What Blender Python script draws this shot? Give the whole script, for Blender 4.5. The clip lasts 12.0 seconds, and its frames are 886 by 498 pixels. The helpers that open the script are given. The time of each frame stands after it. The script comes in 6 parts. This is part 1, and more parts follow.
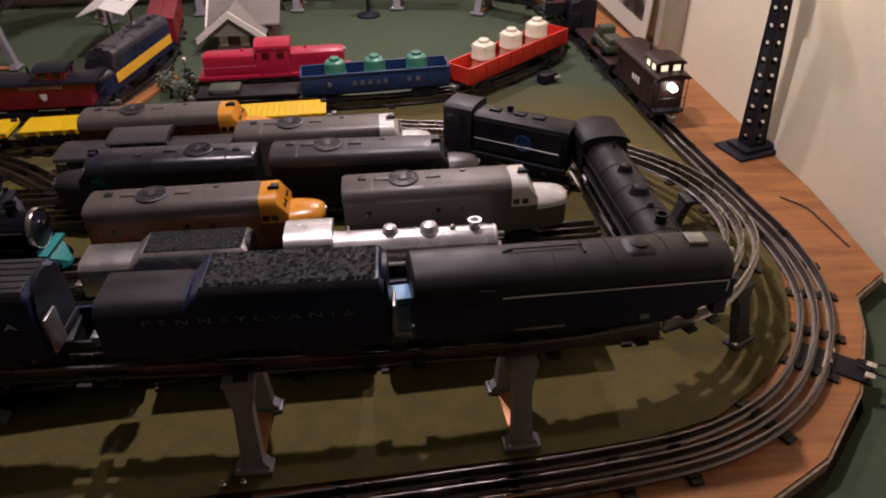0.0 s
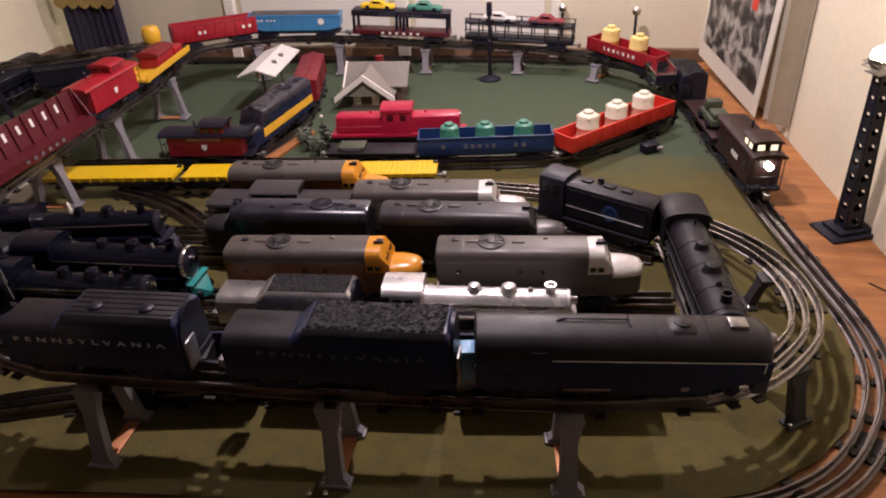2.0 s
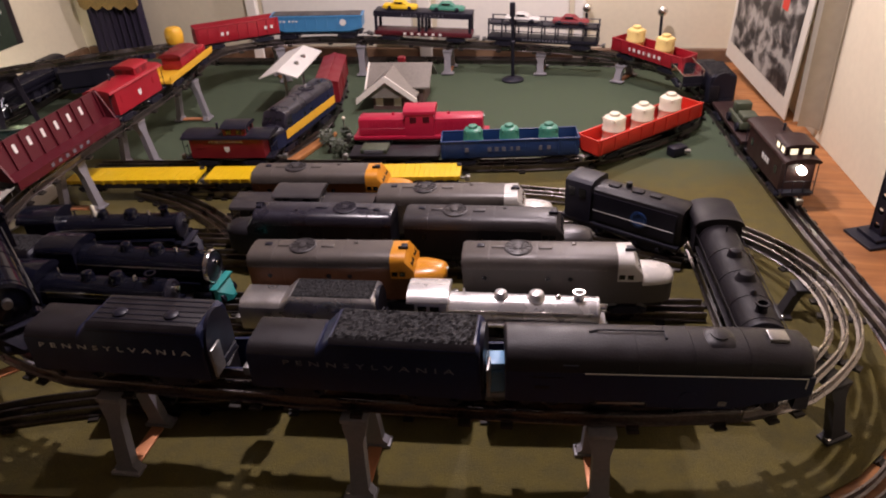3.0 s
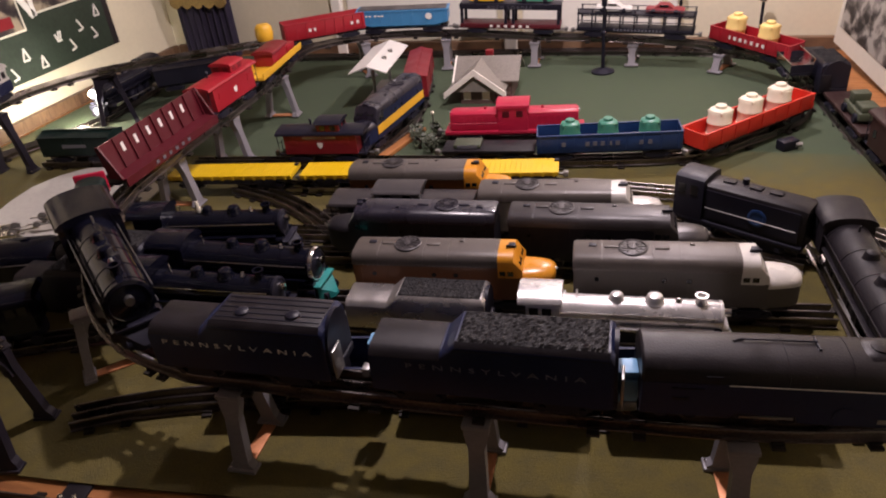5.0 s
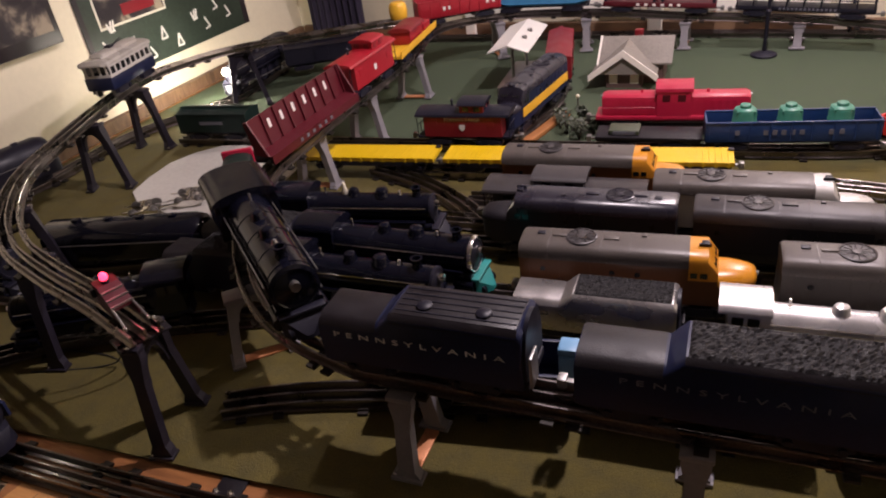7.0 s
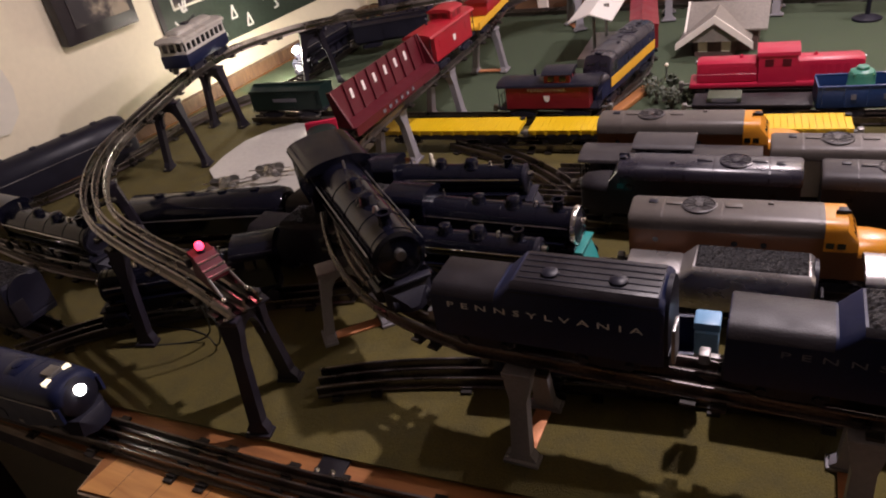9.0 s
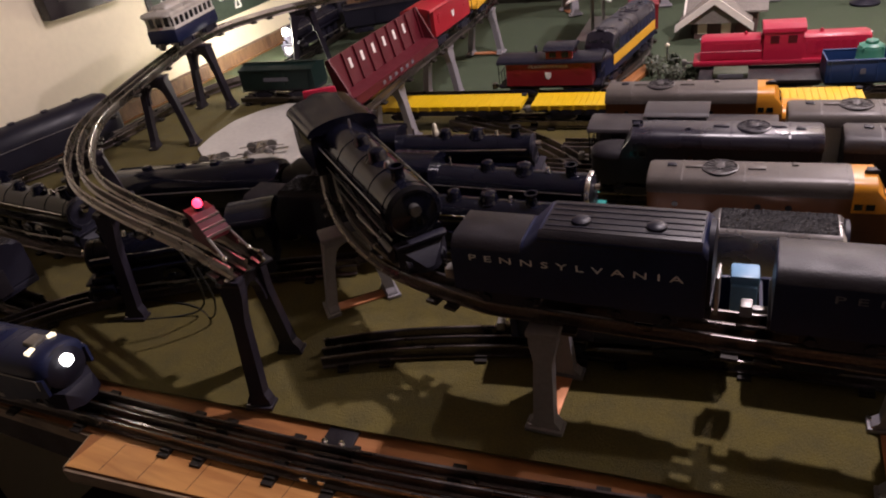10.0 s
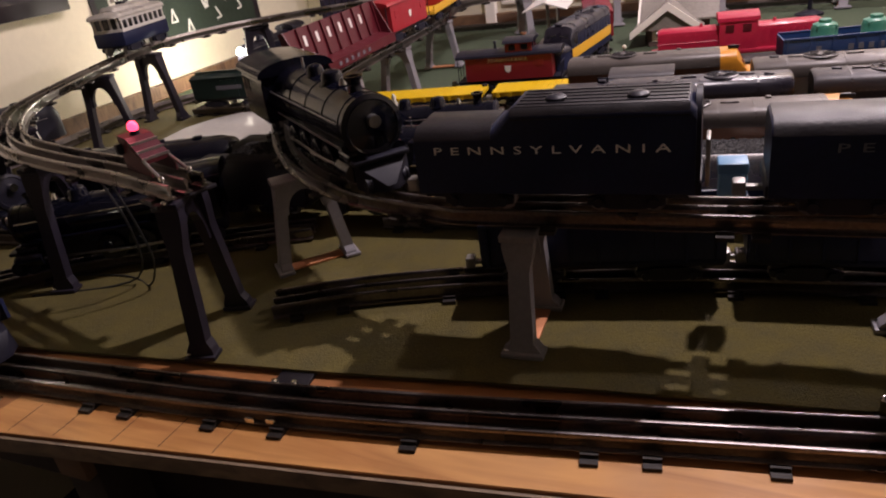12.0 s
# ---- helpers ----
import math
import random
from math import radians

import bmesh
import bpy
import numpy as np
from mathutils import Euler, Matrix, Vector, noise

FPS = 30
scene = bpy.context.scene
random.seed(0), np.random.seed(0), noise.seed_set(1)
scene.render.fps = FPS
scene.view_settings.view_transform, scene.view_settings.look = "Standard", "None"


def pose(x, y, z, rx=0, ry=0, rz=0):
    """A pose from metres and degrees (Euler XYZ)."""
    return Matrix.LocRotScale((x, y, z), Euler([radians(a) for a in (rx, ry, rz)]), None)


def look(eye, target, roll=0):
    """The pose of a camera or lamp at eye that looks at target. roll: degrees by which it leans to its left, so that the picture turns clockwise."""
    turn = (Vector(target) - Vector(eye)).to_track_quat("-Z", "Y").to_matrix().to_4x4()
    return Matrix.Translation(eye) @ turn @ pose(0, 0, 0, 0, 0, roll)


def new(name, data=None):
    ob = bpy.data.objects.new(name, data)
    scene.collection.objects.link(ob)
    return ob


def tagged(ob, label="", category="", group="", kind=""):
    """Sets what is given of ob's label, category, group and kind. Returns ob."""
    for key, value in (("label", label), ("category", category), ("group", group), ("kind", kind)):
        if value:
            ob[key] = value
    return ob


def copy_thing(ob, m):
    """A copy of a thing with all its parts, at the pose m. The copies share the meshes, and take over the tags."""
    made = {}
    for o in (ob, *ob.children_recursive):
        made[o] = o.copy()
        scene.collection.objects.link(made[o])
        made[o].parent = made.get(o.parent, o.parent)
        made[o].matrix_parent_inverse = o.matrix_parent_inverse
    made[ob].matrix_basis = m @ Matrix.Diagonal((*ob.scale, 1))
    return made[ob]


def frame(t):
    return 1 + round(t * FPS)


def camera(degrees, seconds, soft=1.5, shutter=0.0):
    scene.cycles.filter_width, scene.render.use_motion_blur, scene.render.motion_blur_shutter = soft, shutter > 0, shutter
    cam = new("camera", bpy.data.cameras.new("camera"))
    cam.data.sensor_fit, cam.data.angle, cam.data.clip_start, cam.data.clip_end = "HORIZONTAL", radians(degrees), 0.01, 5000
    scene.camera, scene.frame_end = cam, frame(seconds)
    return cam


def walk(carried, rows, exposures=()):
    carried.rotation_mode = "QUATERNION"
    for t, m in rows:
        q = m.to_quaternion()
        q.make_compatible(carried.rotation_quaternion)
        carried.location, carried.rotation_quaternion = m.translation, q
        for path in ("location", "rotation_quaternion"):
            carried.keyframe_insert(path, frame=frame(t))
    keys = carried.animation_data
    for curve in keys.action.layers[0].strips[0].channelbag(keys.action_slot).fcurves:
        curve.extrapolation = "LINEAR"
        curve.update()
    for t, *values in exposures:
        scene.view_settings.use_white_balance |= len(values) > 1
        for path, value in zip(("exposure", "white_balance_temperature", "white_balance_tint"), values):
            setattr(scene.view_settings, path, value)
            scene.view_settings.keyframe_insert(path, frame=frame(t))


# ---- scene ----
cam = camera(64.8, 12.0, soft=2.0)
PATH = [
    (0, (0.07, 0.04, 0.532), (0.052, 1.68, -0.613), -1.0),
    (0.5, (0.109, -0.024, 0.583), (-0.039, 1.652, -0.498), 0.9),
    (1, (0.132, -0.038, 0.601), (-0.178, 1.637, -0.447), -1.7),
    (1.5, (0.13, -0.033, 0.612), (-0.211, 1.649, -0.414), -2.2),
    (2, (0.128, -0.029, 0.608), (-0.242, 1.64, -0.43), -3.1),
    (2.5, (0.12, -0.022, 0.609), (-0.272, 1.641, -0.431), -3.3),
    (4.5, (0.073, -0.001, 0.604), (-0.468, 1.623, -0.43), -5.8),
    (5, (0.046, -0.004, 0.605), (-0.542, 1.6, -0.435), -6.3),
    (5.5, (0.026, -0.002, 0.601), (-0.606, 1.587, -0.437), -6.8),
    (6, (0.002, 0.002, 0.596), (-0.724, 1.555, -0.434), -8.2),
    (6.5, (-0.037, 0.022, 0.579), (-0.795, 1.553, -0.461), -7.7),
    (7, (-0.087, 0.032, 0.57), (-0.902, 1.535, -0.467), -8.1),
    (7.5, (-0.128, 0.03, 0.557), (-1.016, 1.482, -0.492), -8.7),
    (9.5, (-0.176, 0.032, 0.518), (-1.111, 1.46, -0.525), -10.8),
    (10, (-0.206, 0.02, 0.478), (-1.093, 1.482, -0.56), -9.5),
    (10.5, (-0.243, 0.031, 0.387), (-1.153, 1.538, -0.563), -9.5),
    (11, (-0.25, 0.034, 0.354), (-1.155, 1.571, -0.55), -9.8),
    (11.5, (-0.244, 0.018, 0.347), (-1.129, 1.584, -0.527), -9.7),
    (12, (-0.221, -0.004, 0.332), (-1.026, 1.606, -0.538), -8.6),
]
walk(cam, [(t, look(eye, target, roll)) for t, eye, target, roll in PATH], exposures=[(0.0, -0.32), (0.6, -0.18), (1.2, -0.04), (2.5, 0.0), (12.0, 0.0)])


# ---- light ----
world = bpy.data.worlds.new("world")
scene.world = world
world.use_nodes = True
world.node_tree.nodes["Background"].inputs[0].default_value = (0.80, 0.72, 1.0, 1)
world.node_tree.nodes["Background"].inputs[1].default_value = 0.05


def lamp(name, place, watts, colour, radius):
    data = bpy.data.lights.new(name, "POINT")
    data.energy, data.color, data.shadow_soft_size = watts, colour, radius
    ob = new(name, data)
    ob.location = place
    return ob


def shaded_lamp(name, place, watts, colour, radius, half_angle):
    """A ceiling lamp under an opaque shade, shining down in a wide cone."""
    data = bpy.data.lights.new(name, "SPOT")
    data.energy, data.color, data.shadow_soft_size = watts, colour, radius
    data.spot_size, data.spot_blend = radians(2 * half_angle), 0.25
    ob = new(name, data)
    ob.location = place
    return ob


WARM = (1.0, 0.84, 0.90)
shaded_lamp("pendant_light", (-0.13, 0.97, 1.16), 56.0, WARM, 0.022, 76)
shaded_lamp("far_ceiling_light", (0.04, 1.84, 1.02), 32.0, WARM, 0.03, 78)
lamp("yard_headlight", (-1.435, 1.39, 0.075), 3.2, (1.0, 0.90, 0.74), 0.006)


# ---- materials ----
def material(name, colour, rough=0.5, metal=0.0, grain=0.12, size=60.0, bump=0.0, glow=0.0, spread=0.0, coat=0.0, spec=0.5):
    """Principled paint with fine grain, broad blotches of wear and relief; spread varies it from piece to piece."""
    m = bpy.data.materials.new(name)
    m.use_nodes = True
    n, l = m.node_tree.nodes, m.node_tree.links
    p = n["Principled BSDF"]
    p.inputs["Roughness"].default_value, p.inputs["Metallic"].default_value = rough, metal
    p.inputs["Coat Weight"].default_value, p.inputs["Specular IOR Level"].default_value = coat, spec
    co = n.new("ShaderNodeTexCoord")
    fine, broad = n.new("ShaderNodeTexNoise"), n.new("ShaderNodeTexNoise")
    fine.inputs["Scale"].default_value, broad.inputs["Scale"].default_value = size * 6, size * 0.35
    fine.inputs["Detail"].default_value = broad.inputs["Detail"].default_value = 5
    for t in (fine, broad):
        l.new(co.outputs["Object"], t.inputs["Vector"])
    add = n.new("ShaderNodeMath")
    add.operation = "ADD"
    l.new(fine.outputs["Fac"], add.inputs[0])
    l.new(broad.outputs["Fac"], add.inputs[1])
    ramp = n.new("ShaderNodeMapRange")
    ramp.inputs["From Min"].default_value, ramp.inputs["From Max"].default_value = 0.6, 1.4
    ramp.inputs["To Min"].default_value, ramp.inputs["To Max"].default_value = 1 - grain, 1 + grain
    l.new(add.outputs[0], ramp.inputs["Value"])
    mix = n.new("ShaderNodeHueSaturation")
    mix.inputs["Color"].default_value = (*colour, 1)
    if spread:
        info = n.new("ShaderNodeObjectInfo")
        mul = n.new("ShaderNodeMath")
        mul.operation = "MULTIPLY_ADD"
        l.new(info.outputs["Random"], mul.inputs[0])
        mul.inputs[1].default_value = 2 * spread
        l.new(ramp.outputs[0], mul.inputs[2])
        l.new(mul.outputs[0], mix.inputs["Value"])
    else:
        l.new(ramp.outputs[0], mix.inputs["Value"])
    l.new(mix.outputs[0], p.inputs["Base Color"])
    rr = n.new("ShaderNodeMapRange")
    rr.inputs["From Min"].default_value, rr.inputs["From Max"].default_value = 0.35, 0.65
    rr.inputs["To Min"].default_value, rr.inputs["To Max"].default_value = max(rough - 0.08, 0.04), min(rough + 0.12, 1)
    l.new(broad.outputs["Fac"], rr.inputs["Value"])
    l.new(rr.outputs[0], p.inputs["Roughness"])
    if bump:
        b = n.new("ShaderNodeBump")
        b.inputs["Strength"].default_value, b.inputs["Distance"].default_value = bump, 0.002
        l.new(fine.outputs["Fac"], b.inputs["Height"])
        l.new(b.outputs[0], p.inputs["Normal"])
    if glow:
        p.inputs["Emission Color"].default_value = (*colour, 1)
        p.inputs["Emission Strength"].default_value = glow
    return m


def wood(name, light, dark, scale=14.0, rough=0.55):
    """Plywood: stretched grain, darker streaks and knots."""
    m = material(name, light, rough)
    n, l = m.node_tree.nodes, m.node_tree.links
    p = n["Principled BSDF"]
    co, mp = n.new("ShaderNodeTexCoord"), n.new("ShaderNodeMapping")
    mp.inputs["Scale"].default_value = (scale * 0.35, scale * 4, scale)
    mp.inputs["Rotation"].default_value = (0, 0, radians(-80))
    l.new(co.outputs["Object"], mp.inputs["Vector"])
    a, w = n.new("ShaderNodeTexNoise"), n.new("ShaderNodeTexNoise")
    a.inputs["Scale"].default_value, a.inputs["Detail"].default_value, a.inputs["Distortion"].default_value = 1.0, 8, 1.2
    w.inputs["Scale"].default_value = 9
    l.new(mp.outputs[0], a.inputs["Vector"])
    l.new(co.outputs["Object"], w.inputs["Vector"])
    r = n.new("ShaderNodeValToRGB")
    r.color_ramp.elements[0].position, r.color_ramp.elements[1].position = 0.3, 0.68
    r.color_ramp.elements[0].color, r.color_ramp.elements[1].color = (*dark, 1), (*light, 1)
    l.new(a.outputs["Fac"], r.inputs[0])
    h = n.new("ShaderNodeHueSaturation")
    v = n.new("ShaderNodeMapRange")
    v.inputs["To Min"].default_value, v.inputs["To Max"].default_value = 0.6, 1.35
    l.new(w.outputs["Fac"], v.inputs["Value"])
    l.new(v.outputs[0], h.inputs["Value"])
    l.new(r.outputs[0], h.inputs["Color"])
    l.new(h.outputs[0], p.inputs["Base Color"])
    b = n.new("ShaderNodeBump")
    b.inputs["Strength"].default_value, b.inputs["Distance"].default_value = 0.3, 0.001
    l.new(a.outputs["Fac"], b.inputs["Height"])
    l.new(b.outputs[0], p.inputs["Normal"])
    return m


M = {
    "olive": material("olive_mat", (0.094, 0.075, 0.017), 0.95, grain=0.36, size=110, bump=0.8),
    "green": material("green_mat", (0.050, 0.071, 0.038), 0.95, grain=0.22, size=90, bump=0.6),
    "ply": wood("plywood", (0.40, 0.165, 0.05), (0.235, 0.088, 0.027)),
    "board_wood": wood("pale_board", (0.70, 0.36, 0.115), (0.44, 0.19, 0.055)),
    "ply_edge": wood("plywood_edge", (0.34, 0.25, 0.16), (0.14, 0.10, 0.07), 40),
    "under": material("dark_timber", (0.03, 0.022, 0.02), 0.8, bump=0.3),
    "carpet": material("floor_carpet", (0.055, 0.028, 0.03), 0.95, grain=0.3, size=25, bump=0.5),
    "wall": material("wall_paint", (0.70, 0.635, 0.475), 0.75, grain=0.05, size=12, bump=0.12),
    "trim": material("white_trim", (0.84, 0.798, 0.714), 0.5, grain=0.04, size=14),
    "base": wood("baseboard_wood", (0.22, 0.13, 0.07), (0.09, 0.05, 0.03), 18),
    "ceil": material("ceiling_paint", (0.60, 0.57, 0.67), 0.9, grain=0.03, size=8),
    "rail": material("tinned_rail", (0.17, 0.15, 0.145), 0.32, 1.0, grain=0.4, size=50),
    "shinyrail": material("polished_rail", (0.29, 0.265, 0.25), 0.27, 1.0, grain=0.3, size=50),
    "tie": material("tie_steel", (0.021, 0.0168, 0.0144), 0.5, 0.4, spread=0.1),
    "pierdark": material("dark_pier_plastic", (0.028, 0.025, 0.028), 0.45, grain=0.2, size=40),
    "pier": material("grey_pier_plastic", (0.20, 0.19, 0.205), 0.45, grain=0.14, size=40, spread=0.06),
    "bent": material("black_bent_plastic", (0.019, 0.016, 0.024), 0.40, grain=0.2, spec=0.30),
    "black": material("black_plastic", (0.010, 0.0095, 0.018), 0.45, grain=0.25, spec=0.3),
    "gloss": material("gloss_black_paint", (0.005, 0.0053, 0.011), 0.13, grain=0.25, spec=0.36),
    "gun": material("gunmetal_paint", (0.011, 0.009, 0.012), 0.5, 0.0, grain=0.25, size=90, bump=0.2, spec=0.26),
    "navy": material("navy_plastic", (0.0095, 0.0135, 0.043), 0.40, grain=0.24, spec=0.30),
    "navytop": material("dusty_navy_top", (0.013, 0.0105, 0.013), 0.44, 0.0, grain=0.34, size=80, bump=0.15, spec=0.32),
    "coal": material("coal_load", (0.013, 0.012, 0.013), 0.5, grain=0.4, size=80, bump=0.4, spec=0.14),
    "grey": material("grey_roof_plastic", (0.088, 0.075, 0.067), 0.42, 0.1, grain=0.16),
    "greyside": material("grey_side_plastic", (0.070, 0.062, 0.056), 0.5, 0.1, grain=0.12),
    "darkgrey": material("dark_grey_plastic", (0.036, 0.031, 0.033), 0.42, 0.1, grain=0.18),
    "charcoal": material("charcoal_plastic", (0.017, 0.015, 0.024), 0.30, 0.0, grain=0.2, spec=0.5),
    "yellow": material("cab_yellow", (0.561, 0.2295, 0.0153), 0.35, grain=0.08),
    # cab yellow darkened to brown for the sides: their shade is in the colour
    "shadeyel": material("shaded_side_yellow", (0.115, 0.037, 0.006), 0.42, grain=0.1),
    "white": material("white_nose_paint", (0.52, 0.50, 0.47), 0.33, 0.1, grain=0.08),
    "silver": material("silver_paint", (0.66, 0.64, 0.63), 0.30, 0.6, grain=0.14),
    "silverdull": material("dull_silver_paint", (0.40, 0.38, 0.37), 0.30, 0.75, grain=0.16),
    "chrome": material("bright_metal", (0.80, 0.78, 0.75), 0.16, 1.0, grain=0.05),
    "steel": material("dull_steel", (0.30, 0.29, 0.28), 0.4, 0.9, grain=0.2),
    "flatyel": material("bright_yellow_plastic", (0.64, 0.416, 0.0064), 0.42, grain=0.06),
    "red": material("red_plastic", (0.31, 0.0105, 0.021), 0.38, grain=0.12),
    "rose": material("rose_red_plastic", (0.385, 0.0095, 0.040), 0.40, grain=0.1),
    "orange": material("orange_red_plastic", (0.57, 0.032, 0.018), 0.4, grain=0.1),
    "maroon": material("maroon_plastic", (0.078, 0.006, 0.012), 0.42, grain=0.16, spec=0.4),
    "darkred": material("dark_red_plastic", (0.18, 0.0072, 0.0132), 0.45, grain=0.12),
    "brown": material("tuscan_brown", (0.024, 0.0085, 0.0078), 0.5, grain=0.18, spec=0.35),
    "blue": material("deep_blue_plastic", (0.0112, 0.036, 0.12), 0.42, grain=0.1),
    "sky": material("sky_blue_plastic", (0.0525, 0.225, 0.45), 0.42, grain=0.08),
    "pale": material("pale_blue_plastic", (0.16, 0.336, 0.528), 0.4, grain=0.06),
    "teal": material("teal_plastic", (0.016, 0.208, 0.192), 0.4, grain=0.1),
    "jade": material("jade_green_plastic", (0.04125, 0.1875, 0.1275), 0.4, grain=0.07),
    "cream": material("cream_plastic", (0.72, 0.66, 0.52), 0.42, grain=0.05),
    "yelcream": material("yellow_cream_plastic", (0.74, 0.55, 0.20), 0.42, grain=0.05),
    "amber": material("amber_drum_paint", (0.72, 0.40, 0.03), 0.4, grain=0.08),
    "bottle": material("bottle_green_paint", (0.006, 0.017, 0.015), 0.4, grain=0.15, spec=0.3),
    "olivetoy": material("army_green_plastic", (0.05, 0.06, 0.035), 0.55, grain=0.2),
    "ink": material("white_lettering", (0.72, 0.70, 0.66), 0.5, grain=0.04),
    "fadedink": material("faded_lettering", (0.121, 0.121, 0.143), 0.5, grain=0.1),
    "glass": material("dark_window", (0.012, 0.012, 0.014), 0.12, grain=0.05),
    "litwin": material("lit_window", (1.0, 0.86, 0.62), 0.4, glow=1.3),
    "bulb": material("lamp_bulb", (1.0, 0.84, 0.55), 0.3, glow=14),
    "headbulb": material("headlight_bulb", (1.0, 0.93, 0.80), 0.3, glow=30),
    "redbulb": material("red_lamp", (1.0, 0.035, 0.09), 0.3, glow=5),
    "housewall": material("dark_brick_wall", (0.10, 0.06, 0.05), 0.7, grain=0.3, bump=0.4),
    "roofplastic": material("grey_roof_sheet", (0.432, 0.408, 0.36), 0.3, grain=0.16, size=30),
    "houseroof": material("weathered_roof_sheet", (0.20, 0.18, 0.155), 0.4, grain=0.25, size=40, bump=0.2),
    "shelter": material("white_shelter_roof", (0.62, 0.60, 0.56), 0.5, grain=0.07),
    "board": material("white_board", (0.54, 0.52, 0.47), 0.6, grain=0.12, size=20),
    "mapgreen": material("dark_green_print", (0.024, 0.036, 0.0256), 0.45, grain=0.35, size=14),
    "photo": material("grey_print", (0.20, 0.19, 0.17), 0.5, grain=0.75, size=26),
    "paper": material("print_paper", (0.62, 0.59, 0.50), 0.6, grain=0.05, size=10),
    "papershade": material("rolled_paper_edge", (0.36, 0.31, 0.22), 0.6, grain=0.1, size=10),
    "framedark": material("dark_frame", (0.02, 0.015, 0.018), 0.4, grain=0.15),
    "curtain": material("dark_purple_cloth", (0.022, 0.016, 0.035), 0.9, grain=0.2, bump=0.4),
    "valance": material("gold_valance_cloth", (0.24, 0.16, 0.05), 0.85, grain=0.45, size=40, bump=0.6),
    "copper": material("copper_plate", (0.62, 0.26, 0.12), 0.42, 0.3, grain=0.15),
    "wire": material("wire_black", (0.015, 0.015, 0.015), 0.5),
}


# ---- mesh helpers ----
def mesh_of(bm, name, mat, smooth=None):
    me = bpy.data.meshes.new(name)
    bmesh.ops.recalc_face_normals(bm, faces=bm.faces)
    bm.to_mesh(me)
    bm.free()
    me.materials.append(M[mat])
    if smooth is not None:
        me.polygons.foreach_set("use_smooth", [True] * len(me.polygons))
        me.set_sharp_from_angle(angle=radians(smooth))
    return me


def part(name, bm, mat, parent=None, label="", smooth=35):
    ob = new(name, bm if isinstance(bm, bpy.types.Mesh) else mesh_of(bm, name, mat, smooth))
    ob.parent = parent
    if label:
        ob["label"] = label
    return ob


def thing(name, label, category, group="", kind="", m=None):
    ob = new(name)
    ob.empty_display_size = 0.02
    tagged(ob, label, category, group, kind)
    if m is not None:
        ob.matrix_basis = m
    return ob


def box(bm, x0, x1, y0, y1, z0, z1, bevel=0.0):
    r = bmesh.ops.create_cube(bm, size=1)
    vs = r["verts"]
    for v in vs:
        v.co = Vector(((x0 + x1) / 2 + v.co.x * (x1 - x0), (y0 + y1) / 2 + v.co.y * (y1 - y0), (z0 + z1) / 2 + v.co.z * (z1 - z0)))
    if bevel:
        es = list({e for v in vs for e in v.link_edges})
        bmesh.ops.bevel(bm, geom=es, offset=bevel, segments=2, affect="EDGES", profile=0.5)
    return bm


def cyl(bm, p0, p1, r0, r1=None, seg=16, caps=True):
    p0, p1 = Vector(p0), Vector(p1)
    r1 = r0 if r1 is None else r1
    d = (p1 - p0).normalized()
    a = d.orthogonal().normalized()
    b = d.cross(a)
    rings = []
    for p, r in ((p0, r0), (p1, r1)):
        rings.append([bm.verts.new(p + (a * math.cos(2 * math.pi * k / seg) + b * math.sin(2 * math.pi * k / seg)) * r) for k in range(seg)])
    for k in range(seg):
        bm.faces.new((rings[0][k], rings[0][(k + 1) % seg], rings[1][(k + 1) % seg], rings[1][k]))
    if caps:
        bm.faces.new(rings[0][::-1])
        bm.faces.new(rings[1])
    return bm


def ball(bm, c, r, sz=1.0, u=14, v=9):
    bmesh.ops.create_uvsphere(bm, u_segments=u, v_segments=v, radius=r, matrix=Matrix.Translation(c) @ Matrix.Diagonal((1, 1, sz, 1)))
    return bm


def loft(bm, sections):
    """Sections: (x, [(y, z), ...]) with the same number of points, skinned and capped."""
    rings = [[bm.verts.new((x, y, z)) for y, z in pts] for x, pts in sections]
    n = len(rings[0])
    for a, b in zip(rings, rings[1:]):
        for k in range(n):
            bm.faces.new((a[k], a[(k + 1) % n], b[(k + 1) % n], b[k]))
    bm.faces.new(rings[0][::-1])
    bm.faces.new(rings[-1])
    return bm


def crowned(w, z0, z1, crown, n=8, flat=2.4):
    """A car's cross-section: straight sides and a curved roof."""
    pts = [(-w / 2, z0)]
    for k in range(n + 1):
        a = math.pi * (1 - k / n)
        c, s = math.cos(a), math.sin(a)
        pts.append((w / 2 * math.copysign(abs(c) ** (2 / flat), c), z1 - crown + crown * abs(s) ** (2 / flat)))
    pts.append((w / 2, z0))
    return pts


def prism(bm, outline, z0, z1):
    a = [bm.verts.new((x, y, z0)) for x, y in outline]
    b = [bm.verts.new((x, y, z1)) for x, y in outline]
    n = len(a)
    for k in range(n):
        bm.faces.new((a[k], a[(k + 1) % n], b[(k + 1) % n], b[k]))
    bm.faces.new(a[::-1])
    bm.faces.new(b)
    return bm


def lathe(bm, profile, c=(0, 0, 0), seg=20):
    """Profile of (radius, z) turned about the upright axis at c."""
    rings = [[bm.verts.new((c[0] + r * math.cos(2 * math.pi * k / seg), c[1] + r * math.sin(2 * math.pi * k / seg), c[2] + z)) for k in range(seg)] for r, z in profile]
    for a, b in zip(rings, rings[1:]):
        for k in range(seg):
            bm.faces.new((a[k], a[(k + 1) % seg], b[(k + 1) % seg], b[k]))
    bm.faces.new(rings[0][::-1])
    bm.faces.new(rings[-1])
    return bm


def B():
    return bmesh.new()


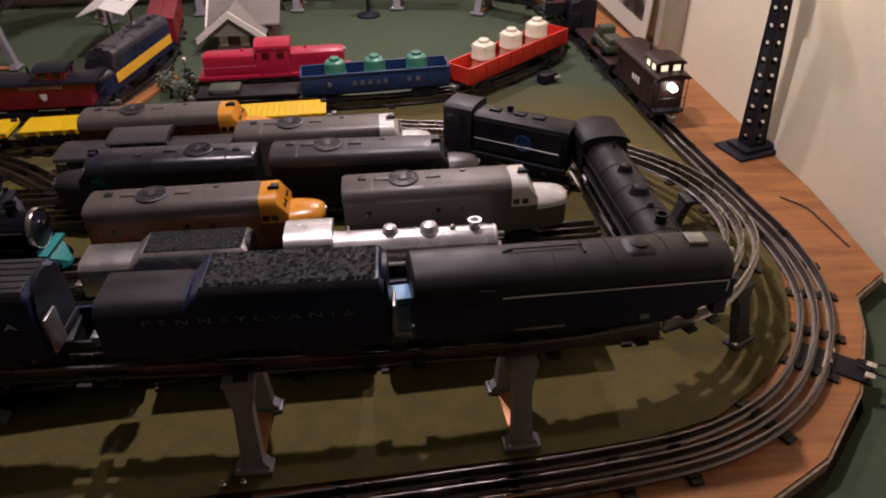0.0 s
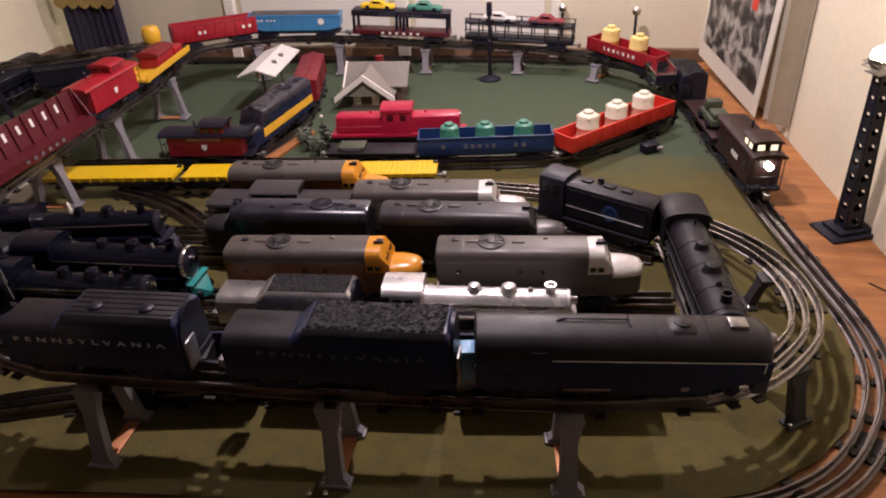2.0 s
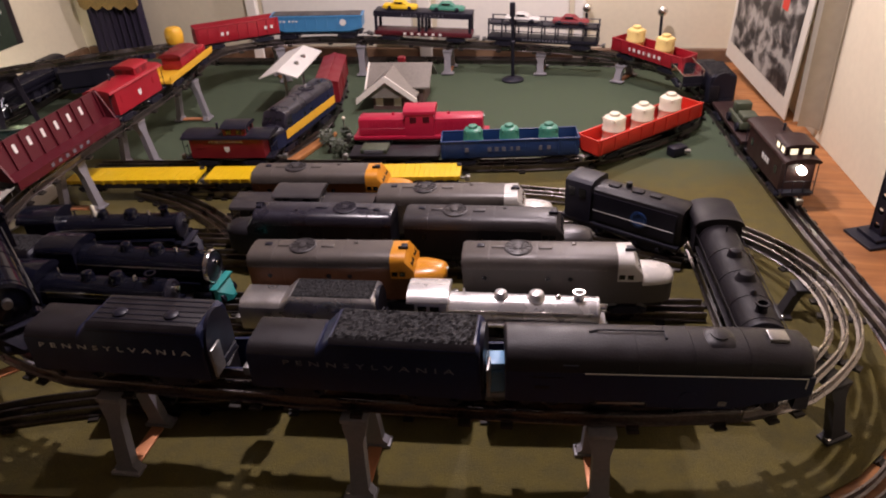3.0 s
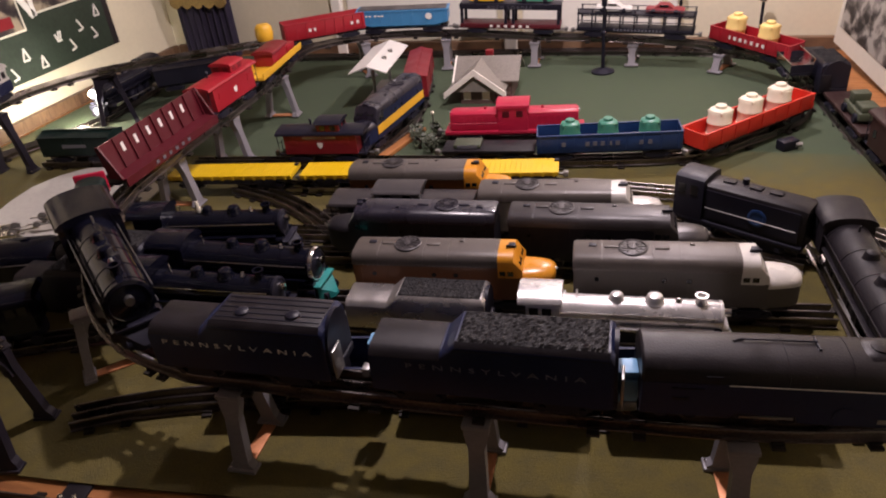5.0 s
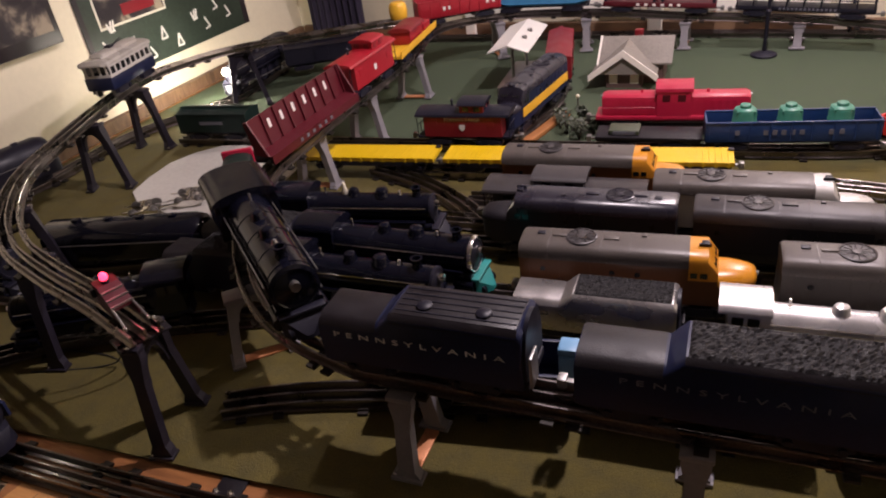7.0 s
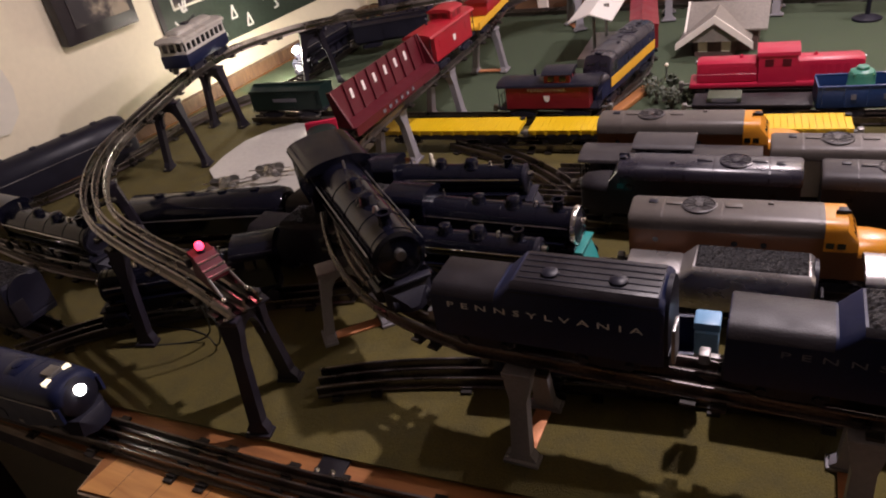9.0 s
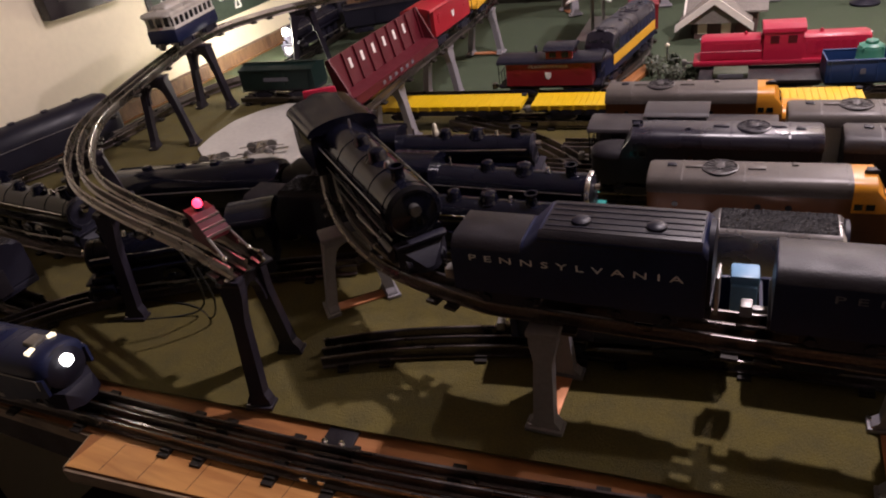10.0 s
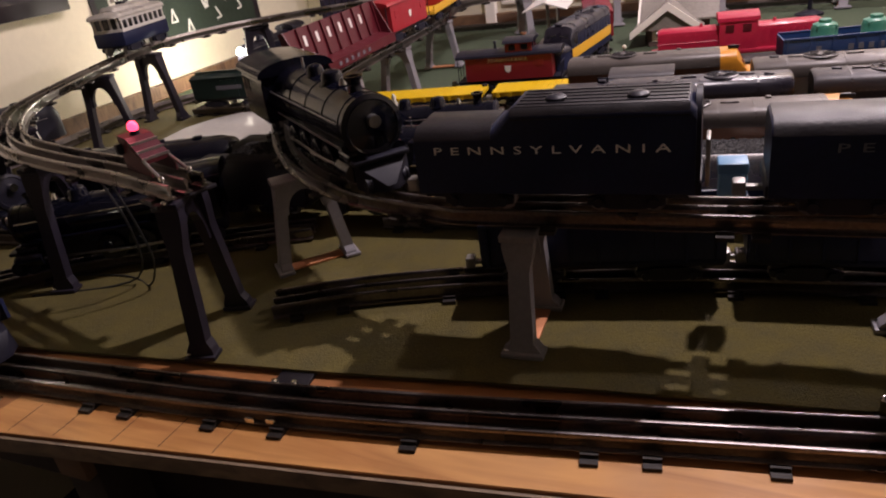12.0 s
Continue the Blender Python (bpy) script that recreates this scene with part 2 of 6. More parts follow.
def on_line(p0, p1, z, pitch=0.0):
    """The pose of a vehicle whose rear is at p0 and front at p1."""
    yaw = math.degrees(math.atan2(p1[1] - p0[1], p1[0] - p0[0]))
    return Matrix.Translation(((p0[0] + p1[0]) / 2, (p0[1] + p1[1]) / 2, z)) @ Euler((0, radians(-pitch), radians(yaw))).to_matrix().to_4x4()


def span(p0, p1):
    return math.hypot(p1[0] - p0[0], p1[1] - p0[1])


def lettering(text, size, mat, parent, m, spacing=1.0, name="lettering"):
    cu = bpy.data.curves.new(name, "FONT")
    cu.body, cu.size, cu.align_x, cu.extrude, cu.space_character = text, size, "CENTER", 0.0002, spacing
    cu.resolution_u = 2
    tmp = bpy.data.objects.new(name, cu)
    scene.collection.objects.link(tmp)
    bpy.context.view_layer.update()
    me = bpy.data.meshes.new_from_object(tmp.evaluated_get(bpy.context.evaluated_depsgraph_get()))
    bpy.data.objects.remove(tmp)
    me.materials.clear()
    me.materials.append(M[mat])
    ob = new(name, me)
    ob.parent, ob.matrix_basis = parent, m
    return ob


# side faces of a vehicle: -y is its right-hand side
RIGHT = Euler((radians(90), 0, 0)).to_matrix().to_4x4()


def side(x, y, z):
    return Matrix.Translation((x, y, z)) @ RIGHT


def bars(parent, xs, y, z, w, h, mat, slant=0.0):
    """Small upright marks standing for writing, on the right-hand side."""
    for x in xs:
        part("letter_bar", box(B(), x - w / 2, x + w / 2, y - 0.0004, y + 0.0004, z - h / 2, z + h / 2), mat, parent, smooth=None)


# ---- track ----
def smooth_path(pts, step=0.02):
    p = [Vector(q) for q in pts]
    p = [p[0] * 2 - p[1]] + p + [p[-1] * 2 - p[-2]]
    out = []
    for i in range(1, len(p) - 2):
        n = max(2, int((p[i + 1] - p[i]).length / step))
        for k in range(n):
            t = k / n
            out.append(0.5 * (2 * p[i] + (p[i + 1] - p[i - 1]) * t + (2 * p[i - 1] - 5 * p[i] + 4 * p[i + 1] - p[i + 2]) * t ** 2 + (3 * p[i] - p[i - 1] - 3 * p[i + 1] + p[i + 2]) * t ** 3))
    return out + [p[-2]]

def picture(name, dark, mid, pale, scale):
    """A printed photograph: uneven dark shapes, mid greys and pale smoke."""
    m = material(name, mid, 0.45, grain=0.1, size=20)
    n, l = m.node_tree.nodes, m.node_tree.links
    p = n["Principled BSDF"]
    co, t, r = n.new("ShaderNodeTexCoord"), n.new("ShaderNodeTexNoise"), n.new("ShaderNodeValToRGB")
    t.inputs["Scale"].default_value, t.inputs["Detail"].default_value, t.inputs["Distortion"].default_value = scale, 12, 0.35
    l.new(co.outputs["Object"], t.inputs["Vector"])
    e = r.color_ramp.elements
    e[0].position, e[1].position = 0.42, 0.60
    e[0].color, e[1].color = (*dark, 1), (*pale, 1)
    k = e.new(0.50)
    k.color = (*mid, 1)
    l.new(t.outputs["Fac"], r.inputs[0])
    l.new(r.outputs[0], p.inputs["Base Color"])
    return m


M["photo"] = picture("grey_print", (0.018, 0.016, 0.016), (0.12, 0.11, 0.10), (0.36, 0.34, 0.30), 24.0)
M["darkphoto"] = picture("dark_print", (0.012, 0.008, 0.012), (0.045, 0.035, 0.033), (0.30, 0.25, 0.18), 16.0)


def two_tone(m, other):
    """A mat whose colour drifts to another green across a ragged, faded zone."""
    n, l = m.node_tree.nodes, m.node_tree.links
    p = n["Principled BSDF"]
    src = p.inputs["Base Color"].links[0].from_socket
    co, sep, noise = n.new("ShaderNodeTexCoord"), n.new("ShaderNodeSeparateXYZ"), n.new("ShaderNodeTexNoise")
    l.new(co.outputs["Object"], sep.inputs[0])
    l.new(co.outputs["Object"], noise.inputs["Vector"])
    noise.inputs["Scale"].default_value, noise.inputs["Detail"].default_value = 7, 6
    lean, add, rng, mix = n.new("ShaderNodeMath"), n.new("ShaderNodeMath"), n.new("ShaderNodeMapRange"), n.new("ShaderNodeMixRGB")
    lean.operation = add.operation = "MULTIPLY_ADD"
    lean.inputs[1].default_value = -0.02
    add.inputs[1].default_value = 0.22
    l.new(sep.outputs["X"], lean.inputs[0])
    l.new(sep.outputs["Y"], lean.inputs[2])
    l.new(noise.outputs["Fac"], add.inputs[0])
    l.new(lean.outputs[0], add.inputs[2])
    rng.inputs["From Min"].default_value, rng.inputs["From Max"].default_value = 1.33, 1.50
    l.new(add.outputs[0], rng.inputs["Value"])
    l.new(rng.outputs[0], mix.inputs["Fac"])
    l.new(src, mix.inputs["Color1"])
    mix.inputs["Color2"].default_value = (*other, 1)
    l.new(mix.outputs[0], p.inputs["Base Color"])


two_tone(M["olive"], (0.050, 0.071, 0.038))

RAIL = [(-0.0040, -0.0125), (0.0040, -0.0125), (0.0040, -0.0115), (0.0009, -0.0105), (0.0008, -0.0055), (0.0016, -0.0040), (0.0018, -0.0022), (0.0012, -0.0004),
        (0, 0), (-0.0012, -0.0004), (-0.0018, -0.0022), (-0.0016, -0.0040), (-0.0008, -0.0055), (-0.0009, -0.0105), (-0.0040, -0.0115)]
_tie = [None]


def tie_mesh():
    if _tie[0] is None:
        bm = B()
        box(bm, -0.0060, 0.0060, -0.0270, 0.0270, -0.0155, -0.0125)
        for y in (-0.0159, 0, 0.0159):
            for s in (-1, 1):
                box(bm, -0.006, 0.006, y + s * 0.0052 - 0.0008, y + s * 0.0052 + 0.0008, -0.0126, -0.0100)
        _tie[0] = mesh_of(bm, "tie", "tie")
    return _tie[0]


def track(label, pts, mat="rail", ties=(0.032, 0.109, 0.109), group="tracks on the layout", wide=1.0):
    """Three tubular rails along a path of rail-top points; ties cycles through the gaps between them, close pairs at the section joints."""
    path = smooth_path(pts)
    th = thing("toy_track", label, "track", group)
    th.location = path[0]
    base = path[0]
    tang = [(path[min(i + 1, len(path) - 1)] - path[max(i - 1, 0)]).normalized() for i in range(len(path))]
    for off in (-0.0159, 0.0, 0.0159):
        bm = B()
        rings = []
        for p, t in zip(path, tang):
            nrm = Vector((-t.y, t.x, 0)).normalized()
            rings.append([bm.verts.new(p - base + nrm * (off + a) + Vector((0, 0, b))) for a, b in RAIL])
        for r0, r1 in zip(rings, rings[1:]):
            for k in range(len(RAIL)):
                bm.faces.new((r0[k], r0[(k + 1) % len(RAIL)], r1[(k + 1) % len(RAIL)], r1[k]))
        bm.faces.new(rings[0][::-1])
        bm.faces.new(rings[-1])
        part("rail", bm, mat, th, smooth=40)
    gone, nxt, count = 0.0, 0.02, 0
    for i in range(1, len(path)):
        gone += (path[i] - path[i - 1]).length
        if gone >= nxt:
            nxt += ties[count % len(ties)]
            count += 1
            t = tang[i]
            ob = new("tie", tie_mesh())
            ob.parent = th
            ob.matrix_basis = Matrix.Translation(path[i] - base) @ Euler((0, -math.asin(max(-1, min(1, t.z))), math.atan2(t.y, t.x))).to_matrix().to_4x4() @ Matrix.Diagonal((1, wide, 1, 1))
    return th


# ---- running gear ----
_gear = {}


def wheel_mesh(r, mat, wide=0.006):
    key = (r, mat, wide)
    if key not in _gear:
        bm = B()
        cyl(bm, (0, -wide / 2, 0), (0, wide / 2 * 0.6, 0), r * 0.93, seg=18)
        cyl(bm, (0, wide / 2 * 0.6, 0), (0, wide / 2, 0), r * 1.05, seg=18)
        cyl(bm, (0, -wide / 2 - 0.0012, 0), (0, -wide / 2, 0), r * 0.45, r * 0.6, seg=12)
        _gear[key] = mesh_of(bm, "wheel", mat, 35)
    return _gear[key]


def truck_mesh(mat):
    if ("truck", mat) not in _gear:
        bm = B()
        for s in (-1, 1):
            loft(bm, [(-0.027, [(s * 0.0225, 0.007), (s * 0.0255, 0.007), (s * 0.0255, 0.012), (s * 0.0225, 0.012)]),
                      (-0.010, [(s * 0.0225, 0.004), (s * 0.0265, 0.004), (s * 0.0265, 0.016), (s * 0.0225, 0.016)]),
                      (0.010, [(s * 0.0225, 0.004), (s * 0.0265, 0.004), (s * 0.0265, 0.016), (s * 0.0225, 0.016)]),
                      (0.027, [(s * 0.0225, 0.007), (s * 0.0255, 0.007), (s * 0.0255, 0.012), (s * 0.0225, 0.012)])])
            for x in (-0.019, 0.019):
                cyl(bm, (x, s * 0.025, 0.009), (x, s * 0.0285, 0.009), 0.0038, seg=10)
        box(bm, -0.008, 0.008, -0.023, 0.023, 0.010, 0.017)
        box(bm, -0.028, 0.028, -0.004, 0.004, 0.012, 0.015)
        _gear[("truck", mat)] = mesh_of(bm, "truck", mat)
    return _gear[("truck", mat)]


def trucks(parent, xs, mat="black"):
    for x in xs:
        t = new("truck", truck_mesh(mat))
        t.parent, t.location = parent, (x, 0, 0)
        for dx in (-0.019, 0.019):
            for s in (-1, 1):
                w = new("wheel", wheel_mesh(0.0088, "steel", 0.005))
                w.parent, w.location = t, (dx, s * 0.018, 0.0088)
                if s > 0:
                    w.rotation_euler = (0, 0, math.pi)


def coupler(parent, x, way, mat="steel"):
    bm = B()
    box(bm, min(x, x + way * 0.014), max(x, x + way * 0.014), -0.003, 0.003, 0.011, 0.015, 0.0008)
    box(bm, min(x + way * 0.012, x + way * 0.021), max(x + way * 0.012, x + way * 0.021), -0.0065, 0.0055, 0.008, 0.019, 0.0018)
    return part("coupler", bm, mat, parent)


# ---- diesels ----
def cab_diesel(label, m, length, roof, sidec, cabc, nosec, group="diesel locomotives on the sidings", band=None):
    """A streamlined diesel with a rounded nose, stepped windscreen, roof fan and hatches."""
    th = thing("diesel_locomotive", label, "toy locomotive", group, m=m)
    h = length / 2
    w, zt = 0.056, 0.092
    xc, xw = h - 0.076, h - 0.043
    sec = crowned(w, 0.022, zt, 0.0175, 10, 3.3)
    body = [(p[0], min(p[1], 0.074)) for p in sec]
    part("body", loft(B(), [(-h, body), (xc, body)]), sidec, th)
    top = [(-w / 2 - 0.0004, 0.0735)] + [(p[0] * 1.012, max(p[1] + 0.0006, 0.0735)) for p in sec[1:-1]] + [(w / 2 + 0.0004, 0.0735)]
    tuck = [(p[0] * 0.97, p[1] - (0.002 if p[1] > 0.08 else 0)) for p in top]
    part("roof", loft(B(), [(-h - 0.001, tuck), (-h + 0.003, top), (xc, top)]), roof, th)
    high = [(y * 1.006, max(z, 0.0575)) for y, z in sec]
    part("cab", loft(B(), [(xc, high), (xw - 0.012, high), (xw, [(y * 0.97, min(z, 0.0680 if abs(y) > 0.02 else 0.0695)) for y, z in high])]), cabc, th)
    low = [(-w / 2, 0.022), (-w / 2, 0.0580), (w / 2, 0.0580), (w / 2, 0.022)]
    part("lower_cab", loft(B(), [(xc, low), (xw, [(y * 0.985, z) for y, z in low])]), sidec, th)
    for x in (-h + 0.036, -h + 0.100, -h + 0.135, xc - 0.004):
        rim = [(y * 1.006, z + 0.0005) for y, z in top]
        part("roof_seam", loft(B(), [(x - 0.0008, rim), (x + 0.0008, rim)]), roof, th, smooth=None)
    for s in (-1, 1):
        rivets = B()
        for k in range(26):
            x = -h + 0.008 + k * (length - 0.092) / 26
            box(rivets, x - 0.0009, x + 0.0009, s * (w / 2 + 0.0002) - 0.0009, s * (w / 2 + 0.0002) + 0.0009, 0.0735, 0.0752)
        part("rivet_strip", rivets, roof, th, smooth=None)
    nose = []
    jaw = []
    for f, sy, zt2 in ((0, 0.98, 0.0655), (0.3, 0.93, 0.0662), (0.6, 0.84, 0.0655), (0.80, 0.74, 0.0640), (0.92, 0.61, 0.0620), (0.98, 0.47, 0.0595), (1.0, 0.32, 0.0570)):
        x = xw + f * (h - xw)
        nose.append((x, crowned(w * sy, 0.051, zt2, min(0.013, zt2 - 0.0525), 10, 2.3)))
        k = 0.985 * sy * w / 2
        jaw.append((x - 0.0008, [(-k, 0.022 + 0.008 * max(0, f - 0.8)), (-k, 0.0515), (k, 0.0515), (k, 0.022 + 0.008 * max(0, f - 0.8))]))
    part("nose", loft(B(), nose), nosec, th, smooth=50)
    part("lower_nose", loft(B(), jaw), sidec, th, smooth=40)
    for s in (-1, 1):
        bm = B()
        loft(bm, [(xw - 0.0105, [(s * 0.004, 0.0855), (s * 0.018, 0.084), (s * 0.018, 0.0853), (s * 0.004, 0.0868)]),
                  (xw - 0.0022, [(s * 0.004, 0.0700), (s * 0.020, 0.0690), (s * 0.020, 0.0738), (s * 0.004, 0.0748)])])
        part("windscreen", bm, "glass", th, smooth=None)
        for x in (xc + 0.006, xc + 0.017):
            part("window", box(B(), x - 0.0040, x + 0.0040, s * w / 2 - 0.0006, s * w / 2 + 0.0006, 0.061, 0.068), "glass", th)
        for x in (-h + 0.03, -h + 0.115, -h + 0.145):
            part("porthole", cyl(B(), (x, s * (w / 2 - 0.001), 0.060), (x, s * (w / 2 + 0.0006), 0.060), 0.0035, seg=12), "glass", th)
        bm = B()
        box(bm, -h + 0.004, xc - 0.002, s * w / 2 - 0.0004, s * w / 2 + 0.0005, 0.0315, 0.0325)
        for k in range(9):
            x = -h + 0.012 + k * 0.019
            box(bm, x - 0.0004, x + 0.0004, s * w / 2 - 0.0004, s * w / 2 + 0.0005, 0.033, 0.070)
        part("panel_line", bm, sidec, th, smooth=None)
    if band:
        for s in (-1, 1):
            part("side_band", box(B(), -h + 0.001, h - 0.045, s * (w / 2 + 0.0003) - 0.0005, s * (w / 2 + 0.0003) + 0.0005, 0.034, 0.052), band, th)
    bm = B()
    lathe(bm, [(0.0195, 0), (0.0195, 0.0035), (0.0175, 0.0042), (0.0165, 0.0030), (0.006, 0.0028), (0.005, 0.0045), (0.001, 0.005)], (-h + 0.075, 0, zt - 0.002), 28)
    dull = "darkgrey" if roof == "grey" else roof
    fan = part("roof_fan", bm, dull, th)
    for k in range(6):
        c, s = 0.017 * math.cos(math.pi * k / 6), 0.017 * math.sin(math.pi * k / 6)
        part("fan_blade", cyl(B(), (-h + 0.075 - c, -s, zt + 0.0022), (-h + 0.075 + c, s, zt + 0.0022), 0.0006, seg=5), dull, fan)
    for x, y, sx, sy in ((-h + 0.024, 0.004, 0.005, 0.004), (-h + 0.048, 0.0, 0.009, 0.0025), (-h + 0.112, 0.0, 0.009, 0.004), (-h + 0.150, 0.01, 0.003, 0.003)):
        part("roof_hatch", box(B(), x - sx, x + sx, y - sy, y + sy, zt - 0.003, zt + 0.0022, 0.0006), roof if x > -h + 0.03 else "black", th)
    part("horn", box(box(B(), xc + 0.013, xc + 0.022, -0.005, 0.005, zt - 0.001, zt + 0.003, 0.0006), xc + 0.010, xc + 0.024, -0.0065, -0.0045, zt, zt + 0.0045, 0.0005), "black", th)
    part("headlight", cyl(B(), (h - 0.006, 0, 0.057), (h + 0.0010, 0, 0.0555), 0.004, seg=14), "steel", th)
    part("underframe", box(B(), -h + 0.006, h - 0.014, -0.020, 0.020, 0.014, 0.0215), "black", th)
    part("fuel_tank", box(B(), -0.030, 0.030, -0.021, 0.021, 0.006, 0.016, 0.003), "black", th)
    trucks(th, (-h + 0.052, h - 0.060))
    coupler(th, -h + 0.002, -1)
    return th


def hood_switcher(label, m, length, bodyc, cabc):
    """A low-hood diesel with a cab in the middle."""
    th = thing("switcher_locomotive", label, "toy locomotive", m=m)
    h = length / 2
    for s in (-1, 1):
        sec = crowned(0.042, 0.022, 0.062, 0.009, 8, 3)
        x0, x1 = sorted((s * 0.030, s * (h - 0.012)))
        sm = [(y * 0.93, z - (0.003 if z > 0.05 else 0)) for y, z in sec]
        ends = [(x0, sec), (x1 - 0.006, sec), (x1, sm)] if s > 0 else [(x0, sm), (x0 + 0.006, sec), (x1, sec)]
        hood = part("hood", loft(B(), ends), bodyc, th)
        for k in range(6):
            x = s * (0.042 + k * 0.013)
            part("louvre", box(B(), x - 0.004, x + 0.004, -0.0216, -0.0206, 0.030, 0.052), bodyc, hood)
        part("headlight", cyl(B(), (s * (h - 0.013), 0, 0.055), (s * (h - 0.009), 0, 0.055), 0.004, seg=12), "steel", th)
        part("bell", cyl(B(), (s * 0.06, 0, 0.061), (s * 0.06, 0, 0.067), 0.004, 0.002, seg=10), bodyc, th)
    cab = part("cab", loft(B(), [(-0.031, crowned(0.054, 0.022, 0.082, 0.012, 8, 2.6)), (0.031, crowned(0.054, 0.022, 0.082, 0.012, 8, 2.6))]), cabc, th)
    part("cab_roof", loft(B(), [(-0.034, [(y * 1.05, max(z + 0.001, 0.069)) for y, z in crowned(0.054, 0.069, 0.082, 0.012, 8, 2.6)]), (0.034, [(y * 1.05, max(z + 0.001, 0.069)) for y, z in crowned(0.054, 0.069, 0.082, 0.012, 8, 2.6)])]), cabc, th)
    for s in (-1, 1):
        for x in (-0.014, 0.014):
            part("window", box(B(), x - 0.007, x + 0.007, s * 0.027 - 0.0006, s * 0.027 + 0.0006, 0.052, 0.065), "glass" if cabc != "rose" else "maroon", cab)
        part("handrail", cyl(B(), (-h + 0.01, s * 0.027, 0.040), (-0.034, s * 0.027, 0.040), 0.0008, seg=6), bodyc, th)
    part("deck", box(B(), -h, h, -0.028, 0.028, 0.014, 0.0225, 0.002), bodyc, th)
    trucks(th, (-h + 0.055, h - 0.055))
    coupler(th, -h, -1), coupler(th, h, 1)
    return th


def road_switcher(label, m, length):
    """A dark hood diesel with an end cab and a round badge on its side."""
    th = thing("road_switcher", label, "toy locomotive", m=m)
    h = length / 2
    hood = crowned(0.046, 0.024, 0.084, 0.010, 8, 3)
    part("hood", loft(B(), [(-h + 0.055, hood), (h - 0.006, hood), (h, [(y * 0.9, z - (0.003 if z > 0.06 else 0)) for y, z in hood])]), "navytop", th)
    cabs = crowned(0.056, 0.022, 0.092, 0.010, 8, 3)
    part("cab", loft(B(), [(-h + 0.008, cabs), (-h + 0.055, cabs)]), "black", th)
    part("side_sheet", box(B(), -h + 0.056, h - 0.008, -0.0245, -0.0225, 0.024, 0.074), "black", th)
    part("badge", lathe(B(), [(0.014, 0), (0.014, 0.001), (0.010, 0.0014), (0.009, 0.0006), (0.001, 0.0006)], (0, 0, 0)), "blue", th, "faded round blue badge").matrix_basis = side(0.035, -0.0247, 0.050)
    for x in (-h + 0.020, -h + 0.040):
        part("window", box(B(), x - 0.006, x + 0.006, -0.0288, -0.0278, 0.062, 0.078), "glass", th)
    for x in (-0.02, 0.02, 0.05):
        part("roof_hatch", box(B(), x - 0.009, x + 0.009, -0.006, 0.006, 0.083, 0.0868, 0.001), "gun", th)
    part("exhaust", cyl(B(), (0.0, 0.008, 0.083), (0.0, 0.008, 0.092), 0.005, seg=12), "black", th)
    part("deck", box(B(), -h, h, -0.028, 0.028, 0.015, 0.0225, 0.001), "black", th)
    for s in (-1, 1):
        part("handrail", cyl(B(), (-h + 0.06, s * 0.0275, 0.046), (h - 0.01, s * 0.0275, 0.046), 0.0008, seg=6), "steel", th)
    trucks(th, (-h + 0.05, h - 0.05))
    coupler(th, h, 1)
    return th


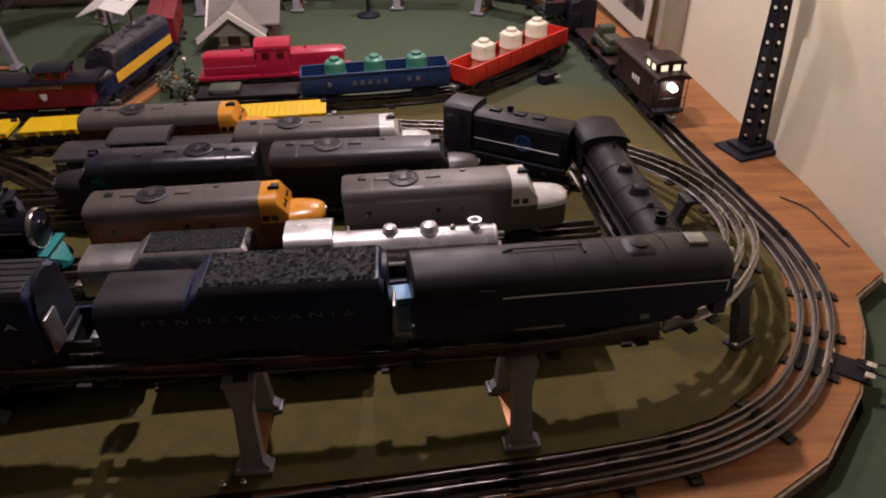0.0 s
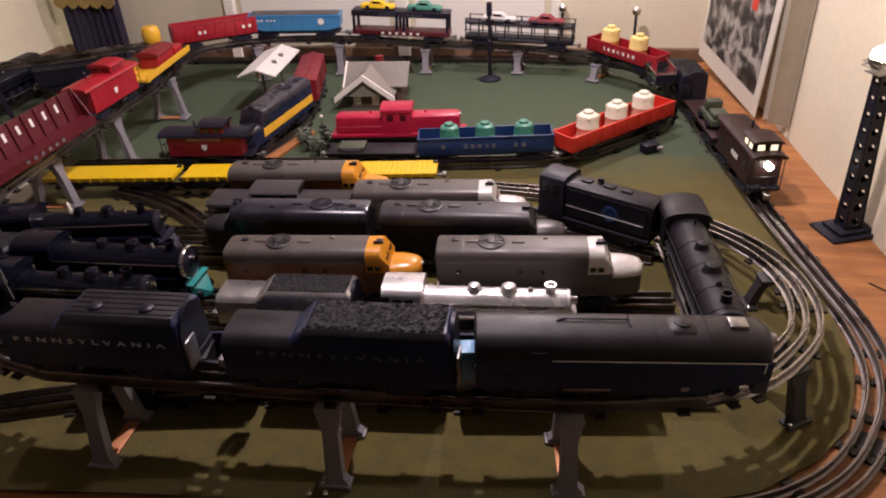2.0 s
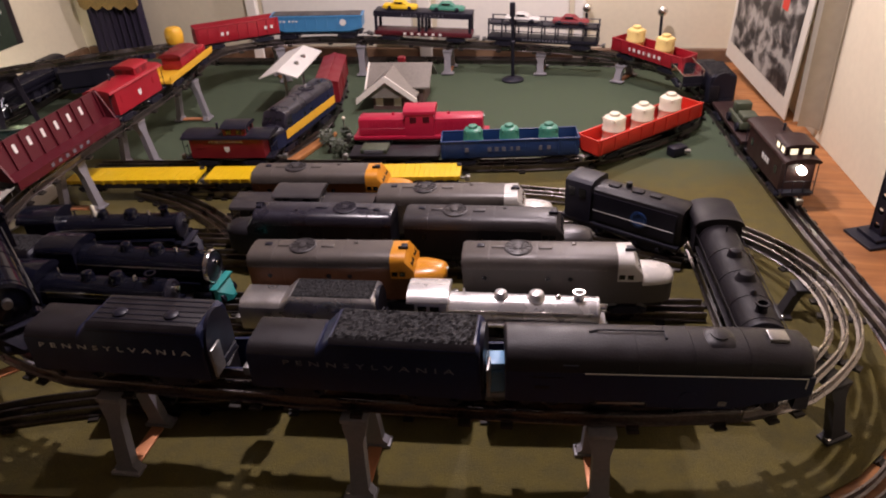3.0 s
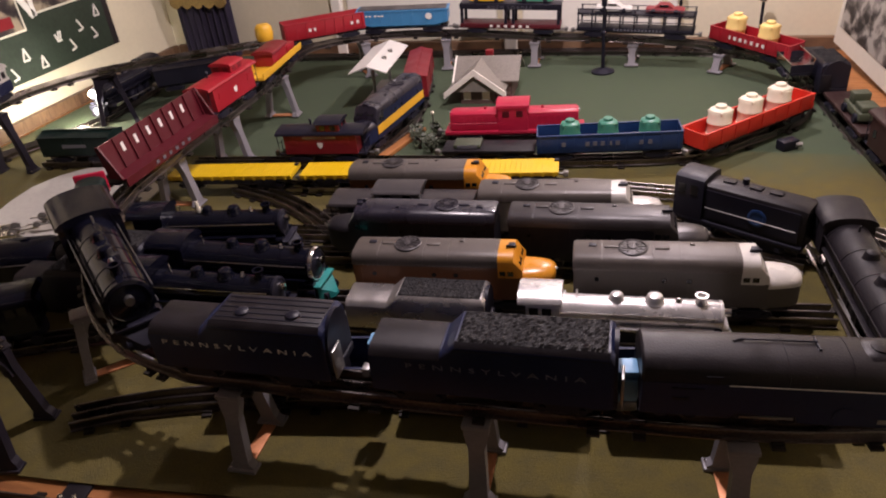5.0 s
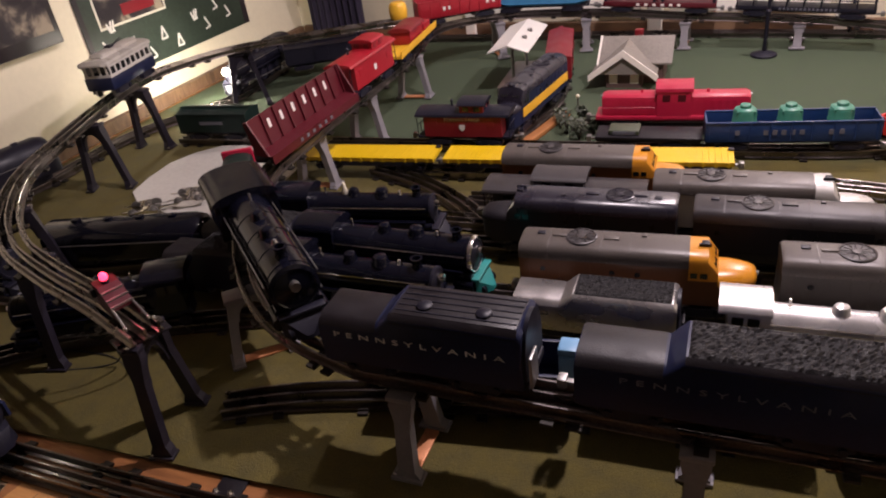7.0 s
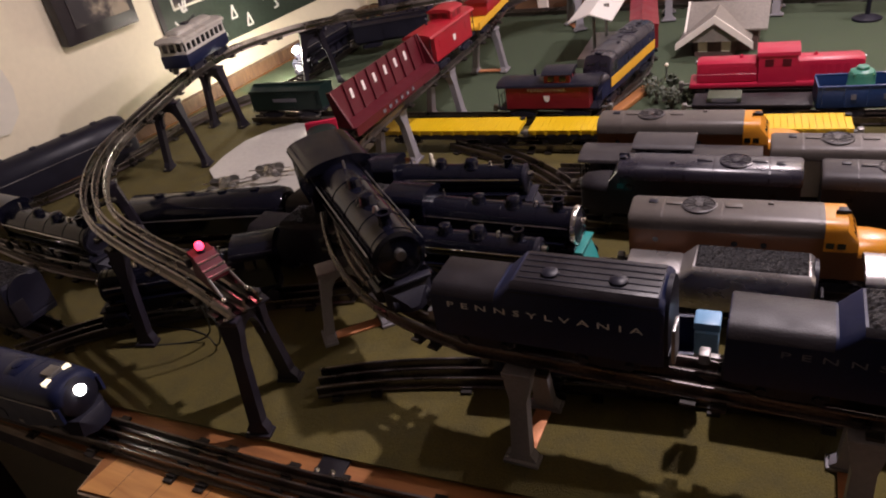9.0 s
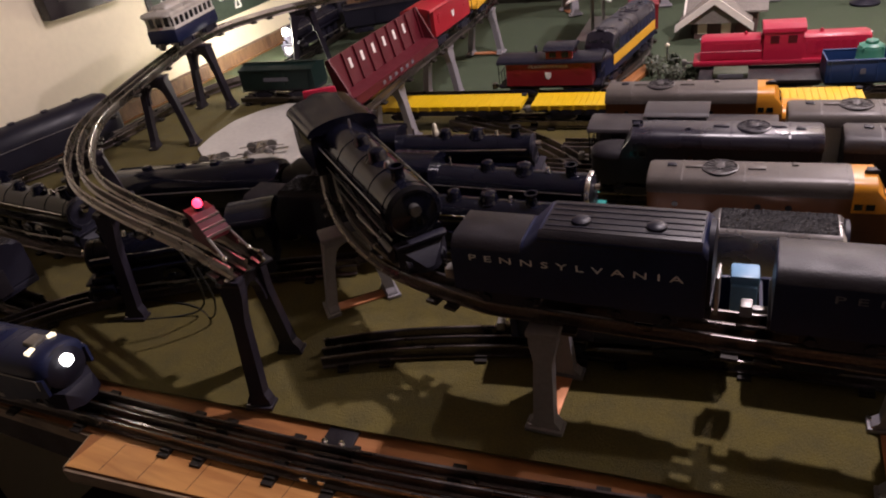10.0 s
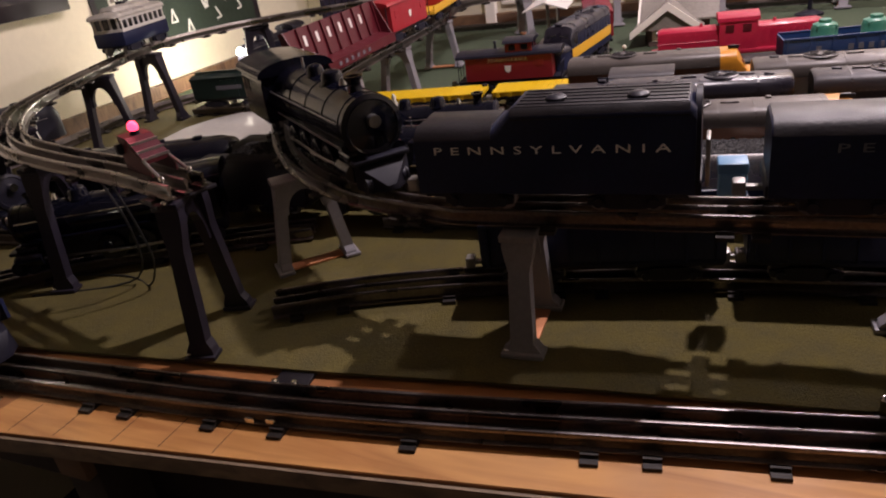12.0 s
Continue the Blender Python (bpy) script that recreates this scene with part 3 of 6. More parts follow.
# ---- steam ----
def steam_engine(label, m, length, paint="black", trim="steel", front="black", stripe=None, cab_long=0.05, drivers=3, r=0.024, group="steam locomotives on the layout", headlight=None, pilot="black", skirt=False, rim=None, cab_w=0.054, finial=False):
    """A steam locomotive: boiler, domes, stack, cab, running boards, drivers, rods, cylinders and pilot."""
    th = thing("steam_locomotive", label, "toy locomotive", group, m=m)
    h = length / 2
    zb = 0.055
    rb = 0.064 if skirt else 0.040
    x0, x1 = -h + cab_long, h - 0.026
    part("boiler", cyl(B(), (x0 - 0.004, 0, zb), (x1, 0, zb), r, r * 0.93, 26), paint, th)
    for f in (0.02, 0.28, 0.52, 0.76, 0.96):
        x = x0 + f * (x1 - x0)
        part("boiler_band", cyl(B(), (x - 0.0012, 0, zb), (x + 0.0012, 0, zb), r * (1 - 0.07 * f) + 0.0007, seg=26), paint, th)
    fr = part("smokebox_front", lathe(B(), [(r * 0.95, 0), (r * 0.95, 0.003), (r * 0.80, 0.0045), (r * 0.76, 0.0035), (r * 0.30, 0.006), (0.001, 0.0068)], seg=26), front, th)
    fr.matrix_basis = Matrix.Translation((x1, 0, zb)) @ Euler((0, radians(90), 0)).to_matrix().to_4x4()
    part("headlight", cyl(B(), (x1 + 0.004, 0, zb + 0.006), (x1 + 0.013, 0, zb + 0.006), 0.0055, seg=14), headlight or trim, th)
    part("chimney", lathe(B(), [(0.0075, 0), (0.0062, 0.006), (0.0062, 0.010), (0.0082, 0.013), (0.0082, 0.0145), (0.0055, 0.0145), (0.0050, 0.004)], (x1 - 0.022, 0, zb + r * 0.86), 18), paint, th)
    for f, rr in ((0.60, 0.0105), (0.36, 0.0088)):
        x = x0 + f * (x1 - x0)
        part("dome", lathe(B(), [(rr * 1.25, 0), (rr, 0.004), (rr * 0.98, 0.008), (rr * 0.8, 0.0115), (rr * 0.4, 0.0132), (0.0005, 0.0136)], (x, 0, zb + r * 0.86), 18), paint, th)
    part("bell", lathe(B(), [(0.0042, 0), (0.0032, 0.003), (0.0022, 0.0058), (0.0005, 0.0066)], (x0 + 0.80 * (x1 - x0) - 0.01, 0, zb + r * 0.97), 12), trim, th)
    part("whistle", cyl(B(), (x0 + 0.02, 0.004, zb + r * 0.9), (x0 + 0.02, 0.004, zb + r + 0.009), 0.0014, seg=8), trim, th)
    # cab with a rounded overhanging roof
    if rim:
        ring = part("smokebox_rim", lathe(B(), [(r * 0.97, -0.001), (r * 1.05, -0.001), (r * 1.06, 0.002), (r * 1.0, 0.0045), (r * 0.93, 0.0045), (r * 0.93, 0.002)], seg=28), rim, th, "bright metal rim")
        ring.matrix_basis = Matrix.Translation((x1, 0, zb)) @ Euler((0, radians(90), 0)).to_matrix().to_4x4()
    if finial:
        part("finial", lathe(B(), [(0.004, 0), (0.005, 0.006), (0.003, 0.012), (0.0035, 0.016), (0.0015, 0.020)], (x0 + 0.055, 0, zb + r * 0.95), 12), "cream", th, "small cream finial")
    cs = crowned(cab_w, 0.030, 0.090, 0.020, 10, 2.2)
    part("cab", loft(B(), [(-h + 0.004, cs), (x0, cs)]), paint, th)
    rs = crowned(cab_w + 0.005, 0.078, 0.0925, 0.014, 10, 2.2)
    part("cab_roof", loft(B(), [(-h - 0.006, rs), (x0 + 0.002, rs)]), paint, th)
    for s in (-1, 1):
        for dx in (0.014, 0.030):
            part("window", box(B(), -h + dx - 0.006, -h + dx + 0.006, s * cab_w / 2 - 0.0006, s * cab_w / 2 + 0.0006, 0.058, 0.072), "glass", th)
        part("running_board", loft(B(), [(x0 - 0.002, [(s * 0.016, rb - 0.001), (s * 0.029, rb - 0.001), (s * 0.029, rb + 0.002), (s * 0.016, rb + 0.002)]), (x1 - 0.006, [(s * 0.016, rb - 0.001), (s * 0.029, rb - 0.001), (s * 0.029, rb + 0.002), (s * 0.016, rb + 0.002)])]), paint, th)
        if stripe:
            part("edge_stripe", box(B(), x0 + 0.004, x1 - 0.004, s * 0.0292 - 0.0005, s * 0.0292 + 0.0006, rb, rb + 0.0016), stripe, th)
        if skirt:
            part("side_skirt", loft(B(), [(x0 - 0.002, [(s * 0.0265, 0.026), (s * 0.0288, 0.026), (s * 0.0288, rb - 0.0012), (s * 0.0265, rb - 0.0012)]), (x1 - 0.030, [(s * 0.0265, 0.026), (s * 0.0288, 0.026), (s * 0.0288, rb - 0.0012), (s * 0.0265, rb - 0.0012)]), (x1 - 0.006, [(s * 0.0265, 0.040), (s * 0.0288, 0.040), (s * 0.0288, rb - 0.0012), (s * 0.0265, rb - 0.0012)])]), paint, th)
        part("handrail", cyl(B(), (x0, s * (r + 0.002), zb + 0.008), (x1 - 0.004, s * (r * 0.93 + 0.002), zb + 0.008), 0.0008, seg=6), trim, th)
        part("cylinder", cyl(B(), (x1 - 0.022, s * 0.024, 0.020), (x1 + 0.006, s * 0.024, 0.020), 0.0085, seg=16), paint, th)
        part("valve_chest", cyl(B(), (x1 - 0.020, s * 0.022, 0.032), (x1 + 0.004, s * 0.022, 0.032), 0.0052, seg=12), paint, th)
        gap = 0.036
        xs = [x0 - 0.012 + 0.026 + k * gap for k in range(drivers)]
        for x in xs:
            wme = new("driver_wheel", wheel_mesh(0.0165, paint if paint != "silver" else "black", 0.006))
            wme.parent, wme.location = th, (x, s * 0.018, 0.0165)
            if s > 0:
                wme.rotation_euler = (0, 0, math.pi)
        part("side_rod", box(B(), xs[0] - 0.004, xs[-1] + 0.004, s * 0.0235 - 0.0008, s * 0.0235 + 0.0008, 0.011, 0.0145, 0.0006), "steel", th)
        part("main_rod", cyl(B(), (xs[-2], s * 0.0262, 0.013), (x1 - 0.020, s * 0.0262, 0.020), 0.0013, seg=6), "steel", th)
        for x in (x1 - 0.002, x1 + 0.012, -h + 0.016):
            w2 = new("wheel", wheel_mesh(0.0085, "black", 0.005))
            w2.parent, w2.location = th, (x, s * 0.0172, 0.0085)
    part("pilot", loft(B(), [(x1 + 0.008, [(-0.025, 0.006), (0.025, 0.006), (0.025, 0.027), (-0.025, 0.027)]), (x1 + 0.016, [(-0.020, 0.004), (0.020, 0.004), (0.016, 0.020), (-0.016, 0.020)]), (h, [(-0.006, 0.003), (0.006, 0.003), (0.004, 0.008), (-0.004, 0.008)])]), pilot, th)
    part("pilot_deck", box(B(), x1 + 0.001, x1 + 0.014, -0.026, 0.026, 0.027, 0.031, 0.001), pilot, th)
    part("frame", box(B(), -h + 0.004, x1 + 0.004, -0.012, 0.012, 0.013, 0.040), "black", th)
    return th


def streamliner(label, m, length, group="streamlined locomotives", headlight="steel", top="navytop"):
    """A shrouded steam locomotive: broad smooth casing, flat dark skirts, a thin edge line and low roof fittings."""
    th = thing("streamlined_locomotive", label, "toy locomotive", group, m=m)
    h, w, ze, zt = length / 2, 0.060, 0.052, 0.0755
    hood = crowned(w, ze, zt, zt - ze - 0.0005, 14, 2.5)
    small = [(y * 0.93, ze + (z - ze) * 0.90) for y, z in hood]
    tip = [(y * 0.72, ze + (z - ze) * 0.70) for y, z in hood]
    part("cab_roof", loft(B(), [(-h, small), (-h + 0.002, hood), (-h + 0.072, hood)]), top, th, "smooth cab roof")
    slim = [(y * 0.985, ze + (z - ze) * 0.975) for y, z in hood]
    part("casing", loft(B(), [(-h + 0.072, slim), (h - 0.040, slim), (h - 0.016, [(y * 0.95, ze + (z - ze) * 0.93) for y, z in hood]), (h - 0.005, small), (h, tip)]), top, th, "smooth boiler casing", smooth=50)
    for x in (-h + 0.122, -h + 0.174, h - 0.060):
        part("casing_band", loft(B(), [(x - 0.0009, [(y * 1.0, ze + (z - ze) * 0.995) for y, z in slim]), (x - 0.0008, [(y * 1.004, ze + (z - ze) * 1.02) for y, z in slim]), (x + 0.0008, [(y * 1.004, ze + (z - ze) * 1.02) for y, z in slim]), (x + 0.0009, slim)]), top, th)
    y0 = w / 2
    for s in (-1, 1):
        def strip(z):
            return [(s * (y0 - 0.003), z), (s * (y0 + 0.0004), z), (s * (y0 + 0.0004), ze + 0.0002), (s * (y0 - 0.003), ze + 0.0002)]
        part("side_skirt", loft(B(), [(-h + 0.001, strip(0.016)), (-h + 0.080, strip(0.014)), (-h + 0.082, strip(0.019)), (h - 0.150, strip(0.019)), (h - 0.148, strip(0.012)), (h - 0.075, strip(0.012)), (h - 0.006, strip(0.030)), (h - 0.001, [(p[0] * 0.97, p[1]) for p in strip(0.032)])]), "navy", th)
        e = s * (y0 + 0.0006)
        line = box(B(), -h + 0.074, h - 0.008, e - 0.0004, e + 0.0004, ze - 0.0006, ze + 0.0003)
        part("edge_line", box(line, h - 0.0090, h - 0.0080, e - 0.0004, e + 0.0004, ze - 0.012, ze - 0.0006), "ink", th, "thin pale edge line")
        part("window", box(B(), -h + 0.054, -h + 0.068, s * 0.0287 - 0.0012, s * 0.0287 + 0.0012, ze + 0.004, ze + 0.0085), "black", th)
        part("cab_rail", box(B(), -h + 0.026, -h + 0.054, e - 0.0006, e + 0.0009, ze - 0.006, ze - 0.0050), "gun", th)
        part("cab_step", box(B(), -h + 0.028, -h + 0.042, e - 0.0006, e + 0.0007, ze - 0.019, ze - 0.016), "gun", th)
        part("cylinder_cover", cyl(B(), (h - 0.112, s * (y0 - 0.003), 0.024), (h - 0.112, s * (y0 + 0.0012), 0.024), 0.009, seg=20), "navy", th)
        part("jacking_pad", prism(B(), [(h - 0.084, e - 0.0005), (h - 0.076, e - 0.0005), (h - 0.078, e + 0.0006), (h - 0.082, e + 0.0006)], 0.0165, 0.0215), "steel", th, "small pale metal lug")
        part("side_rod", box(B(), -h + 0.088, h - 0.150, s * 0.0265 - 0.0008, s * 0.0265 + 0.0008, 0.0115, 0.0145, 0.0005), "steel", th)
        for x in (-h + 0.098, -h + 0.132, -h + 0.166):
            wme = new("driver_wheel", wheel_mesh(0.0160, "black", 0.006))
            wme.parent, wme.location = th, (x, s * 0.018, 0.0160)
            if s > 0:
                wme.rotation_euler = (0, 0, math.pi)
        for x in (-h + 0.022, -h + 0.048, h - 0.056, h - 0.030):
            w2 = new("wheel", wheel_mesh(0.0085, "black", 0.005))
            w2.parent, w2.location = th, (x, s * 0.0172, 0.0085)
    part("roof_rod", cyl(B(), (-h + 0.086, 0.004, zt + 0.0012), (-h + 0.150, 0.004, zt + 0.0012), 0.0009, seg=8), "black", th)
    part("rod_end", cyl(B(), (-h + 0.150, -0.006, zt), (-h + 0.150, 0.012, zt), 0.0012, seg=8), "black", th)
    part("rod_end", cyl(B(), (-h + 0.080, 0.002, zt), (-h + 0.088, 0.006, zt), 0.0012, seg=8), "black", th)
    part("roof_hatch", box(B(), -h + 0.188, -h + 0.200, -0.006, 0.006, zt - 0.004, zt + 0.0004, 0.001), "gun", th)
    dome = crowned(0.034, zt - 0.009, zt + 0.0020, 0.009, 10, 2.3)
    part("dome_cover", loft(B(), [(h - 0.100, [(y * 0.8, z - 0.004) for y, z in dome]), (h - 0.094, dome), (h - 0.074, dome), (h - 0.068, [(y * 0.8, z - 0.004) for y, z in dome])]), top, th, smooth=50)
    part("dome_cap", lathe(B(), [(0.0085, 0), (0.0085, 0.0012), (0.006, 0.0020), (0.0005, 0.0022)], (h - 0.084, 0, zt + 0.0016), 18), top, th)
    part("stack_cover", box(B(), h - 0.040, h - 0.022, -0.007, 0.009, zt - 0.004, zt + 0.0026, 0.0014), "steel", th, "pale grey stack cover")
    part("front_shell", lathe(B(), [(0.0235, 0), (0.0235, 0.002), (0.017, 0.0060), (0.008, 0.0080), (0.0005, 0.0084)], seg=26), "black", th).matrix_basis = Matrix.Translation((h - 0.0035, 0, 0.048)) @ Euler((0, radians(90), 0)).to_matrix().to_4x4()
    part("headlight", cyl(B(), (h - 0.002, 0, 0.058), (h + 0.008, 0, 0.058), 0.0060, seg=16), headlight, th)
    part("pilot", loft(B(), [(h - 0.012, [(-0.026, 0.010), (0.026, 0.010), (0.026, 0.031), (-0.026, 0.031)]), (h + 0.004, [(-0.021, 0.006), (0.021, 0.006), (0.018, 0.026), (-0.018, 0.026)]), (h + 0.012, [(-0.008, 0.005), (0.008, 0.005), (0.006, 0.012), (-0.006, 0.012)])]), "black", th)
    part("rear_wall", box(B(), -h + 0.0015, -h + 0.004, -0.026, 0.026, 0.020, ze + 0.010), "black", th)
    part("frame", box(B(), -h + 0.005, h - 0.010, -0.012, 0.012, 0.013, 0.050), "black", th)
    return th


def tender(label, m, length, paint="navy", top="navytop", load="coal", text=None, ink="ink", group="tenders", text_x=0.0):
    """A tender with a low water deck behind and a raised bunker in front."""
    th = thing("locomotive_tender", label, "toy tender", group, m=m)
    h = length / 2
    w = 0.058
    zl, zh = 0.066, 0.079
    cut = -h + length * 0.34

    def sec(zt, ch):
        return [(-w / 2, 0.0165), (-w / 2, zt - ch), (-w / 2 + ch * 0.35, zt - ch * 0.4), (-w / 2 + ch, zt), (w / 2 - ch, zt), (w / 2 - ch * 0.35, zt - ch * 0.4), (w / 2, zt - ch), (w / 2, 0.0165)]

    part("tank", loft(B(), [(-h, sec(zl - 0.001, 0.010)), (-h + 0.002, sec(zl, 0.010)), (cut - 0.006, sec(zl, 0.010)), (cut + 0.008, sec(zh, 0.006)), (h - 0.004, sec(zh, 0.006)), (h, sec(zh - 0.004, 0.006))]), paint, th)
    deck = [(-w / 2 + 0.0006, zl - 0.008), (-w / 2 + 0.0038, zl - 0.0030), (-w / 2 + 0.010, zl + 0.0008), (w / 2 - 0.010, zl + 0.0008), (w / 2 - 0.0038, zl - 0.0030), (w / 2 - 0.0006, zl - 0.008)]
    part("water_deck", loft(B(), [(-h + 0.001, deck), (cut - 0.008, deck)]), top, th)
    part("bunker_rim", loft(B(), [(cut + 0.008, [(-w / 2 - 0.0004, zh - 0.007), (-w / 2 + 0.0022, zh - 0.002), (-w / 2 + 0.006, zh + 0.0006), (-w / 2 + 0.006, zh - 0.004)]), (h - 0.004, [(-w / 2 - 0.0004, zh - 0.007), (-w / 2 + 0.0022, zh - 0.002), (-w / 2 + 0.006, zh + 0.0006), (-w / 2 + 0.006, zh - 0.004)])]), top, th)
    if load == "coal":
        rnd = random.Random(int(length * 1e4))
        bm = B()
        nx, ny = 64, 20
        grid = [[bm.verts.new((cut + 0.010 + (h - cut - 0.016) * i / (nx - 1), -w / 2 + 0.0055 + (w - 0.011) * j / (ny - 1), zh + 0.0005 + (0 if j in (0, ny - 1) or i in (0, nx - 1) else rnd.uniform(0.0004, 0.0026)))) for j in range(ny)] for i in range(nx)]
        for i in range(nx - 1):
            for j in range(ny - 1):
                bm.faces.new((grid[i][j], grid[i + 1][j], grid[i + 1][j + 1], grid[i][j + 1]))
        part("coal_load", bm, "coal", th, "glossy black coal load", smooth=None)
    else:
        part("roof_sheet", box(B(), cut + 0.010, h - 0.005, -w / 2 + 0.006, w / 2 - 0.006, zh - 0.002, zh + 0.0012, 0.0006), top, th)
        for k in range(5):
            y = -w / 2 + 0.012 + k * 0.0085
            part("roof_rib", box(B(), cut + 0.012, h - 0.006, y - 0.0007, y + 0.0007, zh + 0.001, zh + 0.0019), "black", th)
        for x in (cut + 0.038, h - 0.038):
            part("roof_hatch", lathe(B(), [(0.0075, 0), (0.0075, 0.0032), (0.006, 0.0044), (0.001, 0.005)], (x, -0.008, zh), 18), "black", th)
    # arched bulkhead at the engine end
    arc = [(math.cos(a) * (w / 2 - 0.002), 0.050 + math.sin(a) * 0.034) for a in (math.pi * (1 - k / 14) for k in range(15))]
    part("bulkhead", loft(B(), [(h - 0.001, [(-w / 2 + 0.002, 0.026)] + arc + [(w / 2 - 0.002, 0.026)]), (h + 0.003, [(-w / 2 + 0.002, 0.026)] + arc + [(w / 2 - 0.002, 0.026)])]), "black", th)
    for s in (-1, 1):
        part("side_step", box(B(), h - 0.026, h - 0.004, s * 0.024 - 0.003, s * 0.024 + 0.003, 0.013, 0.0155), "black", th)
        part("side_step", box(B(), -h + 0.004, -h + 0.024, s * 0.024 - 0.003, s * 0.024 + 0.003, 0.013, 0.0155), "black", th)
    part("underframe", box(B(), -h - 0.002, h + 0.004, -w / 2 + 0.002, w / 2 - 0.002, 0.0150, 0.0245, 0.001), "black", th)
    part("end_plate", box(B(), h + 0.006, h + 0.009, -0.030, -0.010, 0.022, 0.056, 0.001), "steel" if text else "gun", th, "pale grey end plate" if text else "")
    trucks(th, (-h + 0.046, h - 0.046))
    coupler(th, -h, -1)
    if text:
        lettering(text, 0.0115, ink, th, side(text_x, -w / 2 - 0.0005, 0.0475) @ Matrix.Diagonal((1.32, 0.72, 1, 1)), 1.75)
    return th


# ---- cars ----
def underbody(th, h, mat="black", w=0.024):
    part("underframe", box(B(), -h, h, -w, w, 0.016, 0.021, 0.001), mat, th)
    trucks(th, (-h + 0.044, h - 0.044))
    coupler(th, h, 1), coupler(th, -h, -1)


def gondola(label, m, length, paint, ink="ink", high=0.034, marks=None, group="open gondola cars"):
    th = thing("gondola_car", label, "toy railcar", group, m=m)
    h, w = length / 2, 0.029
    part("floor", box(B(), -h, h, -w, w, 0.0215, 0.025), paint, th)
    for s in (-1, 1):
        y0, y1 = sorted((s * w, s * (w - 0.0026)))
        wall = part("side_wall", box(B(), -h, h, y0, y1, 0.0215, 0.0215 + high, 0.0006), paint, th)
        part("top_rim", box(B(), -h, h, min(s * (w + 0.0012), s * (w - 0.003)), max(s * (w + 0.0012), s * (w - 0.003)), 0.020 + high, 0.0232 + high, 0.0006), paint, wall)
        for k in range(9):
            x = -h + 0.006 + k * (length - 0.012) / 8
            part("rib", box(B(), x - 0.0012, x + 0.0012, min(s * w, s * (w + 0.0018)), max(s * w, s * (w + 0.0018)), 0.023, 0.020 + high), paint, wall)
        part("end_wall", box(B(), s * h - 0.0013, s * h + 0.0013, -w + 0.003, w - 0.003, 0.0215, 0.0215 + high), paint, th)
    if marks:
        bars(th, marks, -w - 0.0012, 0.0215 + high * 0.5, 0.0075, 0.0085, ink)
    underbody(th, h)
    return th


def canister(label, m, mat, group):
    """A storage canister: ribbed drum with a stepped lid and a knob."""
    th = thing("canister", label, "canister", group, m=m)
    part("drum", lathe(B(), [(0.0185, 0), (0.0190, 0.002), (0.0180, 0.003), (0.0180, 0.020), (0.0188, 0.021), (0.0188, 0.0235), (0.0180, 0.0245), (0.0180, 0.038), (0.0172, 0.041)], seg=28), mat, th, smooth=40)
    part("lid", lathe(B(), [(0.0168, 0.0410), (0.0160, 0.0440), (0.0120, 0.0462), (0.0085, 0.0468), (0.0085, 0.0505), (0.0075, 0.0515), (0.0005, 0.0518)], seg=28), mat, th, smooth=40)
    for k in range(4):
        a = math.pi / 4 + k * math.pi / 2
        part("lug", box(B(), 0.0165 * math.cos(a) - 0.002, 0.0165 * math.cos(a) + 0.002, 0.0165 * math.sin(a) - 0.002, 0.0165 * math.sin(a) + 0.002, 0.039, 0.0435, 0.0006), mat, th)
    return th


def flatcar(label, m, length, paint="flatyel", group="yellow flat cars"):
    th = thing("flat_car", label, "toy railcar", group, m=m)
    h, w = length / 2, 0.030
    deck = part("deck", box(B(), -h, h, -w + 0.001, w - 0.001, 0.022, 0.0285, 0.001), paint, th)
    n = 24
    for k in range(n):
        x0, x1 = -h + k * length / n, -h + (k + 1) * length / n
        part("plank", box(B(), x0 + 0.0003, x1 - 0.0003, -w, w, 0.0288, 0.0305), paint, deck)
    for s in (-1, 1):
        part("side_sill", loft(B(), [(-h + 0.02, [(s * 0.026, 0.020), (s * 0.029, 0.020), (s * 0.029, 0.0225), (s * 0.026, 0.0225)]), (-h + 0.06, [(s * 0.026, 0.013), (s * 0.029, 0.013), (s * 0.029, 0.0225), (s * 0.026, 0.0225)]), (h - 0.06, [(s * 0.026, 0.013), (s * 0.029, 0.013), (s * 0.029, 0.0225), (s * 0.026, 0.0225)]), (h - 0.02, [(s * 0.026, 0.020), (s * 0.029, 0.020), (s * 0.029, 0.0225), (s * 0.026, 0.0225)])]), "black", th)
        for k in range(12):
            x = -h + 0.011 + k * length / 12
            part("stake_pocket", box(B(), x - 0.002, x + 0.002, s * 0.0302 - 0.001, s * 0.0302 + 0.001, 0.022, 0.0285), paint, deck)
    part("brake_wheel", cyl(B(), (h - 0.004, 0.02, 0.0305), (h - 0.004, 0.02, 0.0335), 0.005, seg=14), "black", th)
    underbody(th, h - 0.004)
    return th


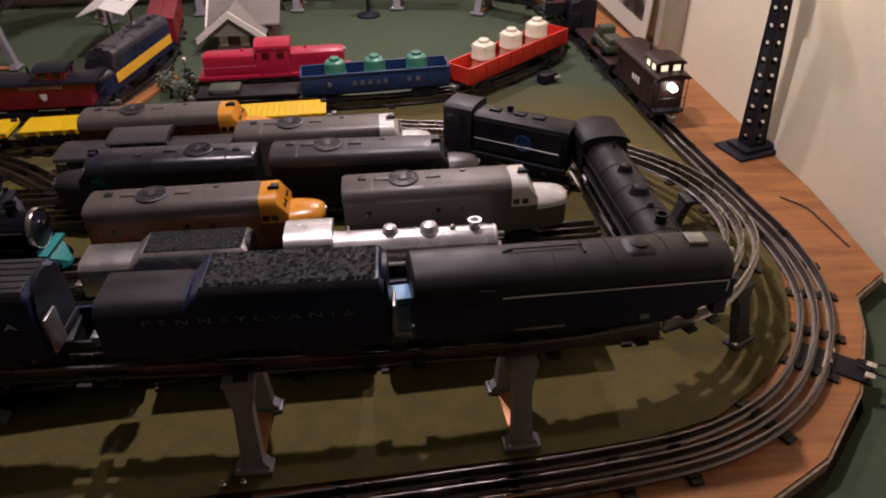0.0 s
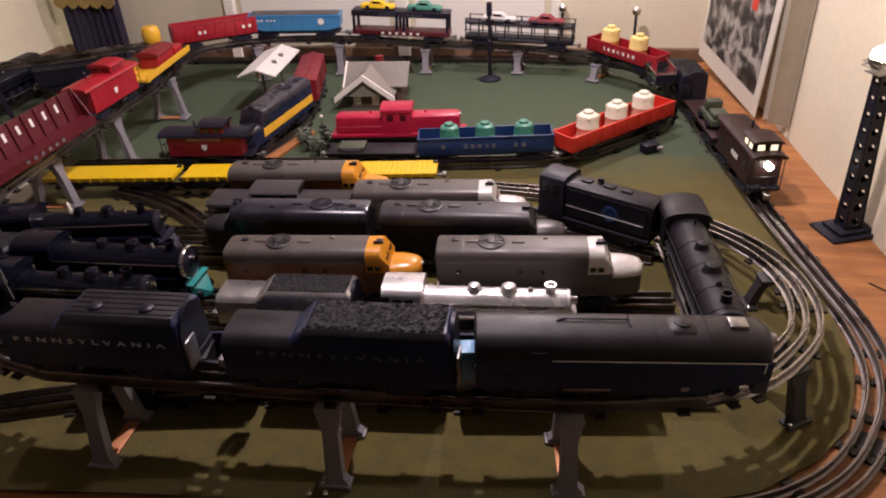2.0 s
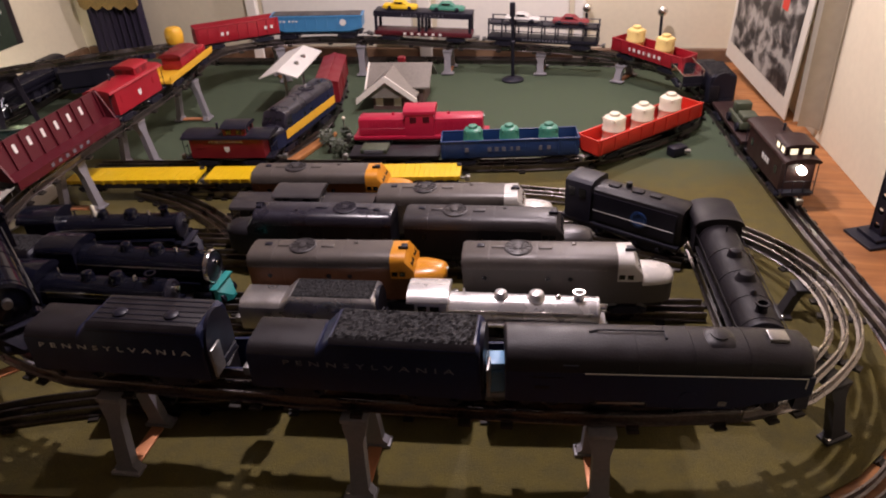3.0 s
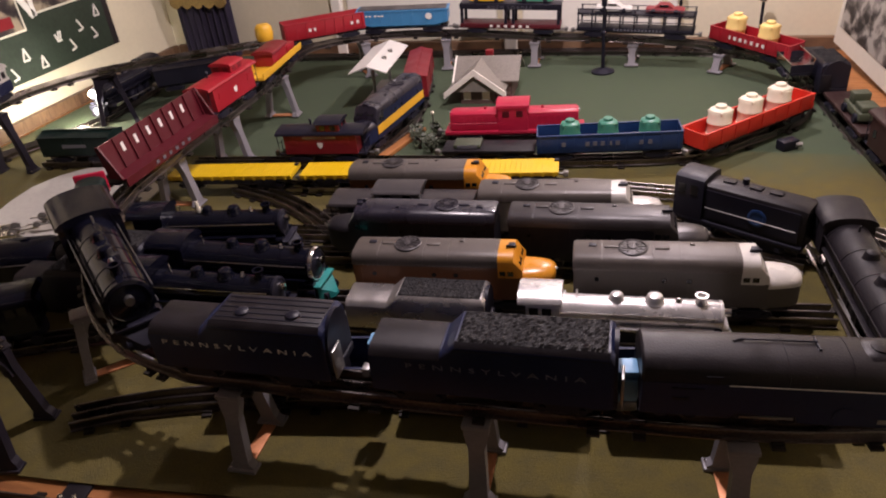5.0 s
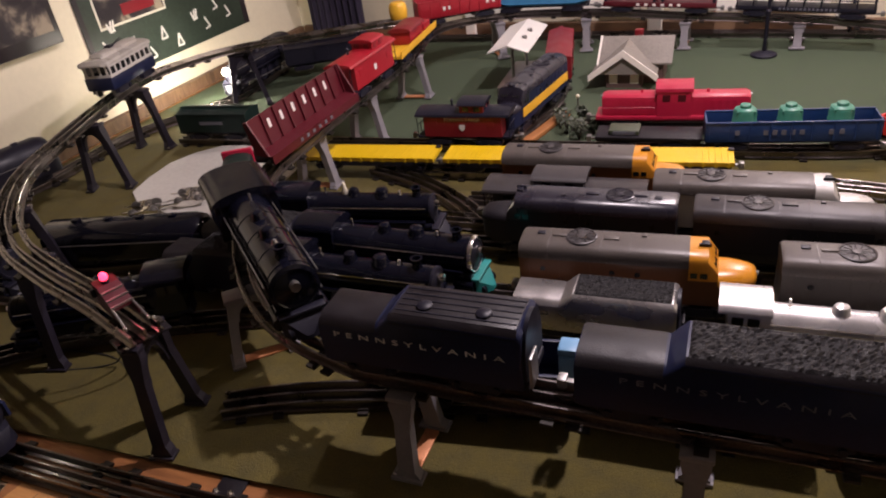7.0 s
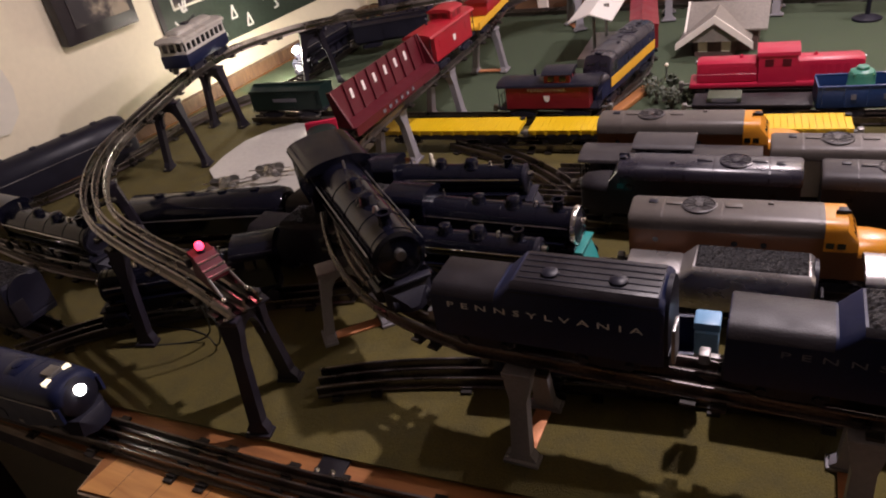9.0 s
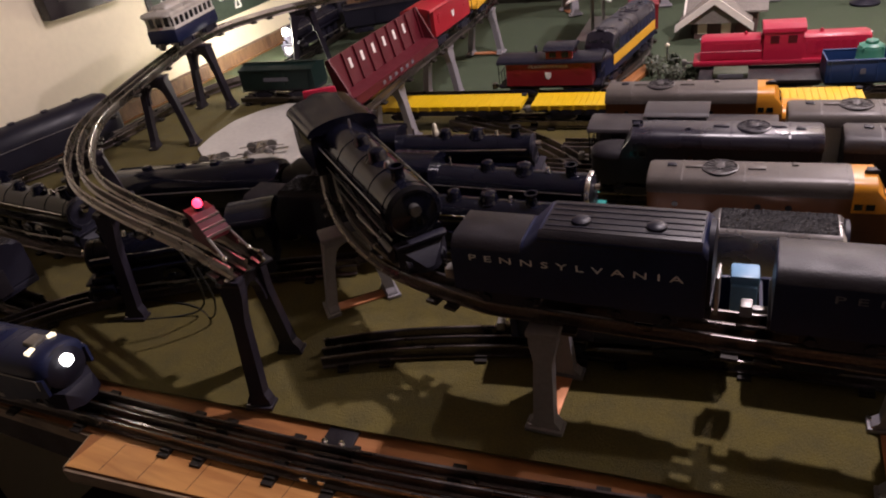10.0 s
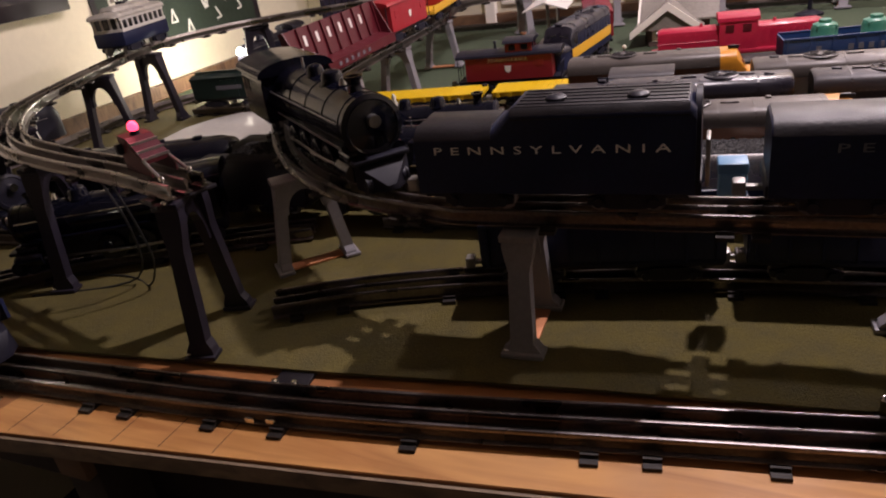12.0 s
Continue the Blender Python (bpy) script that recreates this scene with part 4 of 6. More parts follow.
def box_car(label, m, length, paint, roofc, sign=None, high=0.060, group=""):
    th = thing("box_car", label, "toy railcar", group, m=m)
    h = length / 2
    part("body", box(B(), -h, h, -0.029, 0.029, 0.022, 0.022 + high - 0.004), paint, th)
    rf = [(-0.0305, 0.016 + high), (-0.0305, 0.0185 + high), (0, 0.026 + high), (0.0305, 0.0185 + high), (0.0305, 0.016 + high)]
    part("roof", loft(B(), [(-h - 0.001, rf), (h + 0.001, rf)]), roofc, th)
    part("roof_walk", box(B(), -h, h, -0.005, 0.005, 0.0255 + high, 0.0275 + high), roofc, th)
    for s in (-1, 1):
        part("door", box(B(), -0.020, 0.020, s * 0.0295 - 0.0012, s * 0.0295 + 0.0012, 0.024, 0.013 + high), paint, th)
        part("ladder", box(box(B(), h - 0.012, h - 0.011, s * 0.0295 - 0.001, s * 0.0295 + 0.001, 0.025, 0.012 + high), h - 0.006, h - 0.005, s * 0.0295 - 0.001, s * 0.0295 + 0.001, 0.025, 0.012 + high), paint, th)
    if sign:
        part("sign_panel", box(B(), -0.03, 0.03, -0.0312, -0.0306, 0.040, 0.048), sign, th)
    underbody(th, h)
    return th


def caboose(label, m, length, paint, roofc, windows="glass", cupola=0.0, mark=True, high=0.050, group="", side_windows=None, text=None, cup=0.024):
    """A caboose with a cupola, end platforms with rails and a stove pipe."""
    th = thing("caboose", label, "toy railcar", group, m=m)
    h = length / 2
    hb = h - 0.016
    body = part("body", box(B(), -hb, hb, -0.028, 0.028, 0.022, 0.022 + high), paint, th)
    rs = crowned(0.062, 0.021 + high, 0.030 + high, 0.008, 8, 2.2)
    part("roof", loft(B(), [(-h - 0.001, rs), (h + 0.001, rs)]), roofc, th)
    cu = part("cupola", box(B(), cupola - cup, cupola + cup, -0.024, 0.024, 0.026 + high, 0.043 + high, 0.001), paint, th)
    part("cupola_roof", loft(B(), [(cupola - cup - 0.004, crowned(0.054, 0.042 + high, 0.049 + high, 0.006, 8, 2.2)), (cupola + cup + 0.004, crowned(0.054, 0.042 + high, 0.049 + high, 0.006, 8, 2.2))]), roofc, cu)
    for s in (-1, 1):
        for x in (cupola - cup * 0.46, cupola + cup * 0.46):
            part("window", box(B(), x - 0.006, x + 0.006, s * 0.0242 - 0.0005, s * 0.0242 + 0.0005, 0.030 + high, 0.040 + high), windows, cu)
        for y in (-0.011, 0.011):
            part("window", box(B(), cupola + s * (cup + 0.0002) - 0.0005, cupola + s * (cup + 0.0002) + 0.0005, y - 0.006, y + 0.006, 0.030 + high, 0.040 + high), windows, cu)
        for x in (-hb + 0.022, hb - 0.022):
            part("window", box(B(), x - 0.006, x + 0.006, s * 0.0282 - 0.0005, s * 0.0282 + 0.0005, 0.044, 0.058), side_windows or windows, body)
        plat = part("end_platform", box(B(), min(s * hb, s * h), max(s * hb, s * h), -0.027, 0.027, 0.019, 0.0225), "black", th)
        bm = B()
        for y in (-0.026, -0.009, 0.009, 0.026):
            cyl(bm, (s * (h - 0.001), y, 0.022), (s * (h - 0.001), y, 0.044 if abs(y) < 0.02 else 0.022 + high), 0.0009, seg=6)
        cyl(bm, (s * (h - 0.001), -0.026, 0.044), (s * (h - 0.001), 0.026, 0.044), 0.0009, seg=6)
        part("railing", bm, "black", plat)
    part("stove_pipe", cyl(cyl(B(), (-0.03, 0.012, 0.026 + high), (-0.03, 0.012, 0.040 + high), 0.0022, seg=10), (-0.03, 0.012, 0.040 + high), (-0.03, 0.012, 0.043 + high), 0.0038, 0.002, seg=10), "black", th)
    if mark:
        if text:
            lettering(text, 0.0085, "ink", th, side(0.0, -0.0287, 0.022 + high * 0.78), 1.25)
        part("badge", prism(B(), [(-0.006, 0.006), (0.006, 0.006), (0.005, -0.003), (0, -0.007), (-0.005, -0.003)], 0, 0.0006), "ink", th).matrix_basis = side(0.0, -0.0284, 0.022 + high * 0.45)
    underbody(th, h)
    return th


# ---- room ----
def slab(name, outline, z0, z1, mat, label, kind="structure", category="", parent=None):
    return tagged(part(name, prism(B(), outline, z0, z1), mat, parent, smooth=None), label, category, kind=kind)


def wall_x(y):
    """The right-hand wall's inner face."""
    return 0.614 - 0.097 * (y - 0.969)


slab("floor", [(-1.9, -4.3), (1.6, -4.3), (1.6, 2.3), (-1.9, 2.3)], -0.80, -0.75, "carpet", "dark reddish brown carpeted floor under the table", category="floor")
slab("ceiling", [(-1.9, -4.3), (1.6, -4.3), (1.6, 2.3), (-1.9, 2.3)], 1.62, 1.66, "ceil", "plain off-white painted ceiling", category="ceiling")
slab("wall_north", [(-1.9, 2.07), (1.2, 2.07), (1.2, 2.15), (-1.9, 2.15)], -0.75, 1.62, "wall", "cream painted wall behind the layout", category="wall")
slab("wall_west", [(-1.70, -4.2), (-1.62, -4.2), (-1.62, 2.07), (-1.70, 2.07)], -0.75, 1.62, "wall", "cream painted wall with prints hung on it", category="wall")
slab("wall_east", [(wall_x(-4.2), -4.2), (wall_x(-4.2) + 0.08, -4.2), (wall_x(2.07) + 0.08, 2.07), (wall_x(2.07), 2.07)], -0.75, 1.62, "wall", "cream painted wall beside the lamp tower", category="wall")
slab("wall_south", [(-1.70, -4.3), (1.6, -4.3), (1.6, -4.2), (-1.70, -4.2)], -0.75, 1.62, "wall", "plain cream painted wall", category="wall")
for x0, x1 in ((-0.99, -0.955), (-0.44, -0.40), (0.02, 0.05)):
    tagged(part("trim", box(B(), x0, x1, 2.045, 2.0695, -0.05, 1.60, 0.004), "trim", smooth=None), "white painted upright wall trim", "trim", kind="structure")
for x0, x1 in ((-0.94, -0.46), (-0.385, 0.005)):
    tagged(part("trim", box(B(), x0, x1, 2.056, 2.0697, 0.05, 1.5, 0.006), "trim", smooth=None), "white painted door panel on the wall", "trim", kind="structure")
tagged(part("baseboard", box(B(), -1.6, 0.49, 2.05, 2.0695, -0.004, 0.030, 0.002), "base", smooth=None), "worn brown wooden strip at the foot of the wall", "baseboard", kind="structure")
tagged(part("baseboard", box(B(), -1.6195, -1.60, 0.30, 2.05, -0.004, 0.030, 0.002), "base", smooth=None), "worn brown wooden strip at the foot of the wall", "baseboard", kind="structure")

# ---- table ----
table = thing("layout_table", "plywood layout table with a worn front edge", "table")
front = [(-1.6, 0.262), (-0.822, 0.288), (-0.812, 0.246), (-0.47, 0.287), (-0.10, 0.335), (0.20, 0.375), (0.33, 0.405), (0.42, 0.462), (0.49, 0.545), (0.54, 0.640), (0.56, 0.700), (0.615, 0.745), (0.615, 0.95)]
part("tabletop", prism(B(), front + [(wall_x(2.05) - 0.002, 2.049), (-1.599, 2.049)], -0.022, -0.004), "ply", table, "orange-brown plywood sheet")
rnd = random.Random(4)
edge = B()
for a, b in zip(front, front[1:]):
    d = Vector((b[0] - a[0], b[1] - a[1])).normalized()
    nx, ny = d.y, -d.x
    prism(edge, [(a[0] + nx * 0.0035, a[1] + ny * 0.0035), (b[0] + nx * 0.0035, b[1] + ny * 0.0035), (b[0] + nx * 0.0004, b[1] + ny * 0.0004), (a[0] + nx * 0.0004, a[1] + ny * 0.0004)], -0.021, -0.006)
part("edge_strip", edge, "ply_edge", table, "grey weathered plywood edge", smooth=None)
part("apron", prism(B(), [(-1.6, 0.31), (-0.80, 0.325), (0.20, 0.43), (0.45, 0.62), (0.45, 0.66), (0.18, 0.47), (-0.80, 0.36), (-1.6, 0.345)], -0.14, -0.0225), "under", table)
for x, y in ((-0.745, 0.30), (0.36, 0.52), (-1.5, 0.36), (-1.5, 1.9), (0.4, 1.9)):
    part("leg", box(B(), x - 0.022, x + 0.022, y - 0.022, y + 0.022, -0.75, -0.0225, 0.003), "under", table)
part("bracket", box(B(), -0.757, -0.722, 0.268, 0.279, -0.062, -0.0225, 0.002), "base", table, "pale timber block under the edge")
part("front_board", prism(B(), [(-0.8115, 0.2465), (-0.47, 0.2875), (-0.10, 0.3355), (0.16, 0.370), (0.15, 0.402), (-0.11, 0.366), (-0.48, 0.318), (-0.804, 0.293)], -0.0042, -0.0032), "board_wood", table, "paler unfinished board along the front", smooth=None)
# saw joints across the front boards
for k in range(5):
    x = -0.765 + k * 0.050 + rnd.uniform(-0.012, 0.012)
    y = 0.249 + 0.121 * (x + 0.812)
    part("board_joint", box(B(), x - 0.00025, x + 0.00025, y, y + 0.034, -0.0045, -0.0030), "under", table, smooth=None)
right_green = slab("side_table_mat", [(0.28, 0.10), (1.0, 0.10), (1.0, 0.95), (0.62, 0.95), (0.62, 0.75), (0.555, 0.69), (0.50, 0.54), (0.42, 0.45), (0.33, 0.395), (0.28, 0.385)], -0.050, -0.030, "green", "dark green felt sheet lower beside the table", category="mat")

far_mat = slab("green_mat", [(-1.58, 0.322), (-0.9, 0.345), (-0.9, 1.0), (0.30, 1.15), (0.437, 1.15), (0.376, 1.67), (0.34, 2.02), (-1.58, 2.02)], -0.0039, -0.0004, "green", "flat grass-green layout mat", category="mat")
near_mat = slab("olive_mat", [(-1.57, 0.312), (-1.10, 0.334), (-0.883, 0.347), (-0.54, 0.379), (-0.33, 0.404), (-0.16, 0.420), (0.02, 0.443), (0.176, 0.466), (0.26, 0.482), (0.331, 0.507), (0.40, 0.560), (0.444, 0.612), (0.470, 0.68), (0.486, 0.748), (0.482, 0.86), (0.440, 1.12), (0.410, 1.36),
                              (0.20, 1.36), (-0.2, 1.30), (-0.70, 1.26), (-1.0, 1.24), (-1.57, 1.33)], -0.0002, 0.0022, "olive", "olive-brown layout mat with a rounded end", category="mat")

# ---- tracks ----
Z0 = 0.0182  # rail top of track lying on the mat
ZP = 0.1200  # rail top on the tall piers
track("outer three-rail track along the plywood edge", [(-1.58, 0.262, 0.012), (-1.2, 0.287, 0.012), (-0.9, 0.308, 0.012), (-0.54, 0.332, 0.012), (-0.2, 0.380, 0.012), (0.06, 0.420, 0.012), (0.20, 0.443, 0.012), (0.32, 0.474, 0.012), (0.41, 0.530, 0.012), (0.47, 0.610, 0.012), (0.504, 0.70, 0.012), (0.508, 0.80, 0.012), (0.487, 0.92, 0.012), (0.445, 1.15, 0.012), (0.374, 1.64, 0.012), (0.345, 1.84, 0.012), (0.26, 1.96, 0.012), (0.05, 2.01, 0.012), (-0.4, 2.015, 0.012), (-1.2, 1.97, 0.012)], ties=(0.047, 0.080, 0.063, 0.112, 0.110), wide=1.14)
track("dull raised track on grey piers under the front train", [(-0.835, 0.86, ZP), (-0.80, 0.755, ZP), (-0.735, 0.66, ZP), (-0.645, 0.565, ZP), (-0.55, 0.503, ZP), (-0.45, 0.476, ZP), (-0.39, 0.474, ZP), (-0.11, 0.487, ZP - 0.001), (0.13, 0.512, 0.113), (0.26, 0.545, 0.105)])
track("bright tinned track descending round the loop", [(0.26, 0.545, 0.105), (0.312, 0.574, 0.1002), (0.352, 0.612, 0.095), (0.405, 0.70, 0.084), (0.418, 0.80, 0.072), (0.398, 0.90, 0.060), (0.345, 0.99, 0.047), (0.26, 1.07, 0.034), (0.15, 1.13, 0.022), (0.02, 1.155, Z0), (-0.15, 1.160, Z0), (-0.60, 1.105, Z0), (-0.78, 1.085, Z0)], mat="shinyrail")
track("raised track on piers along the wall with parked freight cars", [(-0.835, 0.86, ZP), (-0.852, 1.05, ZP), (-0.862, 1.25, ZP), (-0.873, 1.40, ZP), (-0.897, 1.53, 0.119), (-0.920, 1.64, 0.117), (-0.910, 1.73, 0.115), (-0.855, 1.80, 0.112), (-0.77, 1.855, 0.109), (-0.66, 1.897, 0.104), (-0.50, 1.92, 0.096), (-0.32, 1.93, 0.082), (-0.06, 1.935, 0.070), (0.10, 1.905, 0.063), (0.22, 1.845, 0.057), (0.30, 1.76, 0.050), (0.345, 1.66, 0.044)])
track("tall trestle track curving from the bumper to the wall", [(-0.655, 0.408, 0.160), (-0.76, 0.440, 0.160), (-0.88, 0.470, 0.160), (-1.00, 0.510, 0.160), (-1.10, 0.573, 0.160), (-1.205, 0.68, 0.160), (-1.285, 0.83, 0.160), (-1.36, 1.00, 0.160), (-1.40, 1.12, 0.160), (-1.395, 1.24, 0.160), (-1.33, 1.37, 0.160), (-1.21, 1.47, 0.160), (-1.09, 1.55, 0.160), (-0.98, 1.63, 0.158)], mat="shinyrail")
for pts, lab in (
    ([(-0.62, 0.662, Z0), (-0.35, 0.693, Z0), (0.20, 0.738, Z0)], "siding track under the silver locomotive"),
    ([(-0.72, 0.735, Z0), (-0.40, 0.752, Z0), (0.27, 0.826, Z0)], "siding track under the yellow and grey diesels"),
    ([(-0.85, 0.80, Z0), (-0.5, 0.865, Z0), (0.15, 0.910, Z0)], "siding track under the dark diesels"),
    ([(-0.60, 0.925, Z0), (-0.25, 0.955, Z0), (0.06, 0.990, Z0), (0.25, 0.95, Z0)], "siding track under the grey caboose"),
    ([(-0.55, 1.005, Z0), (-0.15, 1.045, Z0), (0.08, 1.06, Z0), (0.24, 0.96, Z0)], "siding track behind the sidings"),
    ([(-0.95, 1.185, Z0), (-0.6, 1.222, Z0), (-0.2, 1.262, Z0), (0.07, 1.308, Z0), (0.20, 1.405, Z0), (0.30, 1.525, Z0), (0.33, 1.66, Z0)], "inner track curving behind the flat cars"),
    ([(-0.64, 0.455, Z0), (-0.58, 0.487, Z0), (-0.50, 0.518, Z0), (-0.40, 0.545, Z0), (-0.25, 0.572, Z0), (0.0, 0.597, Z0), (0.30, 0.640, Z0)], "loose curved track end under the raised line"),
    ([(0.275, 1.02, Z0), (0.29, 0.90, Z0), (0.315, 0.66, Z0)], "siding track under the gunmetal locomotive"),
    ([(-0.585, 1.16, Z0), (-0.56, 1.30, Z0), (-0.540, 1.50, Z0), (-0.60, 1.78, Z0)], "spur track under the blue and yellow diesel"),
    ([(-1.50, 0.58, Z0), (-1.25, 0.552, Z0), (-1.05, 0.56, Z0)], "yard track under the trestle"),
    ([(-1.57, 0.62, Z0), (-1.50, 0.86, Z0), (-1.50, 1.15, Z0), (-1.40, 1.40, Z0), (-1.42, 1.72, Z0), (-1.35, 1.9, Z0)], "yard track along the wall"),
    ([(-1.25, 0.60, Z0), (-1.00, 0.69, Z0), (-0.80, 0.80, Z0)], "yard track beside the white board"),
):
    track(lab, pts)


# ---- supports ----
def pier(label, x, y, height, yaw, mat="pier", splay=0.016, thick=0.025, group="grey trestle piers", name="trestle_pier"):
    """An arched trestle pier: two splayed legs, an arched web, a cap and screwed feet. Local x runs along the track."""
    th = thing(name, label, "trestle pier", group, m=pose(x, y, 0.0022, 0, 0, yaw))
    top, bot = 0.021, 0.021 + splay
    hh = height - 0.0022
    for s in (-1, 1):
        secs = []
        for f, wx in ((0.03, 1.25), (0.07, 1.12), (0.12, 0.76), (0.70, 0.66), (0.80, 0.86), (0.88, 1.0), (0.985, 1.0)):
            yy = s * (bot + (top - bot) * f)
            secs.append((f * hh, [(-thick / 2 * wx, yy - 0.0058), (thick / 2 * wx, yy - 0.0058), (thick / 2 * wx, yy + 0.0058), (-thick / 2 * wx, yy + 0.0058)]))
        bm = B()
        rings = [[bm.verts.new((px, py, z)) for px, py in pts] for z, pts in secs]
        for a, b in zip(rings, rings[1:]):
            for k in range(4):
                bm.faces.new((a[k], a[(k + 1) % 4], b[(k + 1) % 4], b[k]))
        bm.faces.new(rings[0][::-1])
        bm.faces.new(rings[-1])
        leg = part("leg", bm, mat, th, smooth=None)
        part("foot", box(B(), -thick * 0.70, thick * 0.70, s * bot - 0.0085, s * bot + 0.0085, 0.0, 0.0045, 0.0012), mat, leg)
        part("screw", lathe(B(), [(0.0030, 0.0045), (0.0030, 0.0058), (0.0018, 0.0068), (0.0003, 0.0070)], (-thick * 0.52, s * (bot + 0.003), 0), 10), "chrome", leg)
    if mat == "pier":
        part("base_plate", box(B(), -thick * 0.32, thick * 0.32, -bot + 0.009, bot - 0.009, 0.0006, 0.0030, 0.0006), "copper", th, "orange-brown plate between the feet")
    web = []
    n = 10
    for k in range(n + 1):
        a = math.pi * k / n
        web.append((-math.cos(a) * (top - 0.004) * 1.1, hh * 0.62 + math.sin(a) * hh * 0.24))
    outline = [(-top - 0.003, hh * 0.62)] + web + [(top + 0.003, hh * 0.62), (top, hh - 0.001), (-top, hh - 0.001)]
    bm = B()
    a = [bm.verts.new((-thick * 0.22, p, q)) for p, q in outline]
    b = [bm.verts.new((thick * 0.22, p, q)) for p, q in outline]
    for k in range(len(a)):
        bm.faces.new((a[k], a[(k + 1) % len(a)], b[(k + 1) % len(a)], b[k]))
    bm.faces.new(a[::-1])
    bm.faces.new(b)
    part("arch_web", bm, mat, th, smooth=None)
    if mat == "bent":
        for s in (-1, 1):
            part("cap_screw", lathe(B(), [(0.0030, 0), (0.0030, 0.0014), (0.0018, 0.0024), (0.0003, 0.0026)], (0, s * (top + 0.0055), hh), 10), "chrome", th)
    part("cap", box(B(), -thick * 0.56, thick * 0.56, -top - 0.009, top + 0.009, hh - 0.006, hh, 0.0012), mat, th)
    return th


RZ = 0.0157  # from rail top down to the underside of the ties
grey_label = "grey plastic arched trestle pier screwed to the mat"
for x, y, z, yaw in ((-0.385, 0.474, ZP, 3), (-0.113, 0.487, ZP - 0.001, 4), (0.130, 0.512, 0.113, 9), (0.368, 0.645, 0.089, 34), (0.412, 0.850, 0.066, 98),
                     (-0.838, 0.830, ZP, 98), (-0.868, 1.015, ZP, 95), (-0.874, 1.225, ZP, 92), (-0.896, 1.495, ZP, 97), (-0.800, 1.835, 0.110, 38),
                     (-0.574, 1.908, 0.099, 12), (-0.322, 1.930, 0.082, 2), (-0.06, 1.935, 0.070, 0), (0.165, 1.874, 0.060, -28), (-0.658, 0.560, ZP, -44)):
    if x > 0.3 and y < 1.0:
        pier("dark grey arched trestle pier with bright screws", x, y, z - RZ, yaw, "pierdark")
    else:
        pier(grey_label, x, y, z - RZ, yaw)
for x, y, yaw in ((-0.675, 0.416, 16), (-0.940, 0.490, 18), (-1.325, 0.915, 112), (-1.395, 1.115, 95), (-1.315, 1.385, 135), (-1.13, 0.595, 140)):
    pier("tall black plastic trestle bent", x, y, 0.160 - RZ, yaw, "bent", splay=0.022, thick=0.021, group="tall black trestle bents", name="trestle_bent")

# ---- front line: two tenders and a locomotive ----
tender("dark navy tender with a ribbed roof and white lettering", on_line((-0.460, 0.4755), (-0.259, 0.4865), ZP), 0.201, load="roof", text="PENNSYLVANIA", group="tenders on the raised line")
tender("dark navy tender with a coal load and faded lettering", on_line((-0.215, 0.488), (0.016, 0.503), ZP - 0.002), 0.231, text="PENNSYLVANIA", ink="fadedink", text_x=0.006, group="tenders on the raised line")
streamliner("dark navy streamlined locomotive with a thin pale line", on_line((0.034, 0.507), (0.314, 0.552), 0.1135, -2.2), 0.284)
for p, q, zz in (((0.018, 0.502), (0.034, 0.505), 0.142), ((-0.247, 0.532), (-0.227, 0.534), 0.112)):
    th = thing("blue_clip", "pale blue plastic clip between the couplings", "clip", "blue clips", m=on_line(p, q, zz))
    part("body", box(box(B(), -0.010, 0.010, -0.012, 0.010, -0.012, 0.014, 0.002), -0.011, 0.011, -0.009, 0.012, 0.013, 0.022, 0.002), "pale", th)
    part("foot", box(B(), -0.010, 0.010, -0.012, 0.008, -0.024, -0.0125, 0.002), "steel", th)
for p, q in (((-0.445, 0.535), (-0.245, 0.573)), ((-0.225, 0.576), (-0.02, 0.596)), ((0.0, 0.598), (0.215, 0.628))):
    gondola("low black gondola hidden under the raised line", on_line(p, q, Z0), span(p, q), "navy", "steel", high=0.040, group="black gondolas under the raised line")
    th = thing("tool_chest", "dull metal chest on a black gondola", "chest", "chests under the raised line", m=on_line(p, q, Z0 + 0.0252))
    part("body", box(B(), -0.045, 0.045, -0.018, 0.018, 0, 0.030, 0.002), "gun", th)
    part("lid", box(B(), -0.047, 0.047, -0.020, 0.020, 0.030, 0.035, 0.002), "gun", th)
steam_engine("black steam locomotive rounding the raised curve", on_line((-0.752, 0.682), (-0.497, 0.478), ZP), 0.312, "gloss", "steel", "gloss", stripe="steel", cab_w=0.080, cab_long=0.09, drivers=4, r=0.0295)

LOW = Matrix.Diagonal((1, 0.92, 0.84, 1))  # a smaller engine

# ---- sidings, front to back ----
tender("silver tender with a glossy coal load", on_line((-0.352, 0.694), (-0.160, 0.709), Z0) @ LOW, 0.190, "silverdull", "silverdull", group="silver engine and tender")
steam_engine("bright silver steam locomotive", on_line((-0.115, 0.712), (0.150, 0.734), Z0) @ LOW, 0.262, "silver", "chrome", "silver", cab_long=0.046, drivers=3, r=0.0215, pilot="silver")
cab_diesel("diesel with a yellow cab and grey roof", on_line((-0.362, 0.757), (-0.084, 0.787), Z0), 0.279, "grey", "shadeyel", "yellow", "yellow")
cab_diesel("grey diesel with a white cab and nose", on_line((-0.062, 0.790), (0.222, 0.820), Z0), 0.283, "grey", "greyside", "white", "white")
cab_diesel("charcoal diesel facing away from its twin", on_line((-0.190, 0.888), (-0.462, 0.868), Z0), 0.273, "charcoal", "black", "charcoal", "gun")
cab_diesel("dark grey diesel coupled to its twin", on_line((-0.168, 0.889), (0.112, 0.908), Z0), 0.281, "darkgrey", "black", "darkgrey", "darkgrey")
